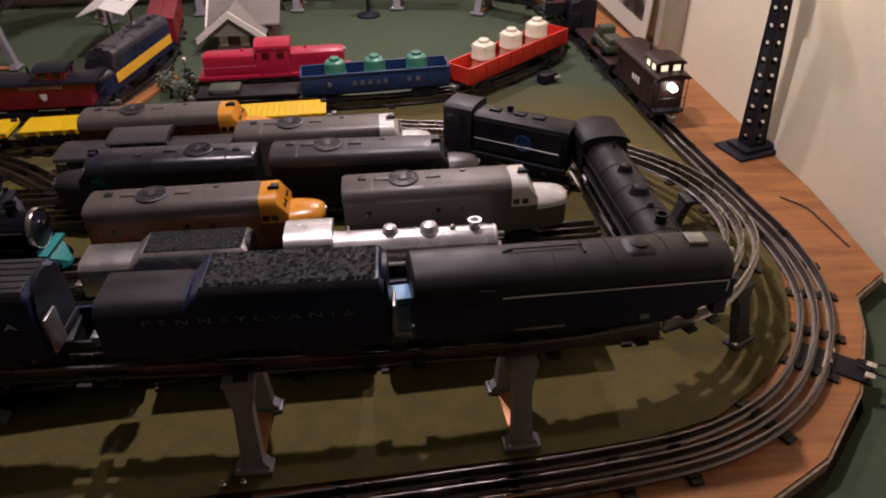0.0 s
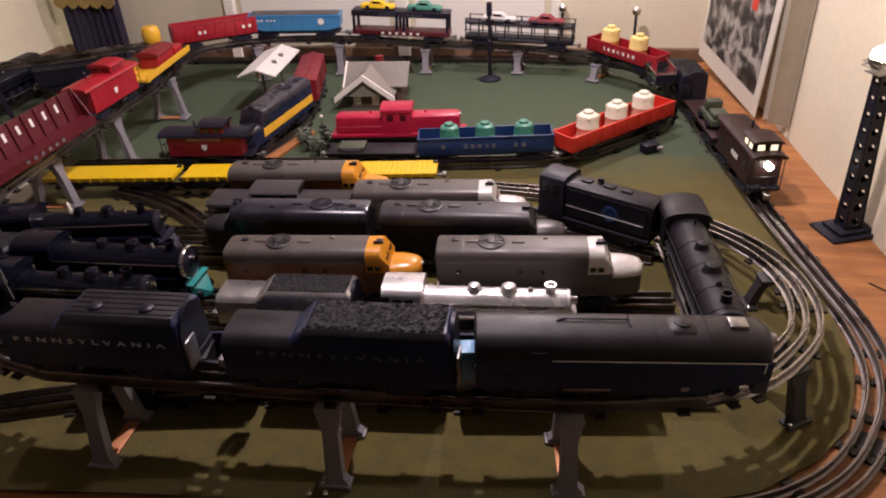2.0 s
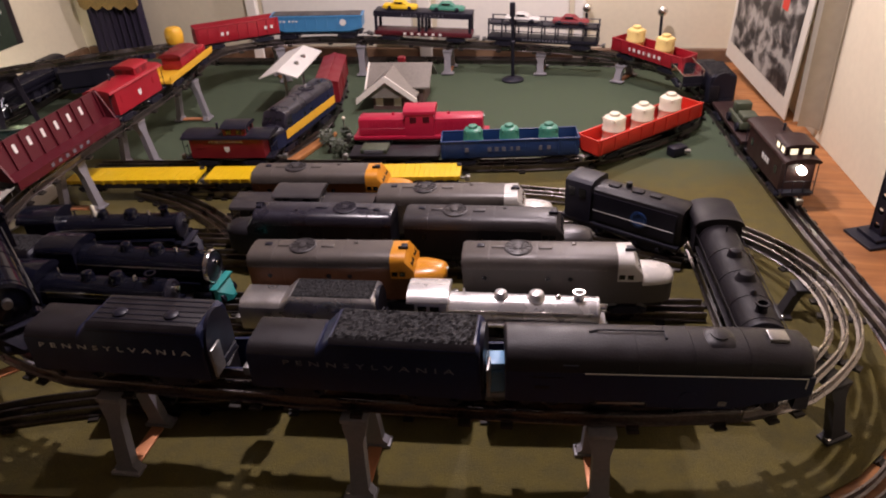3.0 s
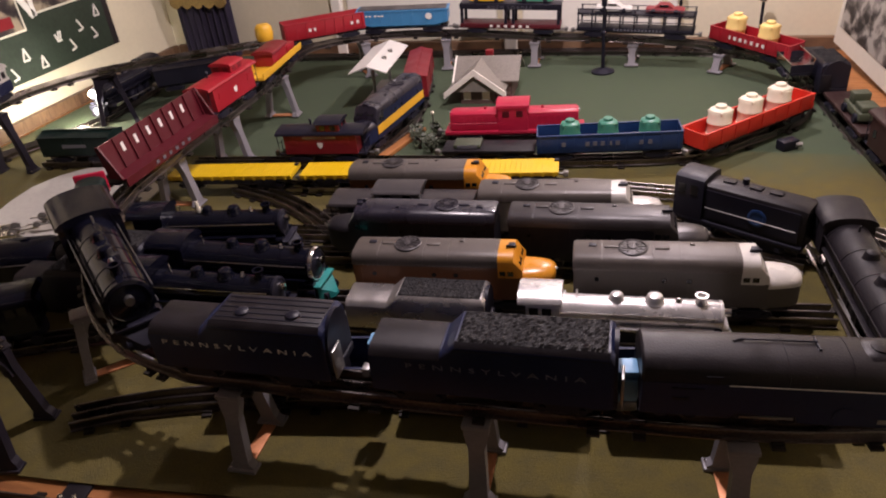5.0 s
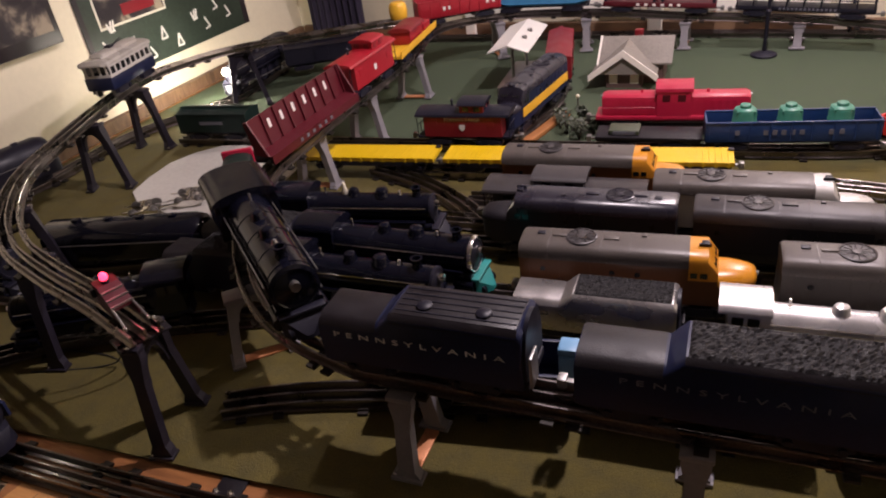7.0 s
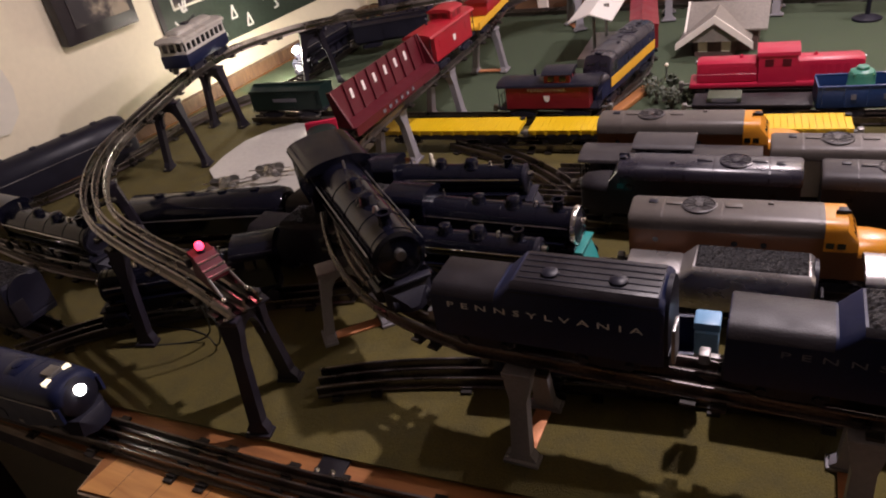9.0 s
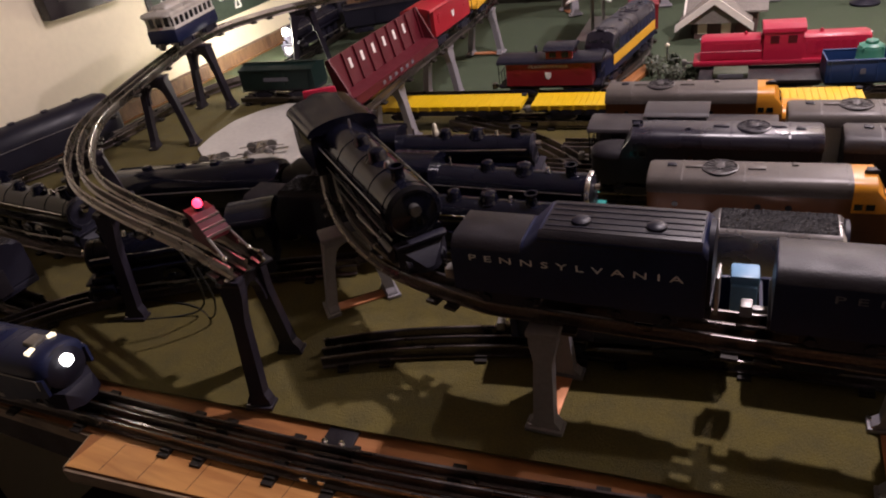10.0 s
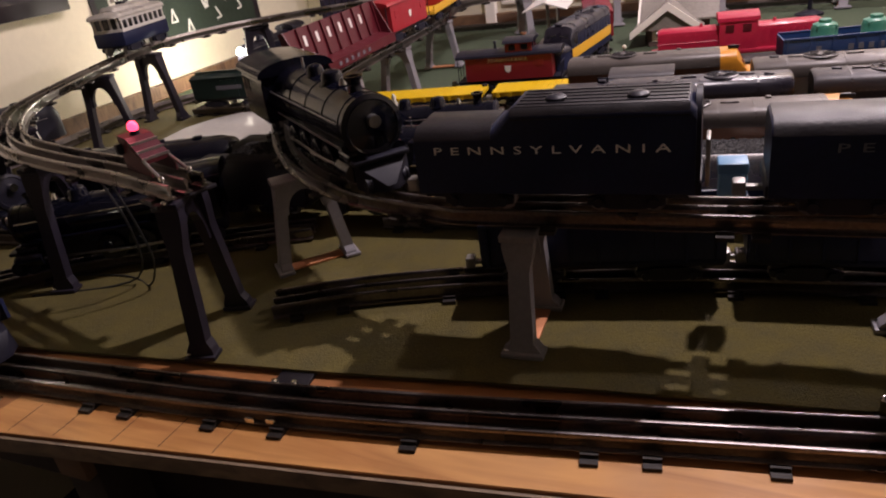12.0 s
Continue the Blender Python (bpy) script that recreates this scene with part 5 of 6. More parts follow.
caboose("grey plastic caboose with a cupola", on_line((-0.482, 0.935), (-0.242, 0.956), Z0), 0.240, "darkgrey", "darkgrey", cupola=-0.004, mark=False, high=0.042, cup=0.037)
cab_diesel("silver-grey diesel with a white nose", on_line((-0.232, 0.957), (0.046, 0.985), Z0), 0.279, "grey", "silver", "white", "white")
cab_diesel("second diesel with a yellow cab and grey roof", on_line((-0.478, 1.012), (-0.200, 1.040), Z0), 0.279, "grey", "shadeyel", "yellow", "yellow")
road_switcher("dark blue hood diesel with a round badge", on_line((0.068, 1.058), (0.252, 0.962), Z0), 0.205)
steam_engine("gunmetal steam locomotive parked across the sidings", on_line((0.284, 0.985), (0.320, 0.672), Z0) @ Matrix.Diagonal((1, 1.04, 0.92, 1)), 0.315, "gun", "gun", "black", stripe="darkgrey", cab_long=0.06, drivers=4, r=0.0275, cab_w=0.062)

# locomotives at the left end of the sidings
steam_engine("black steam locomotive with a chrome front and teal pilot", on_line((-0.690, 0.742), (-0.405, 0.752), Z0), 0.285, "gloss", "chrome", "black", rim="chrome", cab_long=0.055, drivers=3, r=0.0245, pilot="teal")
steam_engine("glossy black steam locomotive beside the tenders", on_line((-0.690, 0.665), (-0.430, 0.680), Z0), 0.262, "gloss", "chrome", "black", cab_long=0.05, drivers=3, r=0.021)
steam_engine("black steam locomotive behind the others", on_line((-0.790, 0.818), (-0.520, 0.866), Z0), 0.275, "gloss", "chrome", "black", finial=True, cab_long=0.055, drivers=3, r=0.022)
tender("black tender behind the chrome-fronted locomotive", on_line((-0.870, 0.735), (-0.710, 0.741), Z0), 0.165, "black", "gun", group="black tenders")

# ---- yellow flats and the inner line ----
for a, b in (((-0.915, 1.068), (-0.650, 1.102)), ((-0.632, 1.104), (-0.392, 1.134)), ((-0.374, 1.137), (-0.140, 1.168))):
    flatcar("bright yellow flat car with a ribbed deck", on_line(a, b, Z0 if a[0] > -0.9 else Z0), span(a, b))
caboose("red caboose with a black roof and white lettering", on_line((-0.735, 1.212), (-0.545, 1.232), Z0), 0.190, "darkred", "black", cupola=0.02, high=0.042, side_windows="darkred", text="PENNSYLVANIA")
th = thing("work_flat_car", "dark flat car carrying a small green platform", "toy railcar", m=on_line((-0.385, 1.245), (-0.200, 1.262), Z0))
part("deck", box(B(), -0.093, 0.093, -0.028, 0.028, 0.021, 0.027, 0.001), "gun", th)
part("platform", box(B(), -0.070, -0.015, -0.018, 0.020, 0.027, 0.036, 0.002), "olivetoy", th)
part("sign_panel", box(B(), -0.062, -0.022, -0.0192, -0.0182, 0.0285, 0.0345), "fadedink", th)
underbody(th, 0.091)
g1 = on_line((-0.197, 1.262), (0.070, 1.309), Z0)
gondola("deep blue gondola with pale lettering", g1, 0.270, "blue", "fadedink", marks=[-0.085, -0.04, -0.026, -0.012, 0.002, 0.016, 0.06, 0.076])
g2 = on_line((0.092, 1.292), (0.304, 1.524), Z0)
gondola("orange-red gondola carrying cream canisters", g2, 0.312, "orange", "ink", high=0.030)
for k, x in enumerate((-0.072, 0.000, 0.078)):
    canister("jade green canister standing in the blue gondola", g1 @ Matrix.Translation((x, 0.002, 0.0252)) @ Matrix.Diagonal((1.08, 1.08, 1.02, 1)), "jade", "green canisters")
for k, x in enumerate((-0.085, 0.000, 0.085)):
    canister("cream white canister standing in the red gondola", g2 @ Matrix.Translation((x, 0.002, 0.0252)) @ Matrix.Diagonal((1.24, 1.24, 1.14, 1)), "cream", "cream canisters")
hood_switcher("rose-red centre-cab diesel switcher", on_line((-0.412, 1.352), (-0.120, 1.388), Z0), 0.292, "rose", "rose")
track("short track under the red switcher", [(-0.46, 1.347, Z0), (-0.27, 1.370, Z0), (-0.08, 1.393, Z0)])
cab_diesel("dark blue diesel with yellow lower sides", on_line((-0.542, 1.510), (-0.572, 1.235), Z0), 0.277, "charcoal", "navy", "charcoal", "charcoal", group="", band="amber")
box_car("faded red box car on the spur", on_line((-0.543, 1.535), (-0.600, 1.760), Z0), 0.232, "darkred", "darkred", high=0.054)

# ---- left raised line ----
th = thing("dump_car", "maroon side-dump car tipped open with white lettering", "toy railcar", m=on_line((-0.848, 0.835), (-0.858, 1.125), ZP))
h = 0.145
for s in (-1, 1):
    part("end_plate", loft(B(), [(s * h - 0.002, [(-0.036, 0.028), (-0.011, 0.030), (-0.001, 0.084), (-0.008, 0.085)]), (s * h + 0.002, [(-0.036, 0.028), (-0.011, 0.030), (-0.001, 0.084), (-0.008, 0.085)])]), "maroon", th, smooth=None)


def leaf(x0, x1, lo, hi, thick):
    """A strip of the tipped wall between two heights along its slope."""
    at = lambda f, d: (-0.014 + 0.010 * f - d, 0.030 + 0.054 * f + d * 0.3)
    return loft(B(), [(x, [at(lo, 0), at(lo, thick), at(hi, thick), at(hi, 0)]) for x in (x0, x1)])


back = part("back_wall", leaf(-h, h, 0, 1, -0.003), "maroon", th, smooth=None)
for k in range(9):
    x = -h + 0.004 + k * (2 * h - 0.008) / 8
    part("rib", leaf(x - 0.002, x + 0.002, 0.02, 0.98, 0.003), "maroon", back, smooth=None)
part("tray", loft(B(), [(-h, [(-0.040, 0.024), (-0.008, 0.030), (-0.008, 0.033), (-0.040, 0.028)]), (h, [(-0.040, 0.024), (-0.008, 0.030), (-0.008, 0.033), (-0.040, 0.028)])]), "maroon", th)
part("tray_lip", box(B(), -h, h, -0.042, -0.0395, 0.014, 0.029), "maroon", th)
for k in range(6):
    x = -0.090 + k * 0.036
    part("letter_bar", leaf(x - 0.004, x + 0.003, 0.48, 0.76, 0.0006), "ink", th, smooth=None)
bars(th, [-0.06 + 0.02 * k for k in range(6)], -0.0424, 0.0215, 0.008, 0.006, "fadedink")
underbody(th, h)
caboose("red caboose with a white shield badge", on_line((-0.862, 1.140), (-0.868, 1.335), ZP), 0.195, "red", "red", windows="darkred", side_windows="red", cupola=0.03, high=0.048)
wm = on_line((-0.870, 1.355), (-0.905, 1.610), ZP)
th = thing("work_caboose", "red work caboose on a yellow frame", "toy railcar", m=wm)
part("deck", box(B(), -0.13, 0.13, -0.030, 0.030, 0.020, 0.027, 0.001), "amber", th)
for s in (-1, 1):
    part("side_rail", box(B(), -0.13, 0.13, s * 0.030 - 0.001, s * 0.030 + 0.001, 0.027, 0.036), "amber", th)
part("cabin", box(B(), -0.045, 0.045, -0.024, 0.024, 0.027, 0.058, 0.002), "red", th)
part("cabin_roof", loft(B(), [(-0.050, crowned(0.056, 0.056, 0.066, 0.009, 8, 2.2)), (0.050, crowned(0.056, 0.056, 0.066, 0.009, 8, 2.2))]), "darkred", th)
part("tool_box", box(B(), 0.065, 0.115, -0.020, 0.020, 0.027, 0.045, 0.002), "red", th)
underbody(th, 0.126)
th = thing("drum", "amber yellow drum standing at the trestle end", "drum", m=pose(-0.985, 1.63, 0.1585))
part("barrel", lathe(B(), [(0.020, 0), (0.022, 0.004), (0.0235, 0.018), (0.022, 0.032), (0.020, 0.036)], seg=22), "amber", th)
part("lid", lathe(B(), [(0.019, 0.036), (0.016, 0.040), (0.001, 0.042)], seg=22), "amber", th)
gondola("red gondola car with white initials", on_line((-0.972, 1.705), (-0.805, 1.852), 0.1135, -1), 0.226, "red", "ink", high=0.042, marks=[-0.045, -0.030, 0.075, 0.092])

# ---- far line ----
th = thing("hopper_car", "sky-blue hopper car with white lettering", "toy railcar", m=on_line((-0.815, 1.862), (-0.565, 1.912), 0.1045, -2))
sec = [(-0.016, 0.014), (-0.030, 0.026), (-0.030, 0.066), (0.030, 0.066), (0.030, 0.026), (0.016, 0.014)]
part("body", loft(B(), [(-0.128, [(y, max(z, 0.034)) for y, z in sec]), (-0.09, sec), (0.09, sec), (0.128, [(y, max(z, 0.034)) for y, z in sec])]), "sky", th, smooth=None)
part("rim", box(B(), -0.130, 0.130, -0.032, 0.032, 0.064, 0.068), "sky", th)
part("load", box(B(), -0.124, 0.124, -0.027, 0.027, 0.067, 0.0692), "darkgrey", th)
for k in range(9):
    part("rib", box(B(), -0.12 + k * 0.03 - 0.001, -0.12 + k * 0.03 + 0.001, -0.0318, -0.029, 0.036, 0.064), "sky", th)
part("badge", lathe(B(), [(0.009, 0), (0.009, 0.0006), (0.001, 0.0007)], seg=18), "ink", th).matrix_basis = side(0.075, -0.0318, 0.050)
bars(th, [-0.10, -0.09, -0.075, -0.065, -0.055], -0.0318, 0.054, 0.006, 0.004, "ink")
underbody(th, 0.126)

th = thing("auto_carrier", "two-deck black and maroon automobile carrier", "toy railcar", m=on_line((-0.530, 1.918), (-0.252, 1.934), 0.0885, -3))
part("lower_deck", box(B(), -0.138, 0.138, -0.029, 0.029, 0.018, 0.030, 0.001), "maroon", th)
part("upper_deck", box(B(), -0.138, 0.138, -0.028, 0.028, 0.078, 0.083, 0.001), "black", th)
for x in (-0.132, -0.01, 0.01, 0.132):
    for s in (-1, 1):
        part("post", box(B(), x - 0.004, x + 0.004, s * 0.026 - 0.002, s * 0.026 + 0.002, 0.030, 0.078), "black", th)
part("header", box(B(), -0.138, 0.138, -0.0292, -0.0272, 0.068, 0.080), "black", th)
lettering("AUTO LOADER", 0.013, "fadedink", th, side(0.0, -0.0295, 0.0695), 1.5)
bars(th, [-0.05 + 0.02 * k for k in range(6)], -0.0293, 0.024, 0.008, 0.006, "ink")
underbody(th, 0.136)
AUTO = th


def toy_car(label, m, paint, group="toy cars on the carriers"):
    th = thing("toy_automobile", label, "toy car", group, m=m)
    part("body", loft(B(), [(-0.048, crowned(0.032, 0.006, 0.013, 0.005)), (-0.044, crowned(0.036, 0.005, 0.016, 0.005)), (0.040, crowned(0.036, 0.005, 0.015, 0.005)), (0.048, crowned(0.032, 0.006, 0.012, 0.005))]), paint, th)
    part("cabin", loft(B(), [(-0.026, crowned(0.031, 0.014, 0.016, 0.002)), (-0.015, crowned(0.028, 0.014, 0.026, 0.005)), (0.008, crowned(0.028, 0.014, 0.026, 0.005)), (0.020, crowned(0.031, 0.014, 0.016, 0.002))]), paint, th)
    for s in (-1, 1):
        part("window", box(B(), -0.014, 0.008, s * 0.0142 - 0.0006, s * 0.0142 + 0.0006, 0.017, 0.022), "glass", th)
        for x in (-0.028, 0.028):
            w = new("wheel", wheel_mesh(0.0065, "black", 0.004))
            w.parent, w.location = th, (x, s * 0.0165, 0.0065)
    return th


toy_car("yellow toy automobile on the carrier's upper deck", AUTO.matrix_basis @ pose(-0.066, 0, 0.083), "flatyel")
toy_car("pale green toy automobile on the carrier's upper deck", AUTO.matrix_basis @ pose(0.066, 0, 0.083), "jade")

th = thing("car_carrier", "black open carrier frame with railings", "toy railcar", m=on_line((-0.212, 1.935), (0.098, 1.912), 0.0715, -2))
part("lower_deck", box(B(), -0.150, 0.150, -0.026, 0.026, 0.019, 0.028, 0.001), "black", th)
part("upper_deck", box(B(), -0.150, 0.150, -0.026, 0.026, 0.060, 0.065, 0.001), "black", th)
for s in (-1, 1):
    for k in range(9):
        x = -0.146 + k * 0.0365
        part("post", box(B(), x - 0.0018, x + 0.0018, s * 0.026 - 0.0015, s * 0.026 + 0.0015, 0.028, 0.076), "black", th)
    for z in (0.045, 0.075):
        part("rail", cyl(B(), (-0.149, s * 0.026, z), (0.149, s * 0.026, z), 0.0014, seg=6), "black", th)
bars(th, [-0.05 + 0.009 * k for k in range(14)], -0.0265, 0.0235, 0.005, 0.005, "fadedink")
underbody(th, 0.148)
CC = th
toy_car("white toy automobile on the open carrier", CC.matrix_basis @ pose(-0.058, 0, 0.065), "white")
toy_car("dark red toy automobile on the open carrier", CC.matrix_basis @ pose(0.072, 0, 0.065), "darkred")
g3 = on_line((0.150, 1.890), (0.305, 1.750), 0.0545, -3)
gondola("red gondola with yellow canisters near the corner", g3, 0.222, "red", "ink", high=0.030, marks=[-0.05 + 0.016 * k for k in range(7)])
for x in (-0.058, 0.035):
    canister("yellowish cream canister standing in the red gondola", g3 @ Matrix.Translation((x, 0, 0.0252)) @ Matrix.Diagonal((1.26, 1.26, 1.22, 1)), "yelcream", "yellow canisters")

# ---- moving train as it stands on the outer track ----
mt = on_line((0.418, 1.358), (0.450, 1.160), 0.012)
th = caboose("brown caboose with lit windows and a headlamp", mt, 0.200, "brown", "brown", windows="litwin", side_windows="glass", cupola=0.056, mark=False, high=0.056)
part("headlamp", cyl(B(), (0.083, 0.004, 0.060), (0.096, 0.004, 0.060), 0.0062, seg=16), "headbulb", th, "bright white headlamp")
bars(th, [0.0, 0.012, 0.024], -0.0288, 0.050, 0.008, 0.010, "ink")
m2 = on_line((0.383, 1.607), (0.415, 1.376), 0.012)
th = thing("depressed_flat_car", "brown flat car loaded with a green engine", "toy railcar", m=m2)
part("deck", box(B(), -0.115, 0.115, -0.027, 0.027, 0.020, 0.027, 0.001), "brown", th)
underbody(th, 0.113)
th = thing("army_load", "dark green jeep load tied on the flat car", "load", m=m2 @ pose(0.03, 0, 0.027))
part("chassis", box(B(), -0.045, 0.045, -0.020, 0.020, 0.006, 0.022, 0.003), "olivetoy", th)
part("bonnet", box(B(), 0.002, 0.042, -0.016, 0.016, 0.022, 0.034, 0.003), "olivetoy", th)
part("seat", box(B(), -0.034, -0.008, -0.016, 0.016, 0.022, 0.044, 0.003), "olivetoy", th)
for x in (-0.03, 0.03):
    for s in (-1, 1):
        part("wheel", cyl(B(), (x, s * 0.018, 0.009), (x, s * 0.025, 0.009), 0.009, seg=14), "black", th)
tender("black tender full of coal beside the wall", on_line((0.354, 1.800), (0.380, 1.630), 0.012), 0.165, "black", "gun", group="black tenders")
th = thing("tray_car", "black dump car with a shiny metal tray", "toy railcar", m=on_line((0.292, 1.735), (0.314, 1.638), 0.0465, -2))
part("frame", box(B(), -0.048, 0.048, -0.020, 0.020, 0.016, 0.022, 0.001), "black", th)
tray = [(-0.023, 0.023), (-0.025, 0.044), (-0.0235, 0.044), (-0.0215, 0.0255), (0.0215, 0.0255), (0.0235, 0.052), (0.025, 0.052), (0.023, 0.023)]
part("tray", loft(B(), [(-0.046, tray), (0.046, tray)]), "chrome", th, "crumpled bright metal tray", smooth=None)
for x in (-0.046, 0.046):
    part("tray_end", box(B(), x - 0.001, x + 0.001, -0.023, 0.023, 0.0225, 0.040), "black", th)
trucks(th, (0.0,))

# steam engine arriving on the front track
se = streamliner("black streamlined locomotive with a lit headlamp", on_line((-1.175, 0.289), (-0.850, 0.311), 0.012), 0.325, headlight="headbulb", top="navy")
for y in (-0.013, 0.013):
    part("number_board", box(B(), 0.136, 0.142, y - 0.0045, y + 0.0045, 0.068, 0.075), "litwin", se, "small lit number board")

# ---- left yard ----
box_car("bottle-green box car with a pale sign panel", on_line((-1.315, 1.155), (-1.140, 1.178), Z0), 0.180, "bottle", "bottle", sign="fadedink", high=0.046)
track("spur under the green box car", [(-1.34, 1.152, Z0), (-1.22, 1.168, Z0), (-1.09, 1.185, Z0)])
steam_engine("black steam locomotive under the trestle track", on_line((-1.40, 0.570), (-1.10, 0.556), Z0), 0.30, "gloss", "chrome", "black", cab_long=0.06, drivers=4, r=0.025)
track("yard curve with cut rail ends on the mat", [(-1.09, 0.362, Z0), (-1.03, 0.435, Z0), (-0.94, 0.505, Z0), (-0.83, 0.565, Z0), (-0.70, 0.622, Z0)])
steam_engine("black steam locomotive on the yard curve", on_line((-0.790, 0.588), (-1.010, 0.455), Z0), 0.257, "gloss", "chrome", "black", cab_long=0.05, drivers=3, r=0.024)
tender("black tender behind the glossy locomotive", on_line((-0.882, 0.655), (-0.712, 0.664), Z0), 0.165, "black", "gun", group="black tenders")
tender("black tender under the trestle track", on_line((-1.27, 0.425), (-1.10, 0.420), Z0), 0.166, "black", "gun", group="black tenders")
track("yard track by the front edge", [(-1.45, 0.43, Z0), (-1.2, 0.423, Z0), (-1.085, 0.418, Z0)])


def smooth_car(name, label, category, m, length, w, high, mat, group=""):
    """A long car with a smooth rounded roof, tapered ends and a thin rail along each side."""
    th = thing(name, label, category, group, m=m)
    h = length / 2
    sec = crowned(w, 0.016, high, high * 0.42, 12, 2.2)

    def shrunk(fy, fz):
        return [(y * fy, 0.016 + (z - 0.016) * fz) for y, z in sec]

    part("shell", loft(B(), [(-h, shrunk(0.9, 0.92)), (-h + 0.006, sec), (h - 0.024, sec), (h - 0.008, shrunk(0.93, 0.93)), (h, shrunk(0.70, 0.74))]), mat, th, smooth=50)
    for s in (-1, 1):
        part("side_rail", cyl(B(), (-h + 0.012, s * (w / 2 + 0.001), high * 0.62), (h - 0.030, s * (w / 2 + 0.001), high * 0.62), 0.0008, seg=6), "steel", th)
    for k in range(4):
        x = -h + length * (0.2 + 0.2 * k)
        part("roof_vent", box(B(), x - 0.006, x + 0.006, -0.005, 0.005, high - 0.003, high + 0.003, 0.001), mat, th)
    part("underframe", box(B(), -h + 0.012, h - 0.012, -0.020, 0.020, 0.012, 0.017), "black", th)
    trucks(th, (-h + 0.055, h - 0.055))
    return th


smooth_car("streamlined_tender", "long glossy black streamlined tender beside the white board", "toy tender", on_line((-1.150, 0.648), (-0.880, 0.735), Z0), 0.282, 0.066, 0.074, "gloss", "black tenders")


def loose_truck(x, y, z, yaw, tilt):
    """A spare wheel truck lying upside down, bright rods and springs showing."""
    th = thing("spare_truck", "spare bright metal wheel truck lying upside down", "wheel truck", "spare wheel trucks", m=pose(x, y, z, 180 + tilt, 0, yaw))
    trucks(th, (0.0,), "chrome")
    for s in (-1, 1):
        part("brake_rod", cyl(B(), (-0.040, s * 0.012, 0.006), (0.040, s * 0.016, 0.013), 0.0013, seg=7), "chrome", th)
    part("pickup_roller", cyl(B(), (-0.004, -0.010, 0.003), (-0.004, 0.010, 0.003), 0.0035, seg=12), "chrome", th)
    part("drawbar", box(B(), 0.026, 0.052, -0.003, 0.003, 0.011, 0.014, 0.0006), "chrome", th)
loose_truck(-1.148, 0.838, 0.026, 35, 0)
loose_truck(-1.085, 0.895, 0.028, 28, 4)
loose_truck(-1.300, 0.500, 0.022, 20, 0)
loose_truck(-0.925, 0.610, 0.022, 40, 0)
smooth_car("passenger_car", "long dark navy passenger car by the wall", "toy railcar", on_line((-1.560, 0.62), (-1.495, 0.93), Z0), 0.32, 0.068, 0.092, "black")
yard = steam_engine("black steam locomotive with a bright headlamp by the wall", on_line((-1.42, 1.69), (-1.405, 1.405), Z0), 0.28, "black", "steel", "black", cab_long=0.055, drivers=3, r=0.023, headlight="headbulb")
part("lamp_glass", ball(B(), (0.130, 0, 0.064), 0.010), "headbulb", yard, "glaring white lamp glass")
box_car("dark car parked near the corner", on_line((-1.36, 1.62), (-1.18, 1.72), Z0), 0.205, "black", "black", high=0.048)
bd = slab("white_board", [(-1.278, 1.04), (-1.272, 0.97), (-1.255, 0.905), (-1.20, 0.865), (-1.10, 0.845), (-0.965, 0.80), (-0.945, 0.95), (-0.96, 1.07), (-1.07, 1.145), (-1.16, 1.152), (-1.215, 1.142), (-1.255, 1.10)], 0.0026, 0.0066, "board", "irregular white board lying on the mat", kind="", category="board")

# trolley on the trestle
tm = on_line((-1.372, 1.02), (-1.408, 1.165), 0.160) @ Matrix.Diagonal((1.05, 1.12, 1.22, 1))
th = thing("trolley_car", "navy and pale grey trolley with a clerestory roof", "trolley", m=tm)
part("skirt", box(B(), -0.080, 0.080, -0.029, 0.029, 0.014, 0.036, 0.003), "navy", th)
part("window_band", box(B(), -0.076, 0.076, -0.027, 0.027, 0.036, 0.058, 0.002), "glass", th)
for s in (-1, 1):
    part("belt_rail", box(B(), -0.077, 0.077, s * 0.0276 - 0.001, s * 0.0276 + 0.001, 0.035, 0.040, 0.0004), "board", th)
    part("letter_board", box(B(), -0.077, 0.077, s * 0.0276 - 0.001, s * 0.0276 + 0.001, 0.052, 0.058, 0.0004), "board", th)
    for k in range(9):
        x = -0.072 + k * 0.018
        part("window_post", box(B(), x - 0.0022, x + 0.0022, s * 0.0276 - 0.0008, s * 0.0276 + 0.0008, 0.040, 0.052), "board", th)
    part("end_rail", box(B(), s * 0.0766 - 0.001, s * 0.0766 + 0.001, -0.026, 0.026, 0.034, 0.040, 0.0004), "board", th)
    for y in (-0.022, -0.008, 0.008, 0.022):
        part("end_post", box(B(), s * 0.0766 - 0.0008, s * 0.0766 + 0.0008, y - 0.0018, y + 0.0018, 0.040, 0.056), "board", th)
part("roof", loft(B(), [(-0.088, crowned(0.050, 0.057, 0.060, 0.003)), (-0.080, crowned(0.062, 0.057, 0.066, 0.007)), (0.080, crowned(0.062, 0.057, 0.066, 0.007)), (0.088, crowned(0.050, 0.057, 0.060, 0.003))]), "roofplastic", th)
part("clerestory", loft(B(), [(-0.064, crowned(0.028, 0.063, 0.068, 0.004)), (-0.058, crowned(0.032, 0.063, 0.073, 0.006)), (0.058, crowned(0.032, 0.063, 0.073, 0.006)), (0.064, crowned(0.028, 0.063, 0.068, 0.004))]), "roofplastic", th)
part("trolley_pole", cyl(B(), (-0.01, 0, 0.072), (0.03, 0, 0.079), 0.0016, seg=6), "black", th)
part("pole_base", box(B(), -0.018, -0.004, -0.006, 0.006, 0.071, 0.077, 0.001), "black", th)
trucks(th, (-0.045, 0.045))

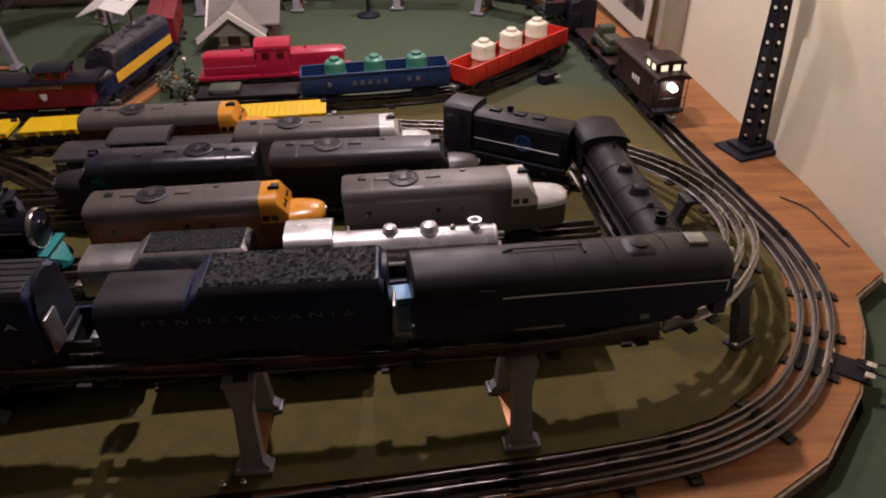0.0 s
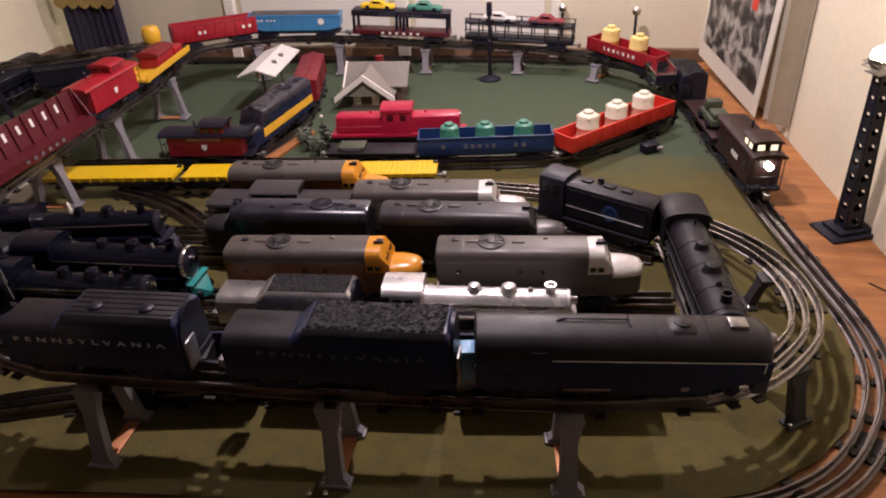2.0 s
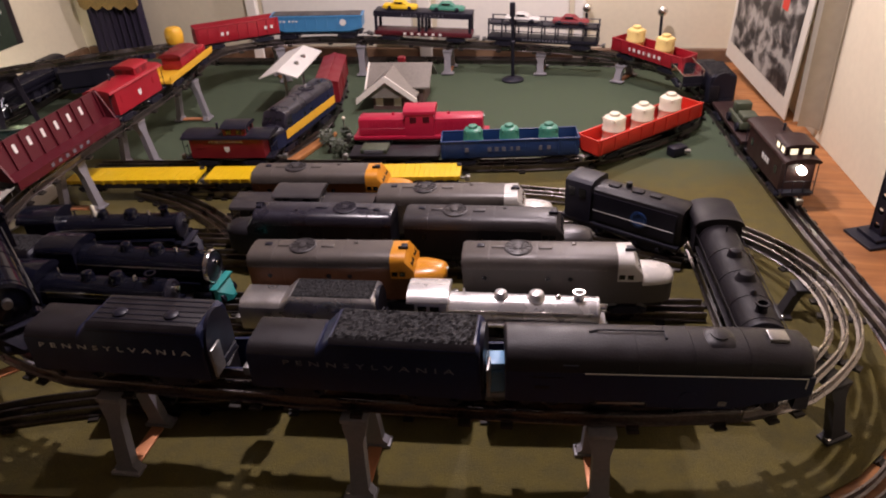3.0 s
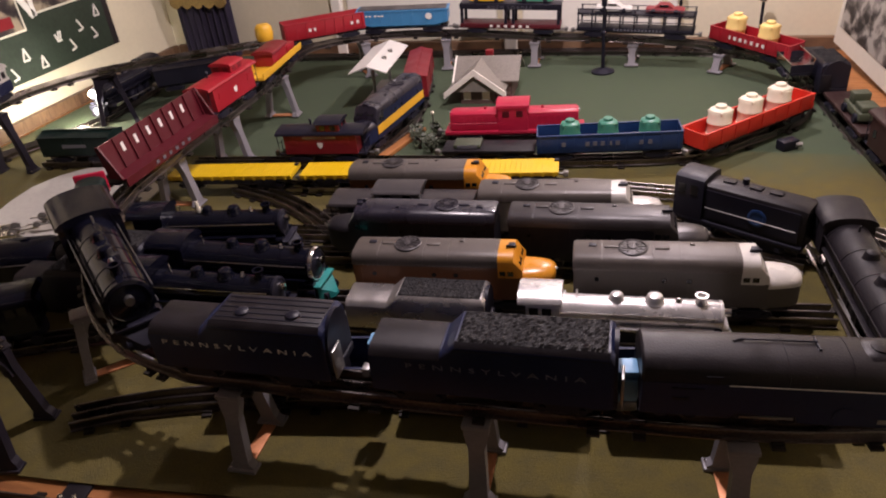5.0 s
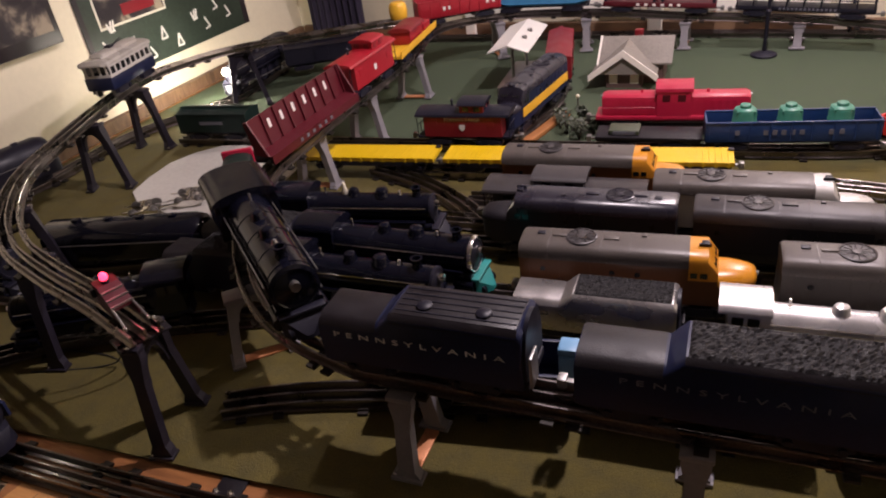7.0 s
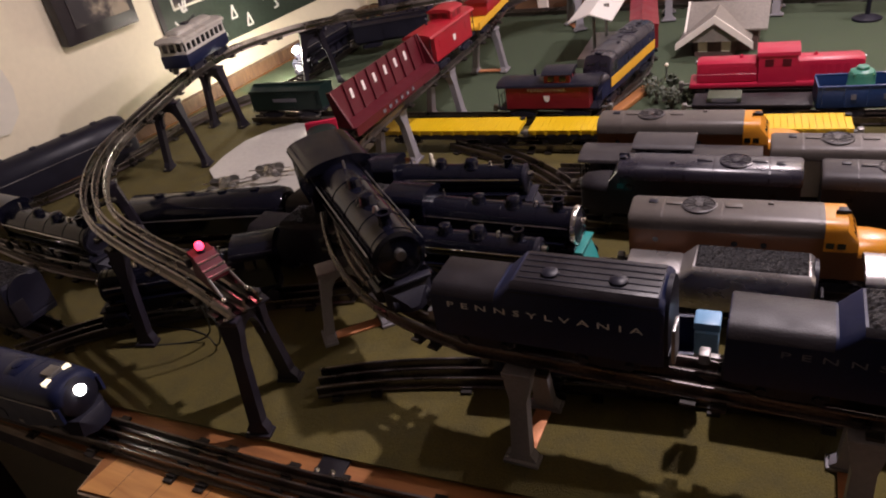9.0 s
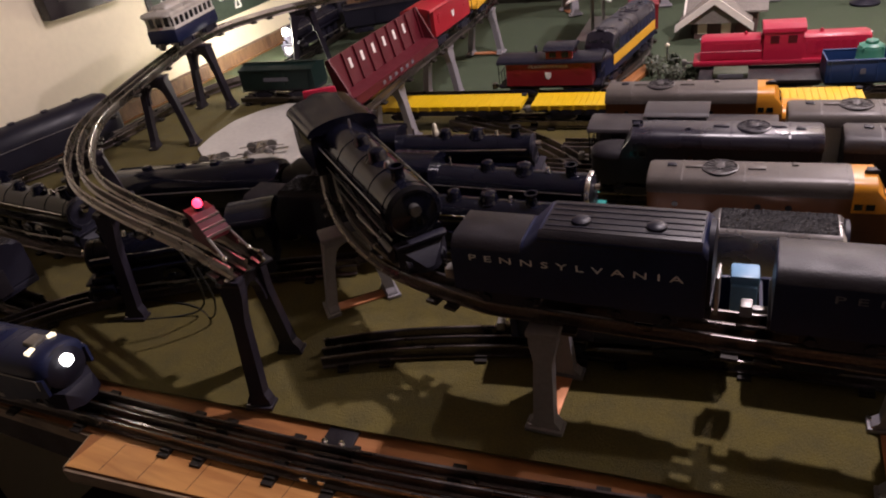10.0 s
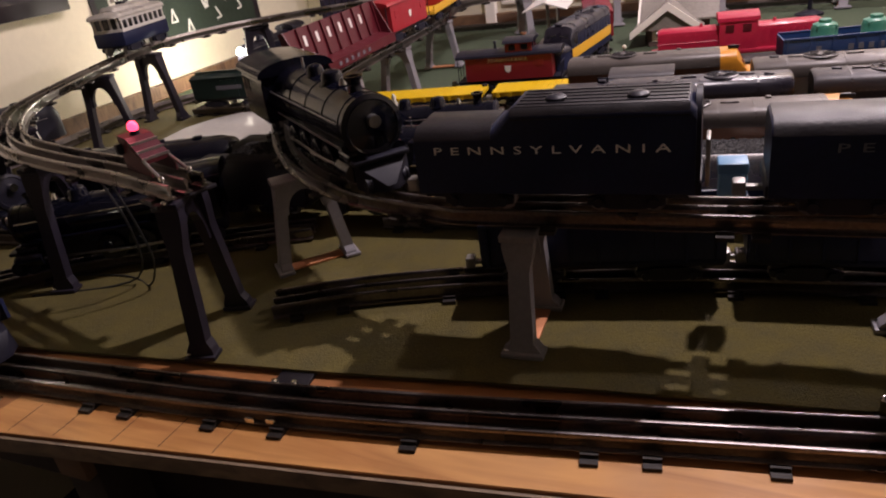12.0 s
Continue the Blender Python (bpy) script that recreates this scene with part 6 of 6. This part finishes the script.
# bumper
th = thing("track_bumper", "dark red track bumper with a glowing red lamp", "track bumper", m=on_line((-0.742, 0.441), (-0.672, 0.414), 0.160) @ Matrix.Diagonal((1, 0.85, 0.95, 1)))
for s in (-1, 1):
    part("side_plate", loft(B(), [(-0.030, [(s * 0.013 - 0.001, 0.0), (s * 0.013 + 0.001, 0.0), (s * 0.013 + 0.001, 0.030), (s * 0.013 - 0.001, 0.030)]), (-0.018, [(s * 0.013 - 0.001, 0.0), (s * 0.013 + 0.001, 0.0), (s * 0.013 + 0.001, 0.030), (s * 0.013 - 0.001, 0.030)]), (0.022, [(s * 0.013 - 0.001, 0.0), (s * 0.013 + 0.001, 0.0), (s * 0.013 + 0.001, 0.006), (s * 0.013 - 0.001, 0.006)])]), "maroon", th, smooth=None)
    part("strut", cyl(B(), (0.010, s * 0.013, 0.014), (0.042, s * 0.015, 0.001), 0.0018, seg=8), "steel", th)
    part("screw", ball(B(), (0.042, s * 0.015, 0.002), 0.0032), "chrome", th)
part("top_plate", loft(B(), [(-0.030, [(-0.014, 0.030), (0.014, 0.030), (0.014, 0.033), (-0.014, 0.033)]), (-0.012, [(-0.014, 0.029), (0.014, 0.029), (0.014, 0.032), (-0.014, 0.032)]), (0.014, [(-0.014, 0.011), (0.014, 0.011), (0.014, 0.014), (-0.014, 0.014)])]), "maroon", th, smooth=None)
for x, z in ((-0.004, 0.0272), (0.005, 0.0210), (0.013, 0.0155)):
    part("plate_bar", box(B(), x - 0.0012, x + 0.0012, -0.0145, 0.0145, z - 0.001, z + 0.0012), "steel", th)
part("cross_bar", box(B(), -0.030, -0.024, -0.020, 0.020, 0.016, 0.026, 0.001), "black", th)
part("lamp_socket", cyl(B(), (-0.018, 0, 0.030), (-0.018, 0, 0.036), 0.005, seg=12), "black", th)
part("lamp_glass", ball(B(), (-0.018, 0, 0.0395), 0.0055), "redbulb", th, "glowing red lamp")
part("end_tie", box(B(), 0.018, 0.052, -0.033, 0.033, -0.019, -0.0157, 0.001), "gun", th, "dark steel end plate")
lamp("bumper_light", (-0.728, 0.435, 0.214), 0.03, (1.0, 0.2, 0.25), 0.004)

# ---- tower, signal, buildings ----
th = thing("light_tower", "black pierced floodlight tower with two lit lamps", "light tower", m=pose(0.572, 1.088, -0.004, 0, -3.0, 20))
part("base_plate", box(B(), -0.046, 0.046, -0.034, 0.034, 0.0, 0.007, 0.002), "black", th)
part("plinth", box(B(), -0.030, 0.030, -0.024, 0.024, 0.007, 0.013, 0.001), "black", th)
bx, by, tx, ty, hh = 0.0145, 0.0125, 0.0085, 0.0080, 0.272
for sx in (-1, 1):
    for sy in (-1, 1):
        part("corner_post", cyl(B(), (sx * bx, sy * by, 0.012), (sx * tx, sy * ty, hh), 0.0024, 0.0020, seg=6), "black", th)
def pierced_side(turn):
    """One tapering side of the tower: a plate with a column of round holes."""
    wide0, wide1, d0, d1 = (bx, tx, by, ty) if turn % 2 == 0 else (by, ty, bx, tx)
    bm = B()
    n, seg = 10, 12
    for k in range(n):
        z0, z1 = 0.012 + (hh - 0.012) * k / n, 0.012 + (hh - 0.012) * (k + 1) / n
        zc, zr = (z0 + z1) / 2, (z1 - z0) / 2
        f = (zc - 0.012) / (hh - 0.012)
        rad = min((wide0 + (wide1 - wide0) * f) * 0.55, zr * 0.62)
        rings = []
        for lay in (0.0009, -0.0009):
            inner, outer = [], []
            for s in range(seg):
                c, q = math.cos(2 * math.pi * s / seg + math.pi / 4), math.sin(2 * math.pi * s / seg + math.pi / 4)
                big = max(abs(c), abs(q))
                for ring, u, v in ((inner, c * rad, q * rad), (outer, c / big, q / big * zr)):
                    z = zc + v
                    g = (z - 0.012) / (hh - 0.012)
                    if ring is outer:
                        u *= wide0 + (wide1 - wide0) * g
                    p = Vector((u, -(d0 + (d1 - d0) * g) + lay, z))
                    p.rotate(Euler((0, 0, turn * math.pi / 2)))
                    ring.append(bm.verts.new(p))
            rings.append((inner, outer))
        (i0, o0), (i1, o1) = rings
        for s in range(seg):
            t = (s + 1) % seg
            bm.faces.new((i0[s], i0[t], o0[t], o0[s]))
            bm.faces.new((i1[s], o1[s], o1[t], i1[t]))
            bm.faces.new((i0[s], i1[s], i1[t], i0[t]))
    bmesh.ops.remove_doubles(bm, verts=bm.verts[:], dist=0.0002)
    return bm


for turn in range(4):
    part("pierced_side", pierced_side(turn), "black", th, "black plate pierced with round holes", smooth=None)
part("platform", box(B(), -0.021, 0.021, -0.015, 0.015, hh, hh + 0.0015), "steel", th)
bm = B()
for z in (0.010, 0.016):
    for s in (-1, 1):
        cyl(bm, (-0.025, s * 0.018, hh + z), (0.025, s * 0.018, hh + z), 0.0008, seg=5)
        cyl(bm, (s * 0.025, -0.018, hh + z), (s * 0.025, 0.018, hh + z), 0.0008, seg=5)
part("guard_rail", bm, "steel", th)
for s in (-1, 1):
    hd = part("floodlight", lathe(B(), [(0.006, 0), (0.013, 0.010), (0.0145, 0.016), (0.0145, 0.018)], (s * 0.014, 0, hh + 0.006), 18), "steel", th)
    part("bulb", ball(B(), (s * 0.014, -0.003, hh + 0.028), 0.0135), "bulb", hd, "glowing warm bulb")
    lamp("tower_light", Matrix(th.matrix_basis) @ Vector((s * 0.014, -0.004, hh + 0.046)), 0.09, (1.0, 0.75, 0.45), 0.012)

th = thing("signal_post", "black signal post on a round foot", "signal", m=pose(-0.13, 1.852, 0))
part("foot", lathe(B(), [(0.030, 0), (0.030, 0.004), (0.020, 0.008), (0.008, 0.012)], seg=24), "black", th)
part("post", cyl(B(), (0, 0, 0.010), (0, 0, 0.200), 0.0050, 0.0038, 12), "black", th)
part("head", box(B(), -0.007, 0.007, -0.006, 0.006, 0.170, 0.206, 0.002), "black", th)
part("collar", lathe(B(), [(0.007, 0.10), (0.007, 0.106), (0.004, 0.109)], seg=14), "black", th)

th = thing("station_house", "small dark house under a grey roof with white gables", "toy house", m=pose(-0.398, 1.672, 0, 0, 0, 3) @ Matrix.Diagonal((1.18, 1.12, 1.08, 1)))
part("wall", box(B(), -0.056, 0.056, -0.028, 0.058, 0, 0.045), "housewall", th)
part("porch_wall", box(B(), -0.048, 0.020, -0.060, -0.0284, 0, 0.040), "housewall", th)


def gable(half, eave, top, thick):
    return [(-half, eave), (0, top), (half, eave), (half, eave + thick), (0, top + thick * 1.2), (-half, eave + thick)]


main = gable(0.052, 0.042, 0.084, 0.0035)
roof = part("roof", loft(B(), [(-0.066, main), (0.072, main)]), "houseroof", th, smooth=None)
roof.location = (0, 0.016, 0)
porch = gable(0.062, 0.030, 0.080, 0.0035)
proof = part("porch_roof", loft(B(), [(-0.014, porch), (0.076, porch)]), "houseroof", th, smooth=None)
proof.matrix_basis = pose(-0.014, 0, 0, 0, 0, -90)
front_panel = part("gable_panel", loft(B(), [(0.070, [(-0.056, 0.033), (0.056, 0.033), (0, 0.079)]), (0.073, [(-0.056, 0.033), (0.056, 0.033), (0, 0.079)])]), "houseroof", th, "pale grey gable panel", smooth=None)
front_panel.matrix_basis = pose(-0.014, 0, 0, 0, 0, -90)
for s in (-1, 1):
    board = [(0, 0.0860), (s * 0.066, 0.0330), (s * 0.066, 0.0190), (0, 0.0710)]
    part("gable_board", loft(B(), [(0.0763, board), (0.0800, board)]), "trim", proof, "white gable board", smooth=None)
    board = [(0, 0.0895), (s * 0.055, 0.0440), (s * 0.055, 0.0310), (0, 0.0755)]
    part("gable_board", loft(B(), [(-0.0700, board), (-0.0663, board)]), "trim", roof, "white gable board", smooth=None)
part("chimney", box(B(), -0.006, 0.010, 0.022, 0.036, 0.070, 0.098, 0.001), "darkred", th)
for x in (-0.034, 0.006):
    part("window", box(B(), x - 0.008, x + 0.008, -0.0612, -0.0602, 0.010, 0.030), "cream", th)

th = thing("platform_shelter", "white gabled platform shelter roof on posts", "shelter", m=pose(-0.668, 1.630, 0.012, 0, 0, 6))
ro = [(-0.048, 0.092), (0, 0.108), (0.048, 0.092), (0.048, 0.0945), (0, 0.111), (-0.048, 0.0945)]
bm = B()
a = [bm.verts.new((x, -0.115, z)) for x, z in ro]
b = [bm.verts.new((x, 0.115, z)) for x, z in ro]
for k in range(6):
    bm.faces.new((a[k], a[(k + 1) % 6], b[(k + 1) % 6], b[k]))
bm.faces.new(a[::-1]), bm.faces.new(b)
rf = part("roof", bm, "shelter", th, smooth=None)
for y in (-0.03, 0.03):
    part("roof_vent", cyl(B(), (0.022, y, 0.10), (0.022, y, 0.109), 0.006, seg=12), "steel", rf)
for y in (-0.07, 0.07):
    part("post", cyl(B(), (0, y, 0.006), (0, y, 0.107), 0.004, seg=8), "steel", th)
part("platform", box(B(), -0.035, 0.035, -0.10, 0.10, -0.012, 0.008, 0.001), "steel", th)

# ---- walls' hangings ----
th = thing("wall_print", "large dark green printed poster with white marks", "poster")
th.location = (-1.62, 1.43, 0.30)
part("sheet", box(B(), 0.001, 0.004, -0.222, 0.372, -0.188, 0.34), "mapgreen", th)
for y0, y1 in ((-0.222, -0.208), (0.350, 0.372)):
    part("dark_border", box(B(), 0.0040, 0.0046, y0, y1, -0.188, 0.34), "framedark", th)
for y0, y1, z0, z1 in ((-0.165, 0.050, -0.062, 0.24), (0.085, 0.270, -0.030, 0.24)):
    part("white_border", box(B(), 0.0041, 0.0047, y0 - 0.006, y1 + 0.006, z0 - 0.006, z1), "paper", th)
    part("picture", box(B(), 0.0048, 0.0056, y0, y1, z0, z1), "darkphoto", th)
part("red_shape", prism(B(), [(0.0057, -0.09), (0.0063, -0.09), (0.0063, 0.02), (0.0057, 0.02)], -0.050, -0.022), "darkred", th)


def stroke(bm, p, q, half):
    """A flat white bar drawn on the poster from p to q, each (y, z)."""
    d = Vector((q[0] - p[0], q[1] - p[1])).normalized() * half
    pts = [(p[0] - d.y, p[1] + d.x), (q[0] - d.y, q[1] + d.x), (q[0] + d.y, q[1] - d.x), (p[0] + d.y, p[1] - d.x)]
    lo, hi = [bm.verts.new((0.0046, y, z)) for y, z in pts], [bm.verts.new((0.0064, y, z)) for y, z in pts]
    for k in range(4):
        bm.faces.new((lo[k], lo[(k + 1) % 4], hi[(k + 1) % 4], hi[k]))
    bm.faces.new(lo[::-1])
    bm.faces.new(hi)


SHAPES = {"tent": (((-0.011, -0.016), (0.001, 0.016)), ((0.001, 0.016), (0.011, -0.016)), ((0.011, -0.016), (-0.011, -0.016))),
          "hook": (((0.009, -0.012), (-0.006, 0.016)), ((0.009, -0.012), (-0.010, -0.015))),
          "cup": (((-0.011, 0.010), (-0.005, -0.012)), ((0.004, 0.014), (-0.005, -0.012)), ((0.012, 0.014), (0.004, -0.010)), ((-0.005, -0.012), (0.010, -0.010)))}
for kind, y, z in (("hook", 1.257, 0.192), ("cup", 1.338, 0.182), ("tent", 1.274, 0.149), ("hook", 1.396, 0.140), ("tent", 1.449, 0.178), ("tent", 1.500, 0.145), ("cup", 1.290, 0.235), ("cup", 1.578, 0.190), ("hook", 1.620, 0.158), ("hook", 1.668, 0.200), ("hook", 1.715, 0.168), ("tent", 1.745, 0.225)):
    bm = B()
    for p, q in SHAPES[kind]:
        stroke(bm, (y - 1.43 + p[0], z - 0.30 + p[1]), (y - 1.43 + q[0], z - 0.30 + q[1]), 0.0024)
    part("white_mark", bm, "ink", th, smooth=None)
bm = B()
stroke(bm, (0.020, 0.10), (0.095, -0.040), 0.009)
stroke(bm, (0.100, 0.10), (0.098, -0.040), 0.007)
part("white_mark", bm, "ink", th, "large white wedge", smooth=None)
th = thing("paper_sheet", "torn white paper sheet pinned to the wall", "paper sheet")
th.location = (-1.62, 0.74, 0.25)
bm = B()
rnd = random.Random(5)
rag = [(-0.08, -0.11), (0.02, -0.12), (0.055, -0.09), (0.066, -0.04), (0.060, 0.01), (0.074, 0.05), (0.066, 0.10), (0.03, 0.13), (-0.08, 0.13)]
lo, hi = [bm.verts.new((0.001, y, z)) for y, z in rag], [bm.verts.new((0.003 + rnd.uniform(0, 0.004), y, z)) for y, z in rag]
for k in range(len(rag)):
    bm.faces.new((lo[k], lo[(k + 1) % len(rag)], hi[(k + 1) % len(rag)], hi[k]))
bm.faces.new(lo[::-1]), bm.faces.new(hi)
part("sheet", bm, "paper", th, smooth=None)
th = thing("framed_picture", "small dark framed picture of a grey scene", "picture")
th.location = (-1.62, 1.045, 0.357)
part("frame_bar", box(B(), 0.001, 0.030, -0.100, 0.090, -0.112, 0.15, 0.003), "framedark", th)
part("print", box(B(), 0.0302, 0.0316, -0.070, 0.074, -0.082, 0.125), "darkphoto", th)


def on_east(y, z):
    """A pose on the east wall: local x along the wall away from the viewer's side, local z up, local -y into the room."""
    return Matrix.Translation((wall_x(y), y, z)) @ Euler((0, 0, math.atan2(1, -0.097))).to_matrix().to_4x4()


pm = Matrix.Translation((0.517, 1.60, 0.0)) @ Euler((0, 0, math.atan2(0.38, -0.087))).to_matrix().to_4x4() @ Euler((0, radians(-6), 0)).to_matrix().to_4x4()
th = thing("print_sheet", "large black-and-white print on white paper", "poster", m=pm)
part("sheet", box(B(), 0.0, 0.385, 0.000, 0.003, 0.0, 0.48), "paper", th)
part("picture", box(B(), 0.026, 0.366, 0.0034, 0.0044, 0.045, 0.46), "photo", th)
part("red_spot", box(B(), 0.10, 0.13, 0.0046, 0.0050, 0.21, 0.27), "orange", th)
for k, off in enumerate((0.0, 0.028)):
    th = thing("rolled_sheet", "curled paper sheet hanging beside the print", "paper sheet", "curled sheets", m=on_east(1.535 - off, 0.18))
    bm = B()
    n = 8
    ring = []
    for j in range(n + 1):
        a = math.pi * 0.55 * j / n
        ring.append((-0.022 + 0.030 * math.sin(a), 0.006 + 0.030 * (1 - math.cos(a))))
    prism(bm, ring + [(x + 0.0012, y - 0.0004) for x, y in ring[::-1]], -0.16, 0.30)
    part("sheet", bm, "papershade" if k else "paper", th)
th = thing("curtain", "dark purple curtain under a scalloped gold valance", "curtain")
th.location = (-1.44, 2.02, 0)
bm = B()
n = 40
fr = [(-0.10 + 0.20 * k / n, 0.006 * math.sin(k * 1.3)) for k in range(n + 1)]
prism(bm, fr + [(x, y + 0.008) for x, y in fr[::-1]], 0.0, 0.9)
part("cloth", bm, "curtain", th)
bm = B()
pts = [(-0.105, 0.9)] + [(-0.105 + 0.21 * k / 30, 0.175 - 0.014 * abs(math.sin(k * math.pi / 6))) for k in range(31)] + [(0.105, 0.9)]
a = [bm.verts.new((x, -0.022, z)) for x, z in pts]
b = [bm.verts.new((x, -0.012, z)) for x, z in pts]
for k in range(len(a)):
    bm.faces.new((a[k], a[(k + 1) % len(a)], b[(k + 1) % len(a)], b[k]))
bm.faces.new(a[::-1]), bm.faces.new(b)
part("valance", bm, "valance", th, smooth=None)


# ---- small things ----
gm = on_line((-0.842, 0.800), (-0.780, 0.705), ZP)
th = thing("motor_handcar", "bottle-green motor handcar with a red end", "toy railcar", m=gm)
part("body", loft(B(), [(-0.050, crowned(0.046, 0.020, 0.052, 0.012)), (0.040, crowned(0.046, 0.020, 0.052, 0.012))]), "bottle", th)
part("red_end", box(B(), -0.058, -0.0505, -0.024, 0.024, 0.020, 0.056, 0.002), "rose", th, "bright red end panel")
part("roof_vent", cyl(B(), (0.0, 0, 0.051), (0.0, 0, 0.058), 0.008, seg=14), "bottle", th)
trucks(th, (-0.005,))


def shrub(label, m, scale, seed):
    """A low clump of small leaves on a few stems."""
    rnd = random.Random(seed)
    th = thing("shrub", label, "shrub", "small green clumps", m=m)
    bm = B()
    for k in range(4):
        cyl(bm, (rnd.uniform(-0.004, 0.004), rnd.uniform(-0.004, 0.004), 0), (rnd.uniform(-0.014, 0.014) * scale, rnd.uniform(-0.012, 0.012) * scale, 0.030 * scale), 0.0016, 0.0007, 5)
    part("stem", bm, "brown", th)
    bm = B()
    for k in range(150):
        u = Vector((rnd.gauss(0, 1), rnd.gauss(0, 1), rnd.gauss(0, 1))).normalized() * rnd.uniform(0.45, 1.0)
        c = Vector((u.x * 0.020, u.y * 0.018, 0.026 + u.z * 0.020)) * scale
        d = Vector((rnd.uniform(-1, 1), rnd.uniform(-1, 1), rnd.uniform(-0.4, 1))).normalized()
        e = d.orthogonal().normalized()
        s = rnd.uniform(0.0022, 0.0042)
        bm.faces.new([bm.verts.new(c + p) for p in (d * s * 1.5, e * s * 0.7, -d * s, -e * s * 0.7)])
    part("foliage", bm, "olivetoy", th, smooth=None)
    return th


for x, y, s, k in ((-0.470, 1.330, 1.15, 1), (-0.435, 1.305, 1.0, 2), (-0.492, 1.372, 0.9, 3), (-0.455, 1.405, 0.75, 4), (-0.412, 1.335, 0.7, 5)):
    shrub("dark olive clump of model bushes", pose(x, y, -0.0005, 0, 0, 40 * k), s, k)
th = thing("wooden_plank", "pale orange wooden strip lying beside the spur", "plank", m=pose(-0.515, 1.345, -0.0004, 0, 0, 78))
part("strip", box(B(), -0.085, 0.085, -0.011, 0.011, 0, 0.010, 0.0015), "ply", th)
th = thing("yard_post", "short white post beside the spur", "post", m=pose(-0.478, 1.455, -0.0004))
part("shaft", cyl(B(), (0, 0, 0), (0, 0, 0.030), 0.002, seg=8), "steel", th)
part("knob", ball(B(), (0, 0, 0.033), 0.0045), "cream", th)
track("lead track curving into the sidings", [(-0.78, 1.085, Z0), (-0.66, 1.045, Z0), (-0.56, 0.985, Z0), (-0.50, 0.935, Z0)])


def wire(label, pts, mat="wire", r=0.0012):
    path = smooth_path(pts, 0.012)
    th = thing("wire", label, "wire", "loose wires", m=Matrix.Translation(path[0]))
    bm = B()
    rings = []
    for i, p in enumerate(path):
        t = (path[min(i + 1, len(path) - 1)] - path[max(i - 1, 0)]).normalized()
        s = t.cross(Vector((0, 0, 1))).normalized()
        u = s.cross(t)
        rings.append([bm.verts.new(p - path[0] + (s * math.cos(k * math.pi / 3) + u * math.sin(k * math.pi / 3)) * r) for k in range(6)])
    for a0, b0 in zip(rings, rings[1:]):
        for k in range(6):
            bm.faces.new((a0[k], a0[(k + 1) % 6], b0[(k + 1) % 6], b0[k]))
    part("strand", bm, mat, th)
    return th


wire("thin black wire rising from the mat to the trestle", [(-0.80, 0.452, 0.140), (-0.795, 0.46, 0.09), (-0.80, 0.47, 0.04), (-0.825, 0.475, 0.004), (-0.88, 0.49, 0.0035), (-1.02, 0.47, 0.0035)])
wire("thin black wire rising from the mat to the trestle", [(-0.825, 0.460, 0.140), (-0.815, 0.468, 0.08), (-0.835, 0.48, 0.02), (-0.87, 0.468, 0.0035), (-0.96, 0.43, 0.0035)])
wire("black wire trailing over the plywood by the wall", [(0.560, 0.93, -0.0025), (0.585, 0.90, -0.0025), (0.592, 0.86, -0.0025), (0.600, 0.80, -0.0025)])
wire("black wire hanging to the green sheet", [(0.505, 0.585, 0.002), (0.545, 0.575, -0.005), (0.600, 0.56, -0.028), (0.70, 0.55, -0.0285)])
wire("black wire hanging to the green sheet", [(0.500, 0.575, 0.002), (0.535, 0.555, -0.006), (0.575, 0.51, -0.028), (0.62, 0.44, -0.0285)])


def track_terminal(x, y, z, yaw):
    """A clip-on feeder plate with bright spring clips and screw posts."""
    th = thing("track_terminal", "metal track terminal clip with wires", "terminal", "track terminals", m=pose(x, y, z, 0, 0, yaw))
    part("plate", box(B(), -0.016, 0.016, -0.036, 0.036, 0, 0.003, 0.0006), "gun", th)
    for dx in (-0.009, 0.009):
        part("clip", box(B(), dx - 0.004, dx + 0.004, -0.040, -0.030, 0.003, 0.009, 0.001), "chrome", th)
        part("screw_post", lathe(B(), [(0.0026, 0.003), (0.0026, 0.009), (0.0034, 0.010), (0.0020, 0.012), (0.0003, 0.0122)], (dx, 0.004, 0), 10), "chrome", th)


track_terminal(0.480, 0.585, -0.004, 58)
track_terminal(-0.560, 0.350, -0.0034, 8)
track_terminal(-0.125, 0.428, -0.0034, 8)
th = thing("black_tank_block", "small black accessory under the red gondola", "block", m=pose(0.270, 1.385, 0.0, 0, 0, 35))
part("body", box(B(), -0.018, 0.018, -0.012, 0.012, -0.0004, 0.020, 0.003), "black", th)
part("cap", cyl(B(), (0.010, -0.010, 0.010), (0.020, -0.016, 0.010), 0.005, seg=12), "steel", th)
for x, y, w in ((-0.36, 2.026, 0.05), (-0.22, 2.018, 0.03), (0.02, 2.03, 0.06), (-0.10, 2.022, 0.02)):
    th = thing("scrap_piece", "pale scrap of track bed by the wall", "scrap", "scraps by the wall", m=pose(x, y, -0.0004, 0, 0, 300 * w * 40))
    part("piece", box(B(), -w / 2, w / 2, -0.004, 0.004, 0, 0.005, 0.001), "papershade", th)
th = thing("brass_finial", "polished ball finial behind the far cars", "finial", "ball finials", m=pose(0.055, 2.03, -0.004))
part("shaft", cyl(B(), (0, 0, 0), (0, 0, 0.145), 0.004, seg=10), "black", th)
part("knob", ball(B(), (0, 0, 0.155), 0.014), "chrome", th)
th2 = copy_thing(th, pose(0.255, 1.99, -0.004))
